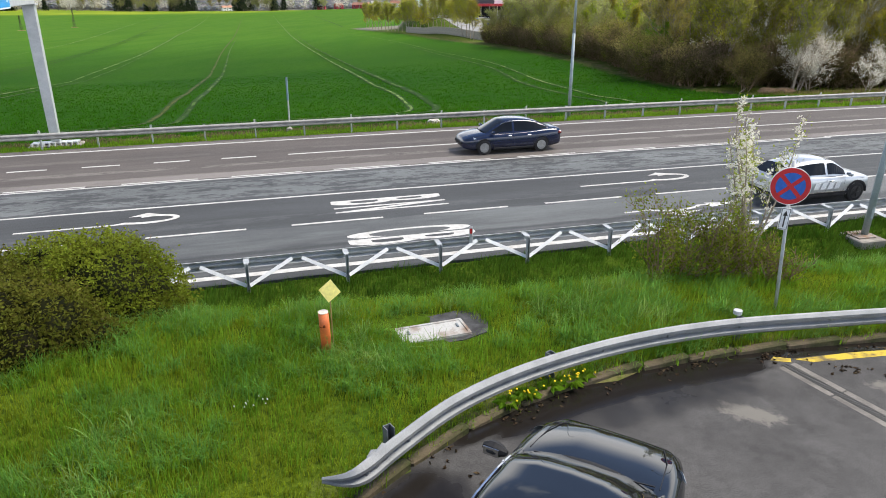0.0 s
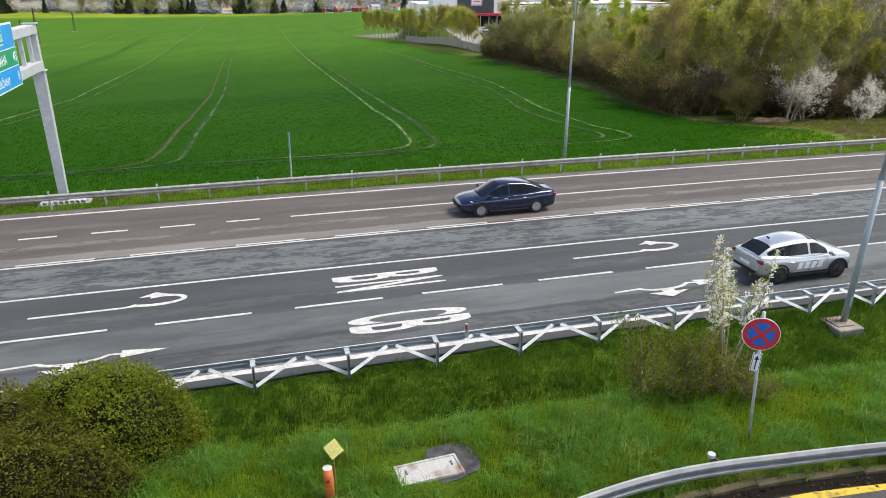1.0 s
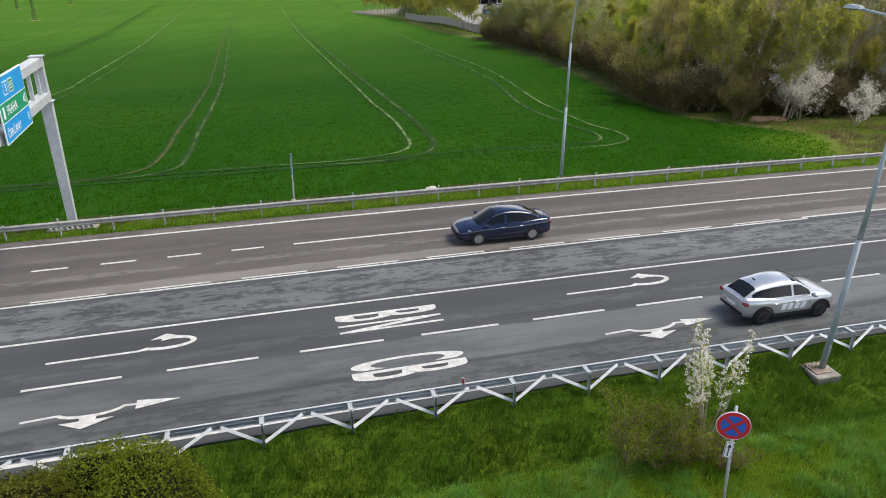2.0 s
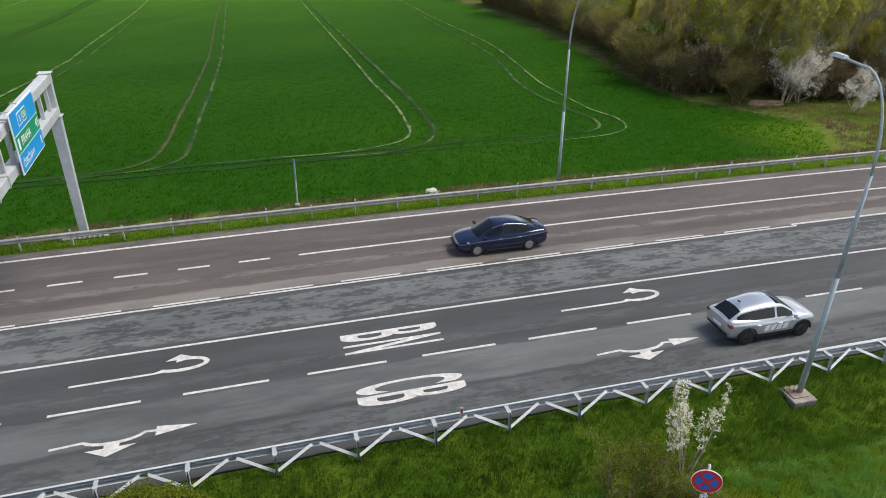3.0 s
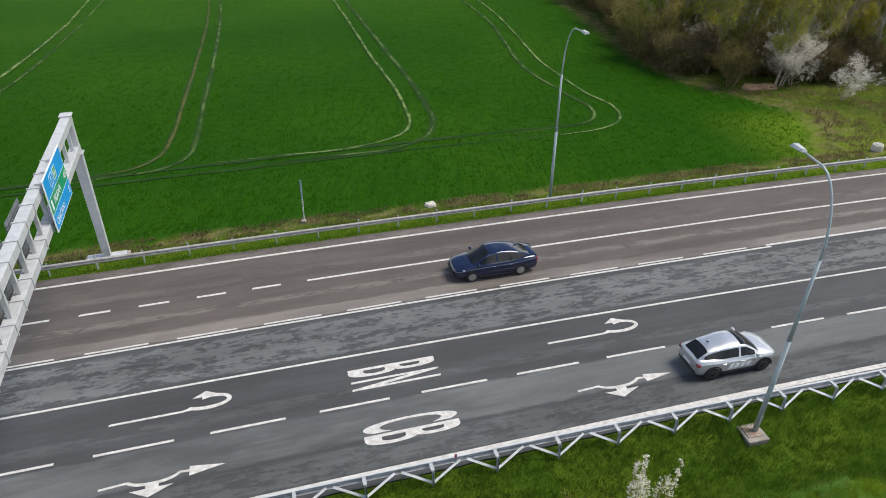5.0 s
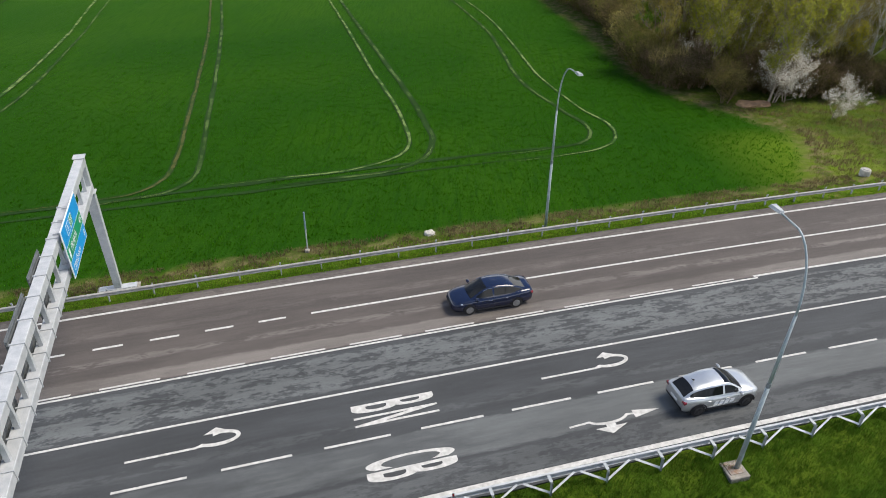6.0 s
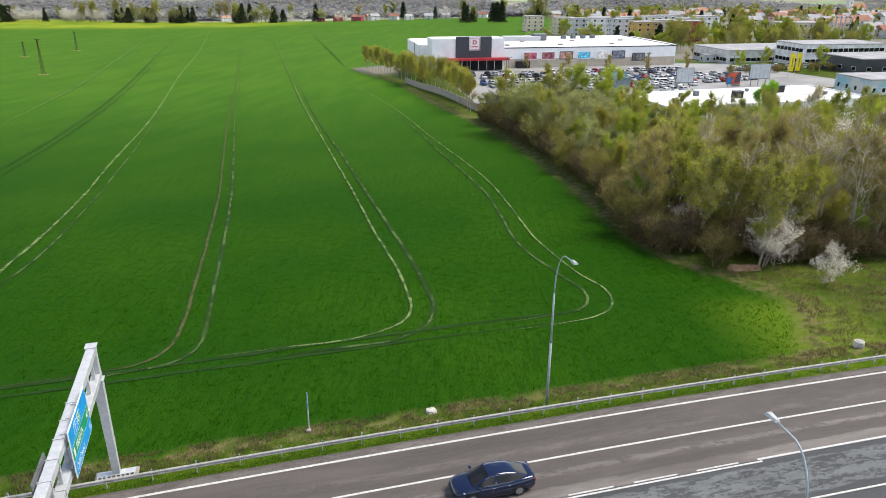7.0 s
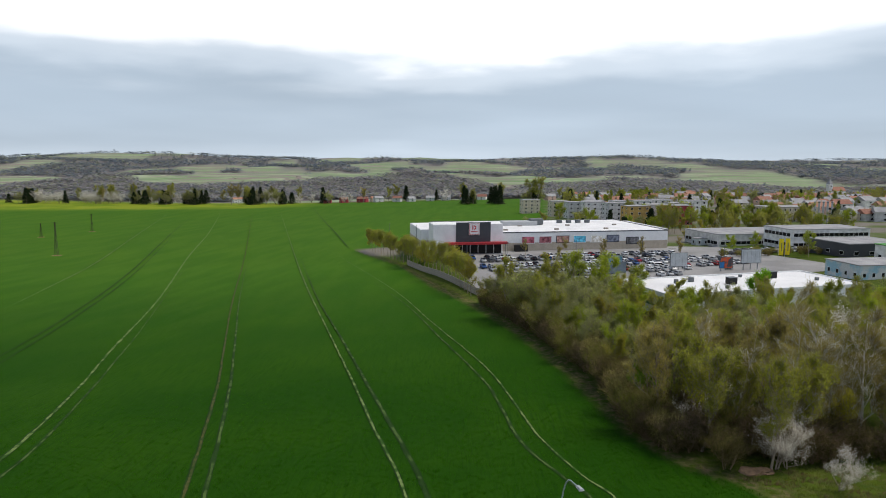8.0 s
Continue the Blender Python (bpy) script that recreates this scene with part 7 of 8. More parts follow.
def car_park():
    s = Solid()
    na, nb = 24, 16
    for i in range(na + 1):
        for j in range(nb + 1):
            x, y = on_axes(-6 + 122 * i / na, -4 + 82 * j / nb)
            x = max(x, ramp_of(y, EDGE) + 10)
            s.v.append((x, y, gz(x, y) + 0.1))
    for i in range(na):
        for j in range(nb):
            s.f.append((i * (nb + 1) + j, i * (nb + 1) + j + 1, (i + 1) * (nb + 1) + j + 1, (i + 1) * (nb + 1) + j))
            s.m.append(0)
    tagged(new("car_park", data_of("car_park", s, LOT_ASPHALT, True)), "grey asphalt car park in front of the supermarket", "pavement", kind="structure")
    rnd = random.Random(12)
    for row, (b, a0, a1) in enumerate(((17, 4, 84), (22.2, 4, 84), (33, 4, 96), (38.2, 6, 96), (50, 8, 96), (55.2, 8, 70), (66, 12, 60))):
        a = a0
        while a < a1:
            if rnd.random() < 0.78:
                x, y = on_axes(a, b)
                r = rnd.random()
                nm, sh, data = rnd.choice(LOT_CARS[:4] if r < 0.6 else LOT_CARS)
                ang = STORE_ANG + radians(90) + (math.pi if rnd.random() < 0.5 else 0) + rnd.uniform(-0.08, 0.08)
                build_car("parked_car", f"small {nm} {'hatchback' if sh == 'estate' else 'crossover'} parked in the supermarket car park", data, Matrix.Translation((x, y, gz(x, y) + 0.1)) @ Matrix.Rotation(ang, 4, "Z"), "cars in the car park", False)
            a += 2.75
    x, y = 38.5, 256
    build_car("parked_van", "yellow delivery van parked in the supermarket car park", LOT_YELLOW, Matrix.Translation((x, y, gz(x, y) + 0.1)) @ Matrix.Rotation(STORE_ANG, 4, "Z"), "cars in the car park", False)
    for x, y, a in ((74, 236, 0.3), (95, 228, 1.2)):
        build_car("parked_van", "white panel van parked in the supermarket car park", LOT_VAN, Matrix.Translation((x, y, gz(x, y) + 0.1)) @ Matrix.Rotation(a, 4, "Z"), "cars in the car park", False)
    # grey wall along the field side
    wl = thing("boundary_wall", "pale grey panel wall between car park and tree row", "wall", kind="structure")
    for k in range(30):
        f0, f1 = k / 30, (k + 1) / 30
        p = [Vector((12.0 - 26 * f, 190 + 88 * f, 0)) for f in (f0, f1)]
        d = p[1] - p[0]
        m = (p[0] + p[1]) / 2
        part("wall_panel", Solid().box((0, 0, 0.9), (d.length - 0.06, 0.16, 2.4)), CONCRETE, wl, at=Matrix.Translation((m.x, m.y, gz(m.x, m.y))) @ Matrix.Rotation(math.atan2(d.y, d.x), 4, "Z"))
    for a, b in ((14, 28), (40, 28), (66, 28), (30, 60), (60, 60), (88, 46)):
        x, y = on_axes(a, b)
        lp = thing("car_park_lamp", "slim grey lamp post in the car park", "street lamp", Matrix.Translation((x, y, gz(x, y))), group="car park lamps")
        part("post", Solid().rod([(0, 0, 0), (0, 0, 8)], [0.1, 0.06], 8), STEEL, lp)
        for sg in (-1, 1):
            part("lamp_head", Solid().box((sg * 0.6, 0, 8.05), (0.9, 0.3, 0.12), bevel=0.03), STEEL, lp)
    for k in range(9):
        x, y = on_axes(26 + 8 * k, 12 + (k % 2) * 15.5)
        plant(K_BROWN[k % 3], x, y, 0.42, k, "young_tree", "tree", "young trees in the car park")


car_park()


def billboard(x, y, w, h, z0, face, label, ang):
    z = gz(x, y)
    t = thing("billboard", label, "billboard", Matrix.Translation((x, y, z)) @ Matrix.Rotation(ang, 4, "Z"))
    part("panel", Solid().box((0, 0, z0 + h / 2), (w, 0.25, h), bevel=0.03), STEEL, t)
    part("face", Solid().box((0, -0.14, z0 + h / 2), (w - 0.3, 0.03, h - 0.3)), face, t)
    for k in (-0.35, 0.0, 0.35):
        part("leg", Solid().box((k * w, 0.15, z0 / 2), (0.2, 0.2, z0)), STEEL_DULL, t)
    for k in range(5):
        part("seam", Solid().box((w * (-0.4 + 0.2 * k), -0.16, z0 + h / 2), (0.05, 0.02, h - 0.3)), STEEL_DULL, t)
    return t


GREY_FACE = surf("grey_panel_face", (0.55, 0.58, 0.6), (0.45, 0.48, 0.5), 0.6, 8, 0.6)
billboard(54.5, 219, 8.5, 3.6, 1.2, surf("blue_grey_sheet", (0.2, 0.25, 0.29), None, 0.6, 8, 0.6), "blue-grey back of a wide billboard", 0.25)
billboard(77, 225, 6.2, 4.6, 1.8, GREY_FACE, "pale grey billboard back on steel legs", 0.2)
billboard(100, 224, 7.0, 4.6, 2.2, GREY_FACE, "grey framed billboard on dark legs", 0.15)
ob = billboard(92, 224, 4.6, 3.8, 0.8, surf("orange_print", (0.62, 0.09, 0.02), (0.06, 0.05, 0.06), 0.35, 2, 0.5, fac=(0.48, 0.52)), "orange, blue and black advertising panel", 0.1)
part("blue_stripe", Solid().box((-1.4, -0.175, 1.9), (1.5, 0.02, 2.0)), surf("blue_print", (0.02, 0.2, 0.5), None, 1, 5, 0.5), ob)
billboard(61, 245, 6.5, 3.0, 0.4, surf("blue_poster", (0.05, 0.2, 0.32), (0.3, 0.4, 0.45), 0.6, 4, 0.6), "blue shelter panel in the car park", 0.3)
for k, (x, y) in enumerate(((118.0, 243), (120.5, 243.5))):
    fl = thing("banner_flag", "tall yellow vertical banner flag on a pole", "flag", Matrix.Translation((x, y, gz(x, y))), group="yellow flags")
    part("pole", Solid().rod([(0, 0, 0), (0, 0, 8.2)], 0.06, 8), WHITE_STEEL, fl)
    s = Solid()
    for j in range(9):
        s.v += [(0.1, 0.02 * math.sin(j), 2.2 + 5.8 * j / 8), (1.7, 0.12 * math.sin(j * 0.9 + 1), 2.1 + 5.8 * j / 8), (1.7, 0.03 + 0.12 * math.sin(j * 0.9 + 1), 2.1 + 5.8 * j / 8), (0.1, 0.03 + 0.02 * math.sin(j), 2.2 + 5.8 * j / 8)]
    for j in range(8):
        s.f += [(4 * j + q, 4 * j + (q + 1) % 4, 4 * j + 4 + (q + 1) % 4, 4 * j + 4 + q) for q in range(4)]
    s.m = [0] * len(s.f)
    part("cloth", s, surf("yellow_cloth", (0.75, 0.6, 0.02), (0.62, 0.5, 0.02), 1, 8, 0.8), fl)
    part("print_bar", Solid().box((0.95, -0.09, 5.0), (0.35, 0.02, 3.0)), surf("grey_print", (0.3, 0.28, 0.1), None, 1, 5, 0.6), fl)


def block(name, label, cat, x, y, ang, L, Dp, H, wall, roof, floors=2, roof_kind="flat", win=2.6, group="", ribbon=False):
    """A building: walls, a flat or pitched roof, windows storey by storey."""
    z = min(gz(x, y), gz(x + L * math.cos(ang), y + L * math.sin(ang))) - 0.3
    t = thing(name, label, cat, Matrix.Translation((x, y, z)) @ Matrix.Rotation(ang, 4, "Z"), group=group)
    part("wall", (lambda q: (walls_box(q, 0, L, 0, Dp, -2, H), q)[1])(Solid()), wall, t)
    if roof_kind == "flat":
        part("roof", (lambda q: (walls_box(q, -0.2, L + 0.2, -0.2, Dp + 0.2, H, H + 0.3), q)[1])(Solid()), roof, t)
    else:
        s = Solid()
        e, r = 0.5, Dp * 0.34
        s.add([(-e, -e, H), (L + e, -e, H), (L + e, Dp + e, H), (-e, Dp + e, H), (-e, Dp / 2, H + r), (L + e, Dp / 2, H + r)], [(0, 1, 5, 4), (2, 3, 4, 5), (0, 4, 3), (1, 2, 5), (3, 2, 1, 0)])
        rf = part("roof", s, roof, t)
        part("chimney", Solid().box((L * 0.3, Dp * 0.55, H + r), (0.7, 0.7, 1.6)), BEIGE, rf)
    if ribbon:
        for f in range(floors):
            zz = 1.9 + f * (H / floors)
            for across, size, at in ((L, L - 1.6, pose(L / 2, -0.05, zz)), (Dp, Dp - 1.6, pose(-0.05, Dp / 2, zz, 0, 0, -90))):
                band = part("ribbon_window", Solid().box((0, 0, 0), (size, 0.1, 1.35), bevel=0.02), GLASS_DARK, t, at=at)
                for k in range(int(size / win) + 1):
                    part("mullion", Solid().box((-size / 2 + k * size / int(size / win), -0.04, 0), (0.14, 0.1, 1.4)), WHITE, band)
                part("sill", Solid().box((0, -0.05, -0.74), (size + 0.2, 0.16, 0.1)), WHITE, band)
        return t
    n = max(1, int(L / win))
    ws = Solid().box((0, 0.03, 0), (win * 0.3 + 0.2, 0.1, 1.35), 1)
    ws.box((0, 0, 0), (win * 0.3, 0.1, 1.15), 0)
    gl = data_of("window", ws, [GLASS_DARK, WHITE])
    nd = max(1, int(Dp / win))
    for f in range(floors):
        zz = 1.7 + f * (H / floors)
        for k in range(n):
            part("window", gl, None, t, at=pose(L * (k + 0.5) / n, -0.05, zz))
        for k in range(nd):
            part("window", gl, None, t, at=pose(-0.05, Dp * (k + 0.5) / nd, zz, 0, 0, -90))
    return t


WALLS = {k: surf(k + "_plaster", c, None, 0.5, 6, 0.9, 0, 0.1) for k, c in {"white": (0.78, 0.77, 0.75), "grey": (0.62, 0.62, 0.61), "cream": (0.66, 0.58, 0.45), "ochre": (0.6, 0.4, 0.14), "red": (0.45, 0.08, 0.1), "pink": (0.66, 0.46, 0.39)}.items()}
# works building with two storeys of ribbon windows
block("works_building", "long grey works building with ribbon windows and flat roofs", "industrial building", 118, 296, 0.22, 44, 26, 5.5, WALLS["grey"], ROOF_GREY, 1, "flat", 2.4, ribbon=True)
block("office_block", "two-storey pale office block with a flat roof", "office building", 141, 280, 0.18, 36, 18, 8.0, surf("pale_office_panels", (0.8, 0.8, 0.8), None, 0.5, 6, 0.7), ROOF_GREY, 2, "flat", 2.2, ribbon=True)
block("black_hall", "black flat-roofed showroom hall", "showroom", 145, 247, 0.2, 26, 20, 5.0, ANTHRACITE, ROOF_GREY, 1, "flat", 6)
block("car_wash", "low pale blue and white car wash hall", "car wash", 118, 195, 0.16, 30, 14, 4.4, surf("pale_blue_panels", (0.3, 0.48, 0.58), (0.55, 0.57, 0.58), 0.25, 3, 0.6, fac=(0.45, 0.55)), ROOF_GREY, 1, "flat", 3)
block("filling_station", "white hall with a green and blue roof edge", "hall", 150, 222, 0.2, 22, 14, 5.5, WALLS["white"], surf("green_roof_edge", (0.08, 0.3, 0.05), None, 0.5, 6, 0.6), 1, "flat", 4)
block("portable_cabin", "pale grey site cabins beside the road", "cabin", 111, 303, 0.2, 9, 4, 3.2, GREY_FACE, ROOF_GREY, 1, "flat", 3)
block("flat_block", "grey flat-roofed block beyond the trees", "building", 196, 420, 0.1, 32, 16, 9.5, WALLS["cream"], ROOF_GREY, 3, "flat", 3)
for k in range(5):
    ch = thing("steel_chimney", "slim white steel chimney stack on a roof", "chimney", Matrix.Translation((206 + 2.4 * k, 386, gz(206, 386))), group="chimney stacks")
    part("stack", Solid().rod([(0, 0, 0), (0, 0, 14)], 0.5, 10), WHITE_STEEL, ch)
    part("ring", Solid().rod([(0, 0, 13), (0, 0, 13.4)], 0.65, 10), STEEL, ch)
TERR = [("grey", 118, 655), ("white", 131, 640), ("grey", 146, 612), ("white", 137, 668), ("grey", 160, 650), ("white", 176, 640), ("cream", 108, 690), ("ochre", 146, 548), ("grey", 164, 560), ("red", 174, 536), ("cream", 88, 760), ("grey", 190, 575), ("white", 196, 650), ("white", 214, 610)]
for k, (w, x, y) in enumerate(TERR):
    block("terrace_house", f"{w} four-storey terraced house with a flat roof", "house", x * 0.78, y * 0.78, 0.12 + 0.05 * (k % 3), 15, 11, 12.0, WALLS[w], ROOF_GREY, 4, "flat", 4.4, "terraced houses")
rh = random.Random(31)
spots = [(-335, 1120, "white")] + [(-170 + 22 * k, 1010 + rh.uniform(-15, 25), rh.choice(["red", "white", "cream"])) for k in range(4)] + [(-95 + 24 * k, 1000 + rh.uniform(-20, 40), rh.choice(["white", "cream", "grey"])) for k in range(7)]
for k in range(62):
    y = rh.uniform(400, 800)
    x = y * rh.uniform(0.46, 0.68)
    spots.append((x, y, rh.choice(["white", "cream", "pink", "grey", "white"])))
for k in range(80):
    y = rh.uniform(560, 1050)
    x = y * rh.uniform(0.15, 0.62)
    spots.append((x, y, rh.choice(["white", "cream", "pink", "grey", "white"])))
for x, y, w in spots:
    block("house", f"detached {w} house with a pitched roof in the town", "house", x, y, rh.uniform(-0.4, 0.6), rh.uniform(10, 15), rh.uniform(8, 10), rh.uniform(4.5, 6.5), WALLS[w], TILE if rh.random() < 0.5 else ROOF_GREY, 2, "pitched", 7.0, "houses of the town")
rt = random.Random(77)
for k in range(260):
    y = rt.uniform(340, 1000)
    x = y * rt.uniform(0.12, 0.7)
    if x < ramp_of(y, EDGE) + 8 or (y < 345 and x < 112) or (235 < y < 330 and 108 < x < 185):
        continue
    r = rt.random()
    kind = rt.choice(K_CONIFER) if r < 0.14 else (rt.choice(K_FRESH + K_GOLD + K_FRESH) if r < 0.6 else (rt.choice(K_BLOOM) if r < 0.68 else rt.choice(K_OLIVE + K_SAGE)))
    plant(kind, x, y, rt.uniform(0.8, 1.3), rt.uniform(0, 6.28), "tree", "tree", "trees of the town", 1.8)
for x, y, k in ((150, 395, 1.0), (155, 380, 0.9), (165, 390, 1.0), (172, 372, 0.9), (180, 385, 0.9), (134, 253, 0.75), (122, 272, 0.65), (112, 268, 0.6), (128, 281, 0.6), (140, 400, 0.9), (130, 350, 0.8), (146, 345, 0.8)):
    plant(rt.choice(K_FRESH + K_GOLD), x, y, k, rt.uniform(0, 6.28), "tree", "tree", "trees of the town")
rc = random.Random(41)
for k in range(34):
    x, y = 112 + (k % 17) * 2.9, (276 if k < 17 else 268) + 0.2 * (k % 17)
    if rc.random() < 0.8:
        nm, sh, data = rc.choice(LOT_CARS[:6])
        build_car("parked_car", f"small {nm} car parked before the works building", data, Matrix.Translation((x, y, gz(x, y))) @ Matrix.Rotation(radians(100) + rc.uniform(-0.05, 0.05), 4, "Z"), "cars before the works", False)
for k in range(46):
    x, y = rc.uniform(104, 150), rc.uniform(256, 262) + 0.1 * k
    plant(rc.choice(K_OSHRUB), x, y, rc.uniform(0.35, 0.6), rc.uniform(0, 6.28), "shrub", "shrub", "bank shrubs")
for k in range(60):
    x, y = rc.uniform(118, 205), rc.uniform(335, 415)
    plant(rc.choice(K_FRESH + K_GOLD + K_OLIVE), x, y, rc.uniform(0.7, 1.15), rc.uniform(0, 6.28), "tree", "tree", "trees of the town", 1.8)
# conifers and blossom along the field's far end
for px_, n_, sp in ((-590, 7, 14), (-425, 8, 12), (-388, 9, 14), (-352, 8, 12), (-275, 8, 12), (-235, 7, 14), (30, 5, 7), (63, 5, 6), (99, 6, 8), (138, 3, 3)):
    for k in range(n_):
        x = px_ + rt.gauss(0, sp)
        y = (985 if px_ < 0 else 815) + rt.uniform(-12, 20) - (0.55 * (px_ - 45) if px_ > 0 else 0)
        plant(rt.choice(K_CONIFER) if rt.random() < 0.6 else rt.choice(K_OLIVE + K_SAGE), x, y, rt.uniform(1.3, 2.2), rt.uniform(0, 6.28), "tree", "tree", "trees at the field's far end")
for k in range(70):
    x = rt.uniform(-720, 40) if k % 2 else rt.uniform(-590, -420)
    y = 1000 + rt.uniform(-10, 30) + 0.02 * x
    r = rt.random() * (1 if k % 2 else 0.5)
    plant(rt.choice(K_BLOOM) if r < 0.3 else rt.choice(K_OLIVE + K_BROWN + K_SAGE + K_CONIFER[:1]), x, y, rt.uniform(1.3, 2.0) if r >= 0.3 else rt.uniform(2.2, 3.2), rt.uniform(0, 6.28), "tree", "tree", "trees at the field's far end")


def church(x, y):
    z = gz(x, y) - 0.5
    t = thing("church", "small white village church with a square tower", "church", Matrix.Translation((x, y, z)) @ Matrix.Rotation(0.3, 4, "Z"))
    part("nave", box_of(0, 22, 0, 11, -2, 9), WALLS["white"], t)
    s = Solid().add([(-0.5, -0.5, 9), (22.5, -0.5, 9), (22.5, 11.5, 9), (-0.5, 11.5, 9), (-0.5, 5.5, 15), (22.5, 5.5, 15)], [(0, 1, 5, 4), (2, 3, 4, 5), (0, 4, 3), (1, 2, 5), (3, 2, 1, 0)])
    part("roof", s, TILE, t)
    tw = part("tower", box_of(-6, 0.1, 2.5, 8.5, -2, 19), WALLS["white"], t)
    part("spire", Solid().add([(-6.4, 2.1, 19), (0.4, 2.1, 19), (0.4, 8.9, 19), (-6.4, 8.9, 19), (-3, 5.5, 26)], [(0, 1, 4), (1, 2, 4), (2, 3, 4), (3, 0, 4), (3, 2, 1, 0)]), ROOF_GREY, tw)
    for k in range(4):
        part("window", Solid().box((3.5 + 5 * k, -0.05, 4.5), (1.3, 0.12, 3.4)), GLASS_DARK, t)
    part("belfry_opening", Solid().box((-3, 2.42, 15.5), (1.4, 0.12, 2.4)), GLASS_DARK, tw)


church(560, 1000)
PYLON = surf("rusty_dark_steel", (0.07, 0.06, 0.05), None, 2, 20, 0.8)


def pylon(x, y, h, label):
    z = gz(x, y)
    t = thing("power_pole", label, "power pole", Matrix.Translation((x, y, z)))
    s = Solid()
    b = 0.7
    for sx, sy in ((-1, -1), (1, -1), (1, 1), (-1, 1)):
        s.rod([(sx * b, sy * b, 0), (sx * 0.15, sy * 0.15, h)], 0.09, 4)
    for k in range(8):
        f0, f1 = k / 8, (k + 1) / 8
        w0, w1 = b + (0.15 - b) * f0, b + (0.15 - b) * f1
        s.rod([(-w0, -w0, h * f0), (w1, -w1, h * f1)], 0.05, 3)
        s.rod([(w0, w0, h * f0), (-w1, w1, h * f1)], 0.05, 3)
    part("lattice", s, PYLON, t)
    part("crossarm", Solid().box((0, 0, h - 0.4), (3.2, 0.2, 0.2)), PYLON, t)
    part("footing", Solid().slab([(2.6 * math.cos(a), 1.8 * math.sin(a)) for a in [0.6 * q for q in range(10)]], -1.5, 0.25), bpy.data.materials["red_soil"], t)


pylon(-206, 369.5, 18, "steel lattice power pole standing in the field")
pylon(-274.5, 544, 14, "distant lattice power pole standing in the field")
pylon(-286, 494.5, 10, "distant lattice power pole among young wheat")
for x, y in ((-32, 420), (-18, 400)):
    lp = thing("car_park_lamp", "slim grey lamp post at the field edge", "street lamp", Matrix.Translation((x, y, gz(x, y))), group="car park lamps")
    part("post", Solid().rod([(0, 0, 0), (0, 0, 8)], [0.1, 0.06], 8), STEEL, lp)
    part("lamp_head", Solid().box((0.3, 0, 8.05), (0.9, 0.3, 0.12), bevel=0.03), STEEL, lp)
# ---- far woods on the hills ----
def far_woods():
    """Bare spring woods: thousands of loose crowns, each of a few ragged leaf masses."""
    g = np.random.default_rng(6)
    cand = 60000
    ys = 1090 * np.exp(g.random(cand) * math.log(4500 / 1090))
    xs = ys * g.uniform(-0.82, 0.82, cand)
    spots = [[], [], []]
    for x, y, r in zip(xs.tolist(), ys.tolist(), g.random(cand).tolist()):
        d = wooded(x, y)
        if d < 0.04 * r and r < 0.998:
            continue
        k = 0 if (y > 2500 and r < 0.8) or r < 0.16 else (1 if r < 0.74 else 2)
        spots[k].append((x, y, gz(x, y)))
    # distance haze is tinted into these crown colours, bluest for the farthest
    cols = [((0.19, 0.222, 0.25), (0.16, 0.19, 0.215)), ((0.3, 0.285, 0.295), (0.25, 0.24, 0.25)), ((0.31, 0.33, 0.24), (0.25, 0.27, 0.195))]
    per = 9
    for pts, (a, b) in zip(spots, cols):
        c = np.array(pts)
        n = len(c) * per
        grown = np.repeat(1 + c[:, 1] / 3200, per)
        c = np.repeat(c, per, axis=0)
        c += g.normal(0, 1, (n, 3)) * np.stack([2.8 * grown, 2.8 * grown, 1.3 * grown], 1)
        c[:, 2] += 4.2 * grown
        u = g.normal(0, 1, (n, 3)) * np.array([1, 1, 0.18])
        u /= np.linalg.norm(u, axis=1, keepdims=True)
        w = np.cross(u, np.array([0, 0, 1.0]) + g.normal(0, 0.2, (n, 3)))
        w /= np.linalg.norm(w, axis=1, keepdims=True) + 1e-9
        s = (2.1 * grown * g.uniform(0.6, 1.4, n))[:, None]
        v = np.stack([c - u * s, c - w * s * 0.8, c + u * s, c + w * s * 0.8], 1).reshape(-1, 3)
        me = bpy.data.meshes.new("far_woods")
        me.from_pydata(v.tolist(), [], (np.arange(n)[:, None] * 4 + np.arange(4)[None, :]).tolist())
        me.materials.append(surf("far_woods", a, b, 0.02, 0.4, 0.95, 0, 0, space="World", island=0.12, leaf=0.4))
        tagged(new("far_woods", me), "distant spring woods on the hills, haze tinted into their greys", "woods", kind="stuff")


far_woods()
# ---- wheel tracks in the wheat ----
TRACK = surf("pressed_wheat", (0.075, 0.125, 0.03), (0.016, 0.045, 0.006), 0.3, 3, 0.95, 0, 0.4, 0.05, space="World", fac=(0.4, 0.55))
TRACK_PALE = surf("pale_pressed_wheat", (0.15, 0.21, 0.065), (0.03, 0.08, 0.01), 0.55, 3, 0.95, 0, 0.4, 0.05, space="World", fac=(0.42, 0.58))
TRACK_SOIL = surf("soil_track", (0.08, 0.078, 0.022), (0.02, 0.05, 0.006), 0.6, 3, 0.95, 0, 0.4, 0.05, space="World", fac=(0.4, 0.65))
# dark green that puts the ruts' shade into colour
TRACK_SHADE = surf("painted_rut_shade", (0.009, 0.03, 0.004), (0.014, 0.045, 0.005), 0.4, 4, 0.95, 0, 0.4, 0.05, space="World")
tracks = thing("wheel_tracks", "tractor wheel tracks pressed into young green wheat", "wheel tracks", kind="structure")


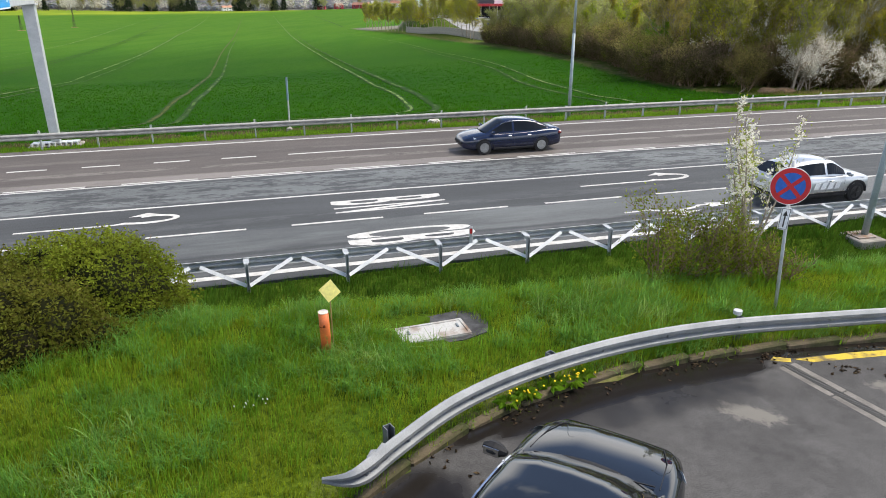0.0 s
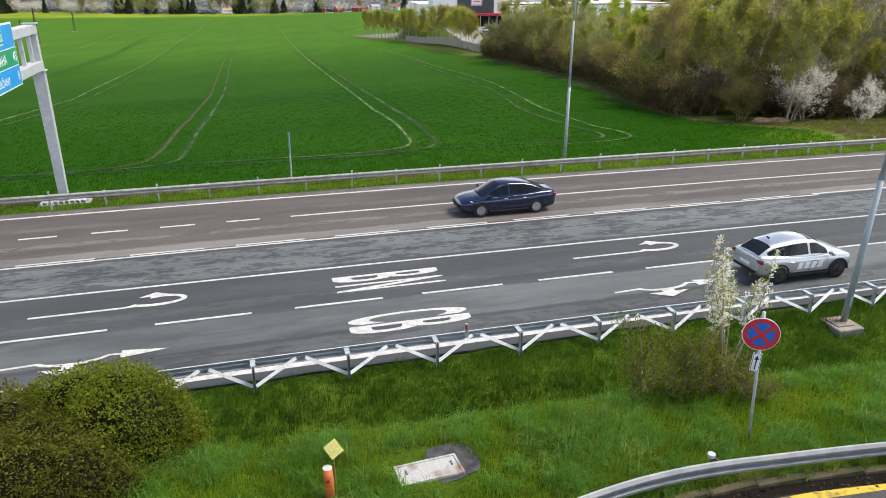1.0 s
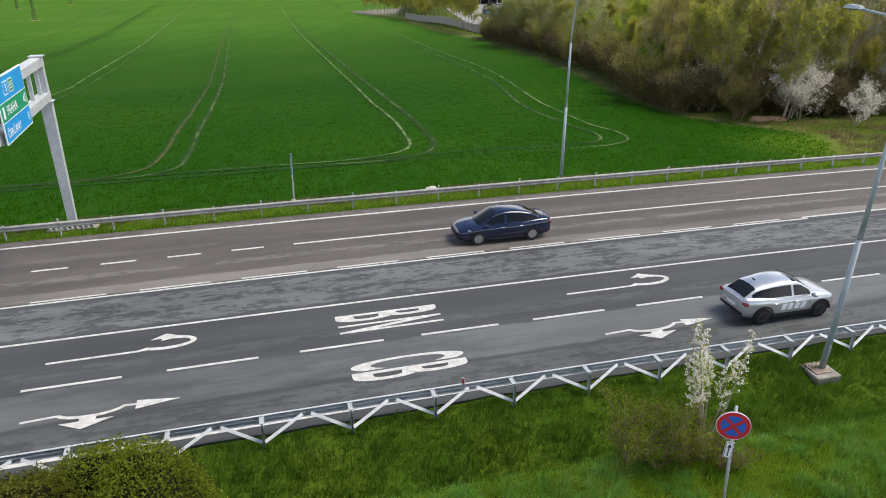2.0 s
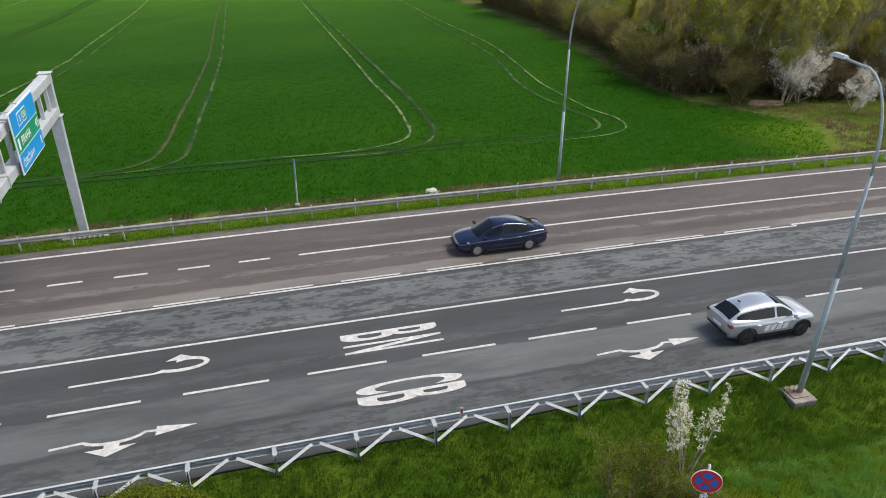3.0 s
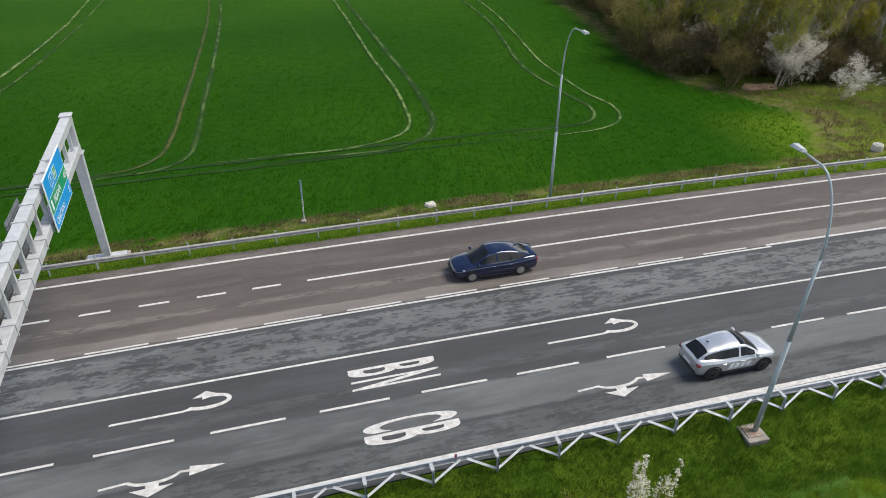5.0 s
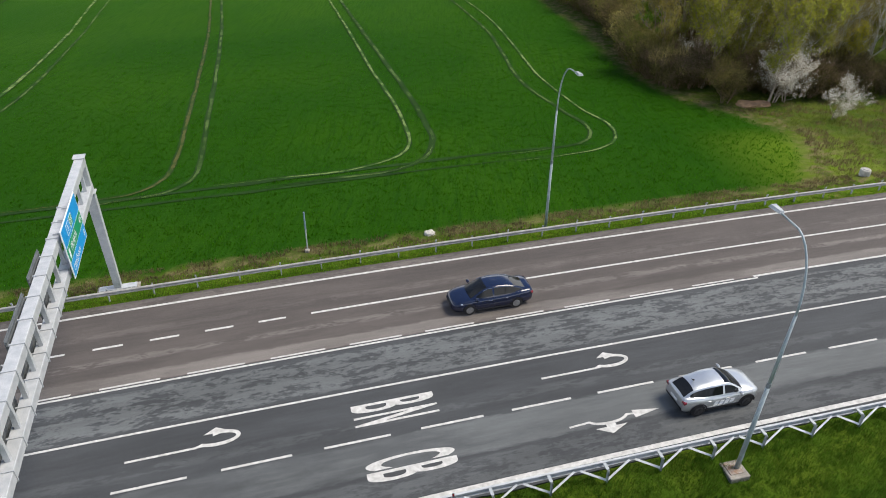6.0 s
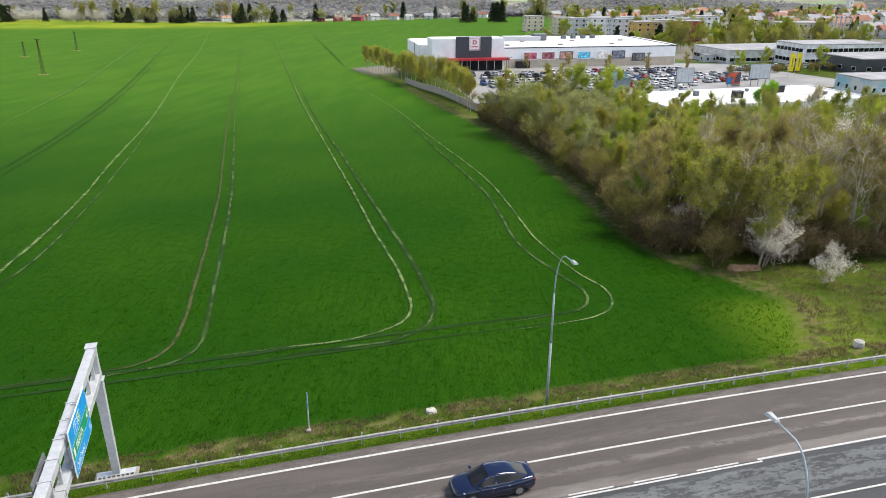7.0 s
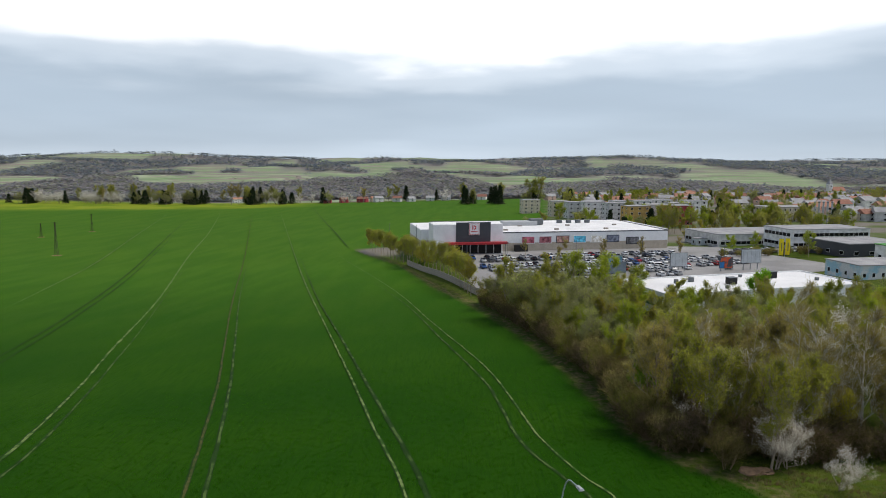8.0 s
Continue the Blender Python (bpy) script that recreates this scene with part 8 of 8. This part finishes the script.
def rut(ctrl, off, width, mat, lift=0.05):
    line_ = curve_points([(*road_xy(u, w), 0) for u, w in ctrl], 36)
    s = Solid()
    run = 0.0
    for i, p in enumerate(line_):
        d = line_[min(i + 1, len(line_) - 1)] - line_[max(i - 1, 0)]
        left = Vector((-d.y, d.x, 0)).normalized()
        run += (line_[i] - line_[i - 1]).length if i else 0
        far = max(0.0, (to_road(p.x, p.y)[1] - 70) / 330)
        k = 0.8 * width * (1 + 0.8 * far) * min(1, 0.1 + 0.015 * i, 0.1 + 0.015 * (len(line_) - 1 - i)) * (1 + 0.55 * noise.noise(Vector((run * 0.35, off * 3, ctrl[0][0]))) + 0.4 * noise.noise(Vector((run * 1.7, off, 2))) + 0.35 * noise.noise(Vector((run * 4.0, off, 5))))
        wob = 0.12 * noise.noise(Vector((run * 0.2, off, 9))) + 0.07 * noise.noise(Vector((run * 1.4, off, 4)))
        for e in (-k / 2, k / 2):
            q = p + left * (off + wob + e)
            s.v.append((q.x, q.y, gz(q.x, q.y) + lift + 0.4 * far))
    n = len(line_)
    s.f = [(2 * i, 2 * i + 2, 2 * i + 3, 2 * i + 1) for i in range(n - 1)]
    s.m = [0] * (n - 1)
    part("rut", s, mat, tracks)


RUTS = [
    # pale ruts swing round onto the headland at the field's near end
    ([(-33.5, 64), (-32.0, 75), (-31.3, 88), (-31.2, 110), (-33.1, 159), (-33.8, 231), (-39.4, 369), (-42.7, 539), (-54.3, 863)], 0.46, TRACK_PALE),
    ([(-30.6, 68), (-29.4, 82), (-28.6, 100), (-30, 143), (-31, 190), (-36, 330)], 0.34, TRACK),
    ([(-22, 55.7), (-14.5, 55.8), (-11.7, 56.6), (-9.9, 59.8), (-9.3, 64.8), (-9.0, 74), (-8.85, 90), (-8.85, 119), (-9.9, 160), (-11.1, 223), (-12.2, 386), (-17.8, 811)], 0.36, TRACK_SOIL),
    ([(-18, 54.4), (-13.1, 54.9), (-9.4, 55.6), (-7.4, 59.5), (-7.0, 69), (-6.75, 89), (-6.8, 118), (-7.8, 160), (-9.2, 222), (-10, 330)], 0.36, TRACK),
    ([(-6, 55.9), (-1.0, 55.8), (4.7, 55.6), (9.4, 57.2), (11.8, 60.1), (12.8, 64.8), (13.1, 74), (12.85, 90), (12.9, 117), (12.5, 159), (11.6, 236), (11.7, 369), (12.9, 792)], 0.34, TRACK_PALE),
    ([(-2, 53.7), (2.7, 53.9), (8.9, 54.1), (12.5, 56.4), (14.4, 60.6), (15.1, 65.6), (15.3, 80.6), (15.0, 108), (14.6, 148), (13.4, 209), (13.9, 325)], 0.4, TRACK),
    ([(6, 53.9), (8.9, 54.1), (12.5, 56.4), (14.4, 60.6), (15.0, 64.5)], 0.24, TRACK_PALE),
    ([(18, 55.1), (23.5, 55.2), (27.2, 55.7), (29.6, 57.9), (30.9, 61.7), (30.3, 66.9), (29.5, 77.3), (31.9, 93.4), (33.3, 106), (34.3, 138), (35.4, 180), (33.7, 230)], 0.32, TRACK),
    ([(19, 53.0), (24.8, 53.0), (28.5, 53.7), (31.5, 56.3), (33.2, 61), (32.5, 67), (32.3, 78.7), (34.4, 95.5), (36.1, 115.6), (36.5, 158), (36.7, 214), (31, 330)], 0.27, TRACK_PALE),
    ([(-90, 56.2), (-60, 55.8), (-21, 55.2), (-9, 55.2), (9.7, 55.6), (20.4, 55.8), (29, 55.5)], 0.72, TRACK_SHADE),
    ([(-90, 54.0), (-40, 53.6), (2.6, 53.2), (12.3, 53.4), (24, 53.4)], 0.6, TRACK_SHADE),
    ([(-55, 130), (-55.5, 163), (-54.4, 211), (-56.5, 304), (-69.8, 557), (-77.3, 752)], 0.34, TRACK_SHADE),
    ([(-52.5, 130), (-53, 163), (-52, 211), (-54, 304), (-67, 557)], 0.35, TRACK_SHADE),
    ([(-77.5, 240), (-78, 273), (-81, 374), (-93.3, 560), (-109, 830)], 0.45, TRACK_PALE),
    ([(39.5, 362), (40.1, 375), (44.5, 532), (53.7, 935)], 0.4, TRACK_SHADE),
]
RUT_CELLS = set()
for ctrl, width, mat in RUTS:
    rut(ctrl, 0.0, width, mat)
    # dark strips paint the standing crop's shade along both sides of each rut
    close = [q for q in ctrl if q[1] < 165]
    if len(close) > 2 and mat is not TRACK_SHADE:
        rut(close, width * 0.66, width * 0.6, TRACK_SHADE, 0.045)
        rut(close, -width * 0.58, width * 0.3, TRACK_SHADE, 0.045)
    near = [(u, w, 0) for u, w in ctrl if w < 135]
    for q in curve_points(near, 60) if len(near) > 1 else ():
        for du in (-1, 0, 1):
            for dw in (-1, 0, 1):
                RUT_CELLS.add((round(q.x / 0.3) + du, round(q.y / 0.3) + dw))
# ---- grass ----
GRASS = {
    "long": foliage("long_grass", (0.19, 0.32, 0.024), (0.125, 0.24, 0.015), 0.3),
    # dark green ditch grass, with the ditch's shade mixed into its colour
    "dark": foliage("shaded_verge_grass", (0.085, 0.165, 0.016), (0.05, 0.11, 0.01), 0.35),
    "wheat": foliage("wheat_blades", (0.046, 0.15, 0.004), (0.033, 0.116, 0.003), 0.25),
    "dry": foliage("dry_grass", (0.22, 0.17, 0.09), (0.14, 0.115, 0.06), 0.4),
}


def blades(name, label, xs, ys, zs, heights, mat, seed, per=6, width=0.012, spread=0.06, lean=0.45):
    """Tufts of bent, tapering blades as one mesh."""
    g = np.random.default_rng(seed)
    n = len(xs) * per
    base = np.stack([np.repeat(xs, per), np.repeat(ys, per), np.repeat(zs, per)], 1)
    base[:, :2] += g.normal(0, spread, (n, 2))
    h = np.repeat(heights, per) * g.uniform(0.55, 1.15, n)
    a = g.uniform(0, 2 * math.pi, n)
    k = g.uniform(0.05, 1.0, n) * lean
    d = np.stack([np.cos(a) * k * h, np.sin(a) * k * h, np.zeros(n)], 1)
    d[:, 0] += 0.12 * h
    side = np.stack([-np.sin(a), np.cos(a), np.zeros(n)], 1) * (width * g.uniform(0.7, 1.4, n))[:, None]
    up = np.array([0, 0, 1.0])
    mid = base + d * 0.35 + up * (h * 0.62)[:, None]
    tip = base + d + up * (h * (1 - 0.3 * k))[:, None]
    v = np.stack([base - side, base + side, mid - side * 0.8, mid + side * 0.8, tip], 1).reshape(-1, 3)
    i = np.arange(n)[:, None] * 5
    quads = (i + np.array([[0, 1, 3, 2]])).tolist()
    tris = (i + np.array([[2, 3, 4]])).tolist()
    me = bpy.data.meshes.new(name)
    me.from_pydata(v.tolist(), [], quads + tris)
    me.materials.append(mat)
    return tagged(new(name, me), label, "grass", kind="stuff")


def scatter(n, u0, u1, w0, w1, seed, keep):
    g = np.random.default_rng(seed)
    out = []
    for u, w, r in zip(g.uniform(u0, u1, n).tolist(), g.uniform(w0, w1, n).tolist(), g.random(n).tolist()):
        x, y = road_xy(u, w)
        h = keep(x, y, u, w, r)
        if h > 0:
            out.append((x, y, gz(x, y) - 0.02, h))
    a = np.array(out)
    return a[:, 0], a[:, 1], a[:, 2], a[:, 3]


GRASS["meadow"] = foliage("olive_meadow_grass", (0.2, 0.24, 0.04), (0.13, 0.165, 0.025), 0.4)
GRASS["clump"] = foliage("blue_green_grass", (0.17, 0.34, 0.065), (0.12, 0.26, 0.04), 0.3)
GRASS["olive"] = foliage("yellowing_short_grass", (0.27, 0.325, 0.022), (0.18, 0.24, 0.015), 0.3)


def tussocks(name, label, xs, ys, zs, sizes, mat, seed, per=56, width=0.0042):
    """Clumps of long blades that rise, arch over and hang with the lie of the bank."""
    g = np.random.default_rng(seed)
    n = len(xs) * per
    rep = lambda q: np.repeat(q, per)
    L = rep(sizes) * g.uniform(0.55, 1.25, n)
    flow = rep(np.array([2.2 * noise.noise(Vector((x * 0.35, y * 0.35, 3))) - 1.2 for x, y in zip(xs.tolist(), ys.tolist())]))
    a = g.uniform(0, 2 * math.pi, n)
    out = np.stack([np.cos(a) + 0.75 * np.cos(flow), np.sin(a) + 0.75 * np.sin(flow), np.zeros(n)], 1)
    out /= np.linalg.norm(out, axis=1, keepdims=True) + 1e-6
    lean = g.uniform(0.15, 1.0, n)
    base = np.stack([rep(xs), rep(ys), rep(zs)], 1)
    base[:, :2] += g.normal(0, 0.07, (n, 2))
    side = np.stack([-out[:, 1], out[:, 0], np.zeros(n)], 1) * (width * g.uniform(0.7, 1.4, n))[:, None]
    up = np.array([0, 0, 1.0])
    rows = []
    for f, w in ((0.0, 0.8), (0.4, 1.0), (0.75, 0.75)):
        c = base + out * (L * lean * f ** 1.7)[:, None] + up * (L * (f - 0.55 * lean * f * f))[:, None]
        rows += [c - side * w, c + side * w]
    tip = base + out * (L * lean)[:, None] + up * (L * (1 - 0.75 * lean))[:, None]
    v = np.stack(rows + [tip], 1).reshape(-1, 3)
    i = np.arange(n)[:, None] * 7
    faces = (i + np.array([[0, 1, 3, 2]])).tolist() + (i + np.array([[2, 3, 5, 4]])).tolist() + (i + np.array([[4, 5, 6]])).tolist()
    me = bpy.data.meshes.new(name)
    me.from_pydata(v.tolist(), [], faces)
    me.materials.append(mat)
    return tagged(new(name, me), label, "grass", kind="stuff")


def lush_at(x, y):
    """How long and green the bank's grass is, by its own patches."""
    return noise.noise(Vector((x * 0.4, y * 0.4, 1))) + 0.5 * noise.noise(Vector((x * 1.3, y * 1.3, 5))) + 0.35 * min(max((y - 9.3) / 1.5, -1), 1) + (0.25 if x < -4 else 0)


def free_bank(x, y, r):
    if x > -3.2 and y < kerb_y(x) + 0.22:
        return False
    return math.hypot((x + 0.12) * 0.9, (y - 11.2) * 1.4) > 1.1 - 0.2 * r


blades("grass", "short yellowing spring grass on the bank", *scatter(30000, -16, 20, 3.2, 13.2, 1, lambda x, y, u, w, r: 0 if not free_bank(x, y, r) else max(0.1, 0.19 + 0.08 * lush_at(x, y))), GRASS["olive"], 2, 9, 0.0045, 0.08, 0.7)
blades("grass", "fresh green spring grass on the bank", *scatter(15000, -16, 20, 3.2, 13.2, 31, lambda x, y, u, w, r: 0 if not free_bank(x, y, r) or lush_at(x, y) < -0.5 + 0.35 * r else 0.26 + 0.14 * r), GRASS["long"], 32, 11, 0.0045, 0.07, 0.6)
tussocks("grass", "long bent blue-green grass clumps on the bank", *scatter(5200, -16, 20, 3.2, 13.4, 33, lambda x, y, u, w, r: 0 if not free_bank(x, y, r) or lush_at(x, y) < -0.22 + 0.4 * r else 0.24 + 0.28 * r), GRASS["clump"], 34)
blades("grass", "dark green grass in the roadside ditch, shade tinted in", *scatter(16500, -16, 34, 12.9, 18.25, 3, lambda x, y, u, w, r: 0.24 + 0.16 * noise.noise(Vector((x * 0.8, y * 0.8, 4)))), GRASS["dark"], 4, 10, 0.006, 0.09)
blades("grass", "short verge grass below the far barrier", *scatter(11000, -45, 75, 36.65, 39.2, 5, lambda x, y, u, w, r: 0.1 + 0.12 * r), GRASS["long"], 6, 6, 0.014, 0.09)
blades("grass", "dry straw-coloured grass along the field edge", *scatter(6500, -45, 75, 38.3, 40.6, 7, lambda x, y, u, w, r: (0.16 + 0.14 * r) if noise.noise(Vector((x * 0.5, y * 0.5, 0))) > -0.15 else 0), GRASS["dry"], 8, 6, 0.014, 0.1)
blades("young_wheat", "young green wheat standing in rows", *scatter(60000, -62, 62, 40.2, 120, 9, lambda x, y, u, w, r: (0.16 + 0.05 * r) if (round(u / 0.3), round(w / 0.3)) not in RUT_CELLS and x < ramp_of(y, EDGE) - 0.6 and r < ramp_of(w, [(45, 0.9), (80, 0.45), (120, 0.05)]) else 0), GRASS["wheat"], 10, 5, 0.022, 0.16)
blades("grass", "rough olive meadow grass beside the wood", *scatter(9000, 44, 95, 41, 62, 11, lambda x, y, u, w, r: (0.25 + 0.2 * r) if x > ramp_of(y, EDGE) + 0.5 and noise.noise(Vector((x * 0.35, y * 0.35, 6))) > 0.05 else 0), GRASS["dry"], 12, 6, 0.014, 0.12)
blades("grass", "short olive-green meadow grass beside the wood", *scatter(12000, 40, 95, 40, 66, 13, lambda x, y, u, w, r: (0.14 + 0.16 * r) if x > ramp_of(y, EDGE) + 0.3 and noise.noise(Vector((x * 0.35, y * 0.35, 6))) < 0.3 else 0), GRASS["meadow"], 14, 6, 0.012, 0.14)


GRASS["pale"] = foliage("pale_long_grass", (0.26, 0.38, 0.1), (0.17, 0.29, 0.06), 0.4)
tussocks("grass", "tall pale clumps of grass on the bank", *scatter(1500, -16, 20, 3.2, 13.4, 21, lambda x, y, u, w, r: (0.42 + 0.2 * r) if free_bank(x, y, r) and lush_at(x, y) > 0.3 and noise.noise(Vector((x * 0.9, y * 0.9, 8))) > 0.0 else 0), GRASS["pale"], 22, 40)
blades("grass", "weeds and grass tufts growing over the kerb", *scatter(5200, -3, 26, 1.5, 13.0, 23, lambda x, y, u, w, r: (0.07 + 0.14 * r) if -3 < x < 16 and -0.05 < y - kerb_y(x) < 0.4 and noise.noise(Vector((x * 1.3, y, 3))) > -0.12 else 0), GRASS["long"], 24, 9, 0.008, 0.05, 0.8)


# dandelions and daisies
def flowers(name, label, spots, col, r, seed, lift):
    rnd = random.Random(seed)
    for x, y, k in spots:
        t = thing(name, label, "flower", Matrix.Translation((x, y, gz(x, y))), group=label)
        s, lf = Solid(), Solid()
        for i in range(k):
            a, d = rnd.uniform(0, 6.28), rnd.uniform(0.02, 0.2)
            px2, py2, h = d * math.cos(a), d * math.sin(a), lift * rnd.uniform(0.5, 1.2)
            s.rod([(px2, py2, h), (px2, py2, h + 0.015)], [r, r * 0.7], 7)
        for i in range(40 if lift > 0.2 else 0):
            a = rnd.uniform(0, 6.28)
            d = Vector((math.cos(a), math.sin(a), 0))
            q = Vector((-d.y, d.x, 0)) * 0.022
            L = rnd.uniform(0.12, 0.26)
            lf.add([d * 0.02 - q * 0.4, d * 0.02 + q * 0.4, d * L * 0.6 + q + Vector((0, 0, 0.12)), d * L + Vector((0, 0, 0.07)), d * L * 0.6 - q + Vector((0, 0, 0.12))], [(0, 1, 2, 3, 4)])
        part("blooms", s, col, t)
        if lf.f:
            part("leaves", lf, GRASS["long"], t)


flowers("dandelion", "yellow dandelions growing along the kerb", [(1.62, 9.1, 7), (1.95, 9.25, 9), (1.25, 8.85, 6), (0.95, 8.6, 5), (2.2, 9.45, 5)], surf("dandelion_yellow", (0.75, 0.55, 0.02), None, 5, 40, 0.7), 0.019, 3, 0.22)
flowers("daisy", "small white daisies in the grass", [(-2.75, 8.2, 8), (-2.55, 8.35, 5)], surf("daisy_white", (0.75, 0.75, 0.72), None, 5, 40, 0.7), 0.011, 4, 0.14)


# leaf litter and crumbs of soil washed against the kerb
def litter():
    rnd = random.Random(52)
    pts = []
    for k in range(260):
        x = rnd.uniform(-1.6, 9.5)
        y = kerb_y(x) - abs(rnd.gauss(0, 0.16)) - 0.04
        if noise.noise(Vector((x * 1.1, 0, 4))) > -0.1:
            pts.append((x, y, deck(x, y) + 0.012))
    for cx, cy, r in ((6.9, 10.2, 0.22), (7.5, 10.0, 0.1), (0.35, 6.35, 0.2), (0.05, 5.9, 0.14), (0.7, 6.9, 0.12)):
        for k in range(26):
            x, y = cx + rnd.gauss(0, r), cy + rnd.gauss(0, r * 0.5)
            pts.append((x, y, deck(x, y) + 0.012))
    mat = surf("rotten_leaves", (0.06, 0.04, 0.022), (0.025, 0.018, 0.012), 6, 40, 0.9, 0, 0.3, island=0.4)
    tagged(new("leaf_litter", data_of("leaf_litter", leaf_cloud(pts, rnd, 900, 0.035, 0.008, 0.9), mat)), "dark rotten leaves and soil crumbs along the kerb", "leaf litter", kind="stuff")


litter()
